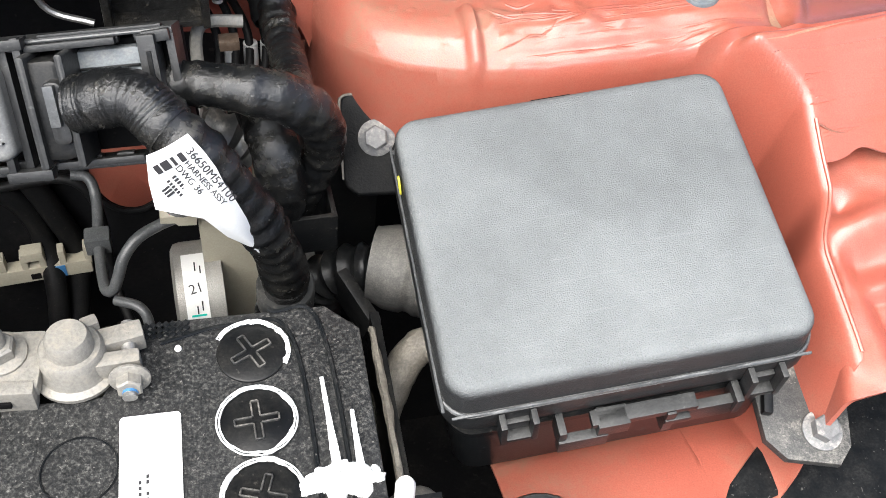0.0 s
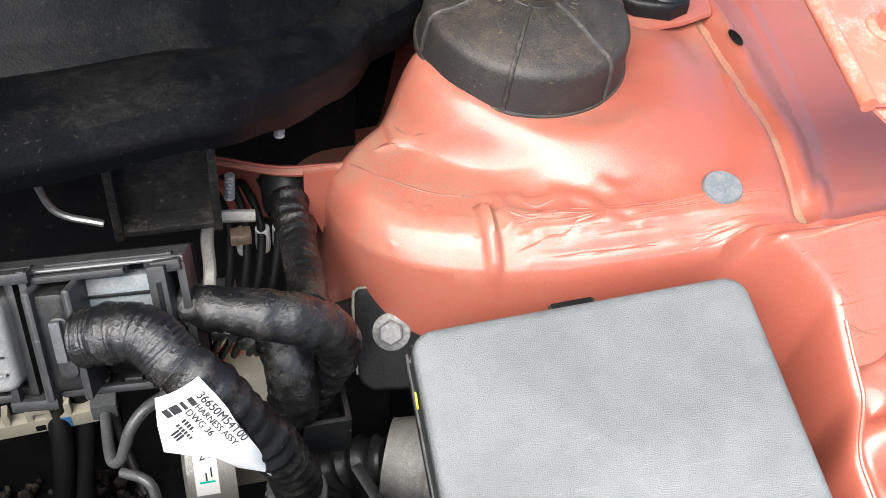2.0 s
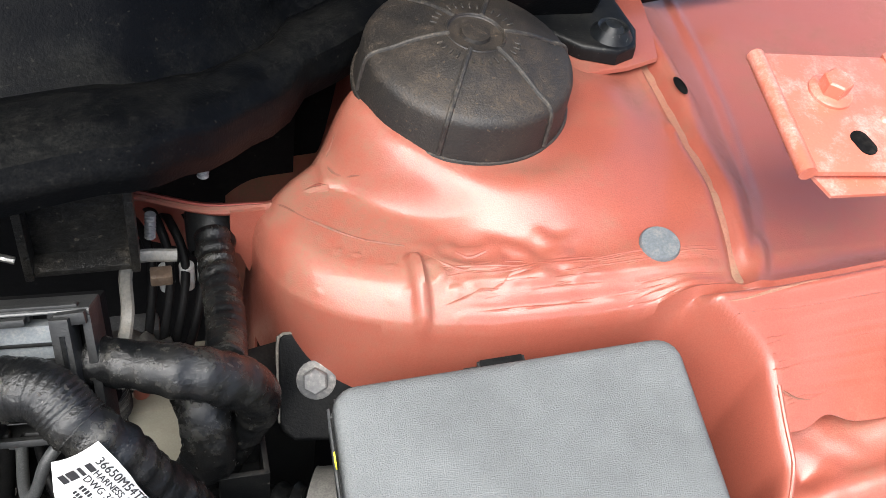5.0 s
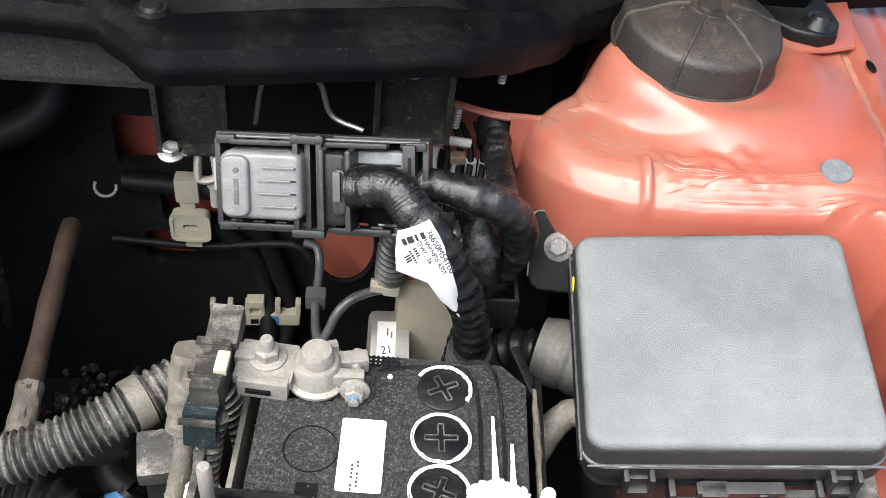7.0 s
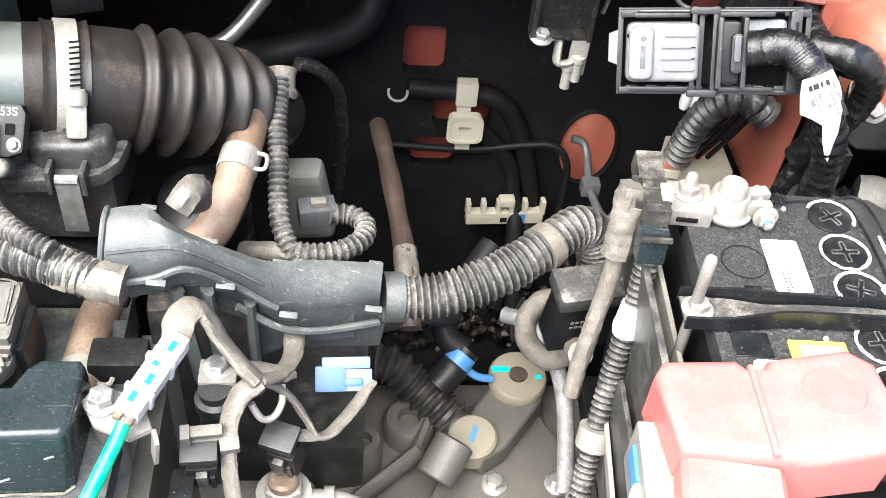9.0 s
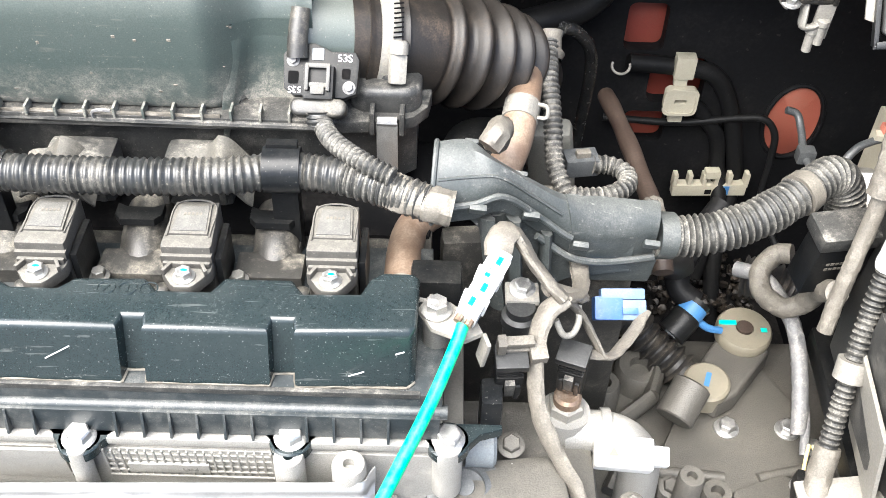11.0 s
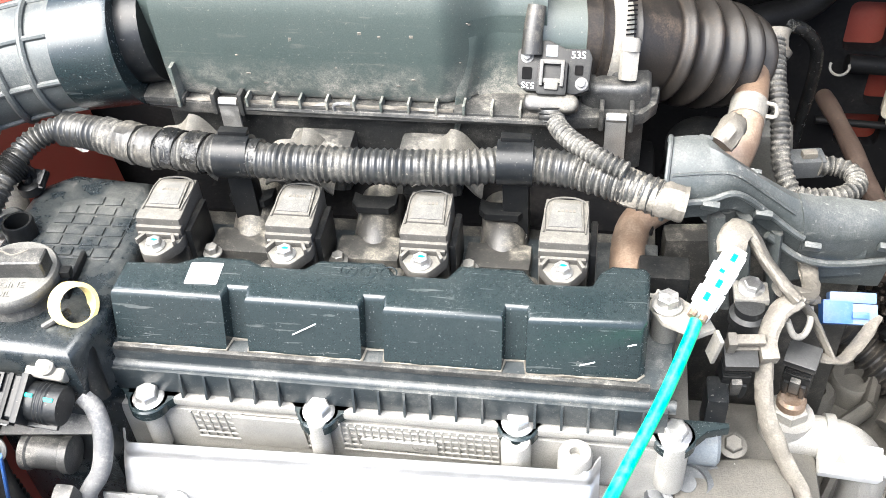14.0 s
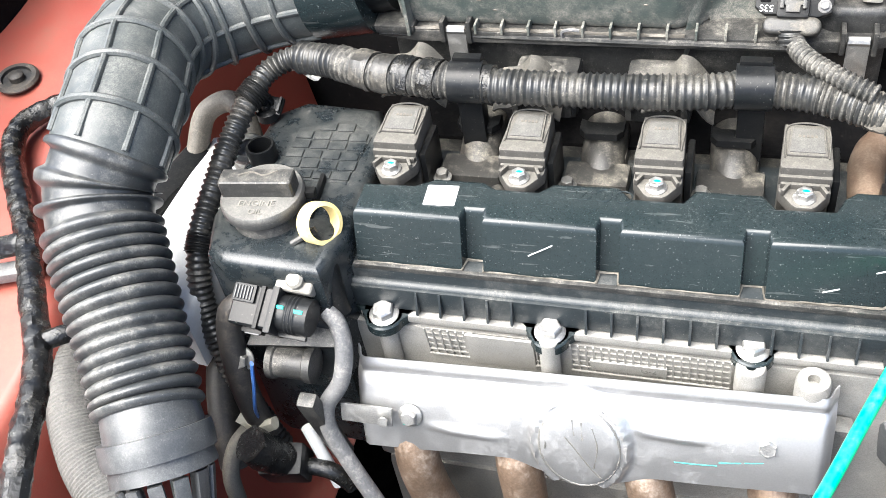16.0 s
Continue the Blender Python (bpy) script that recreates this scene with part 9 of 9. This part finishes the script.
BEL = [(-0.2795, -0.0420, 0.946), (-0.2820, -0.0555, 0.9375), (-0.2850, -0.0665, 0.928), (-0.2835, -0.0765, 0.9185), (-0.278, -0.0895, 0.908), (-0.268, -0.1065, 0.894), (-0.257, -0.124, 0.880), (-0.2465, -0.142, 0.8655), (-0.236, -0.160, 0.851), (-0.232, -0.168, 0.8455)]


def bell(s, t):
    # three loose rings, then fourteen close folds that taper towards the cuff
    base = 0.0322 - 0.0038 * smooth(0.05, 0.165, s)
    if s > 0.0570:
        q = math.cos(math.pi * (s - 0.0612) / 0.00775)
        return base - 0.0006 + 0.0052 * (max(0.0, q) if s > 0.1655 else abs(q)) ** 0.6
    return base + 0.0052 * max(math.exp(-((s - c) / 0.0030) ** 4) for c in (0.0155, 0.0312, 0.0450))


part("bellows", tube(BEL, bell, 48, 0.0006), BELLOWS, inlet, "black rubber bellows", sharp=75)
part("cuff", tube([(-0.234, -0.164, 0.8485), (-0.2275, -0.175, 0.840), (-0.2195, -0.191, 0.8215)], lambda s, t: 0.0282 + 0.0036 * s / t, 40, 0.002), CONN_GREY, inlet, "dusty grey cuff")
part("band", tube([(-0.2270, -0.1760, 0.8392), (-0.2220, -0.1858, 0.8285)], lambda s, t: 0.0332 + 0.0005 * math.sin(math.pi * s / t), 40, 0.001), CONN_GREY, inlet, "raised band round the cuff")
for k in range(12):
    a = radians(30 * k)
    ax = Vector((0.33, -0.62, -0.71)).normalized()
    e1 = ax.cross(Vector((0, 0, 1))).normalized()
    e2 = e1.cross(ax)
    c = Vector((-0.2145, -0.201, 0.811)) + (e1 * math.cos(a) + e2 * math.sin(a)) * 0.0275
    m_ = Matrix((e1 * -math.sin(a) + e2 * math.cos(a), e1 * math.cos(a) + e2 * math.sin(a), ax)).transposed().to_4x4()
    m_.translation = c
    part("claw", box(0.009, 0.0035, 0.030, m_ @ at(0, 0, -0.013, 12, 0, 0), 0.0015), CONN_GREY, inlet)

# ---- left wing, loom and hoses ----
wing_l = sheet(lambda x, y: (x, y, 0.852 + 0.10 * (-0.42 - x) + 0.05 * (y - 0.1) - 0.34 * smooth(-0.34, -0.27, x) * smooth(0.10, 0.0, y) - 0.34 * smooth(-0.40, -0.34, x) * smooth(0.0, 0.1, y) + 0.0025 * math.sin(60 * (x + 0.5 * y))), steps(-0.60, -0.25, 70), steps(-0.30, 0.36, 50))
single("inner_wing", thicken(wing_l, -0.0015), RED_SHADED, "red painted inner wing on the timing side", "inner wing", kind="structure", sharp=60)
grom = thing("wing_grommet", "round black rubber grommet in the red wing", "grommet", at(-0.487, 0.110, 0.8635, 5, 6, 0))
part("rim", lathe([(0.0175, 0), (0.018, 0.002), (0.016, 0.004), (0.0125, 0.004), (0.012, 0.0015), (0, 0.0015)], 30), RUBBER, grom)
part("button", lathe([(0.0065, 0.0015), (0.0062, 0.006), (0.005, 0.007), (0, 0.0072)], 20), RUBBER, grom)
ll = thing("wing_loom", "black taped loom along the red wing", "wiring loom")
part("trunk", tube([(-0.390, 0.10, 0.868), (-0.425, 0.077, 0.868), (-0.443, 0.048, 0.868), (-0.432, 0.016, 0.866), (-0.405, -0.020, 0.864), (-0.374, -0.060, 0.862), (-0.341, -0.107, 0.862), (-0.308, -0.157, 0.86), (-0.285, -0.212, 0.86), (-0.27, -0.26, 0.85)], 0.0085, 18, 0.0014, rough=0.14, lap=0.010), TAPE, ll, sharp=32)
part("branch", tube([(-0.372, -0.062, 0.862), (-0.39, -0.07, 0.862), (-0.41, -0.082, 0.862)], 0.0075, 12, 0.003, rough=0.2), TAPE, ll)
part("branch", tube([(-0.318, -0.142, 0.861), (-0.302, -0.130, 0.86), (-0.288, -0.11, 0.845)], 0.006, 12, 0.003, rough=0.15), TAPE, ll)
single("braided_hose", tube([(-0.385, -0.01, 0.79), (-0.374, -0.045, 0.812), (-0.358, -0.073, 0.812), (-0.337, -0.107, 0.808), (-0.315, -0.145, 0.800), (-0.293, -0.174, 0.790), (-0.269, -0.196, 0.780), (-0.25, -0.225, 0.765)], lambda s, t: 0.0195 + 0.0003 * math.sin(s * 2 * math.pi / 0.0025), 28, 0.0007), BRAID, "grey braided hose beside the bellows", "hose")
single("grey_strip", box(0.08, 0.014, 0.008, at(-0.40, -0.085, 0.845, 0, 0, 20), 0.003), WIRE_GREY, "grey body strip across the red wing", "body strip", kind="structure")
mount = thing("engine_mount", "pale alloy engine mount with a black rubber pad", "engine mount")
part("bracket", prism([(-0.288, -0.095), (-0.240, -0.100), (-0.228, 0.045), (-0.255, 0.084), (-0.300, 0.076), (-0.302, -0.01)], 0.80, 0.848, 0.008, 3), WHITE, mount)
part("pad", box(0.024, 0.085, 0.05, at(-0.318, 0.022, 0.80, 0, 10, -12), 0.006, 3), BLACK, mount)
part("shell", box(0.016, 0.08, 0.045, at(-0.337, 0.020, 0.80, 0, 10, -12), 0.004, 3), GREY_MOULD, mount)
part("ring", lathe([(0.007, 0), (0.0125, 0), (0.0125, 0.008), (0.011, 0.0095), (0.007, 0.0095)], 22, at(-0.240, 0.030, 0.872, 20, 0, 0)), STEEL, mount)
part("boss", lathe([(0.013, 0), (0.012, 0.03), (0, 0.03)], 20, at(-0.242, 0.030, 0.842)), ALLOY_PALE, mount)
single("return_hose", tube([(-0.305, 0.058, 0.845), (-0.298, 0.075, 0.868), (-0.278, 0.082, 0.876), (-0.262, 0.070, 0.868), (-0.252, 0.05, 0.845), (-0.25, 0.03, 0.82)], 0.0082, 16, 0.003), WRAP, "dusty grey hose bending over the mount", "hose")
single("foil_scrap", sheet(lambda u, v: (-0.205 + 0.012 * u, 0.088 + 0.008 * v + 0.004 * u, 0.905 + 0.006 * math.sin(3 * u + 2 * v)), steps(-1, 1, 8), steps(-1, 1, 6)), WHITE, "crumpled white plastic scrap under the duct", "scrap")
red_low = thing("radiator_panel", "red front panel below the hose", "front panel", kind="structure")
part("rail", box(0.40, 0.05, 0.03, at(-0.34, -0.325, 0.83, 10, 0, 8), 0.01, 3), RED, red_low)
part("inner", box(0.30, 0.03, 0.30, at(-0.28, -0.27, 0.45), 0.01, 3), DARK, red_low)

# ---- small things between bellows and engine ----
pump = thing("sensor_housing", "dusty alloy sensor housing below the plug", "housing")
part("barrel", lathe([(0.0115, 0), (0.0115, 0.004), (0.010, 0.005), (0.010, 0.024), (0.0115, 0.025), (0.0115, 0.030), (0, 0.032)], 24, at(-0.186, -0.104, 0.822, 8, 90, 8)), DIRTY, pump)
part("plate", prism([(-0.03, -0.012), (0.03, -0.010), (0.026, 0.012), (-0.024, 0.012)], 0, 0.004, 0.001, m=at(-0.170, -0.090, 0.838, 30, 0, 4)), DIRTY, pump)
part("bolt", hexhead(0.0055, 0.007, at(-0.203, -0.108, 0.826, 60, 0, 0)), ALLOY, pump)
part("leg", box(0.012, 0.010, 0.09, at(-0.155, -0.108, 0.73, 12, 0, 0), 0.003), DIRTY, pump)
single("cable_tie", tube([(-0.186, -0.1225, 0.842), (-0.190, -0.125, 0.82), (-0.197, -0.124, 0.795), (-0.202, -0.118, 0.775)], 0.0024, 8, 0.003, flat=0.5), BLUE, "blue cable tie round a cable", "cable tie")
single("tie_end", tube([(-0.215, -0.120, 0.778), (-0.203, -0.122, 0.772), (-0.190, -0.120, 0.776)], 0.0045, 8, 0.002, rough=0.3), CREAM, "cream cable tie round a loom", "cable tie")
for pts, r, lab in (([(-0.190, -0.094, 0.866), (-0.204, -0.098, 0.860), (-0.208, -0.104, 0.842), (-0.207, -0.112, 0.815), (-0.205, -0.116, 0.785), (-0.200, -0.118, 0.76)], 0.0085, "dull black sleeve down from the sensor plug"),
                    ([(-0.146, -0.088, 0.858), (-0.139, -0.092, 0.852), (-0.135, -0.100, 0.838), (-0.138, -0.110, 0.818), (-0.149, -0.117, 0.800), (-0.150, -0.122, 0.782), (-0.140, -0.128, 0.755), (-0.125, -0.135, 0.72)], 0.0056, "grey sleeve looping down beside the heat shield")):
    single("sensor_sleeve", tube(pts, r, 14, 0.003), RUBBER if r > 0.007 else WIRE_GREY, lab, "cable")
for k, c in enumerate((YELLOW, BLUE, RED_CLEAN)):
    single("thin_wire", tube([(-0.188, -0.092 - 0.001 * k, 0.864 + 0.002 * k), (-0.196, -0.095, 0.867 + 0.002 * k), (-0.203, -0.099, 0.860 + 0.001 * k)], 0.0009, 6, 0.002), c, "thin coloured wire into the sensor plug", "wire", group="plug wires")
for pts, r, mt_ in (([(-0.236, -0.06, 0.80), (-0.240, -0.085, 0.785), (-0.236, -0.11, 0.76), (-0.228, -0.13, 0.73)], 0.011, RUBBER), ([(-0.208, -0.118, 0.768), (-0.222, -0.128, 0.752), (-0.226, -0.14, 0.735), (-0.226, -0.145, 0.71)], 0.006, WRAP), ([(-0.175, -0.11, 0.76), (-0.168, -0.115, 0.74), (-0.16, -0.12, 0.71)], 0.0045, WHITE)):
    single("lower_hose", tube(pts, r, 12, 0.004), mt_, "hose running down beside the timing cover", "hose", group="lower hoses")
lowc = thing("crank_plug", "black plug wrapped in tape low on the engine", "connector", at(-0.190, -0.122, 0.725, 20, 0, 10))
part("body", box(0.030, 0.022, 0.030, None, 0.004), BLACK, lowc)
part("sleeve", tube([(0, 0, 0.028), (-0.004, 0, 0.045), (-0.010, 0.002, 0.06)], 0.012, 14, 0.003, rough=0.15), TAPE, lowc)
part("tail", tube([(0.010, 0.0, 0.010), (0.03, -0.004, 0.008), (0.04, -0.01, -0.01)], 0.006, 10, 0.003), TAPE, lowc)
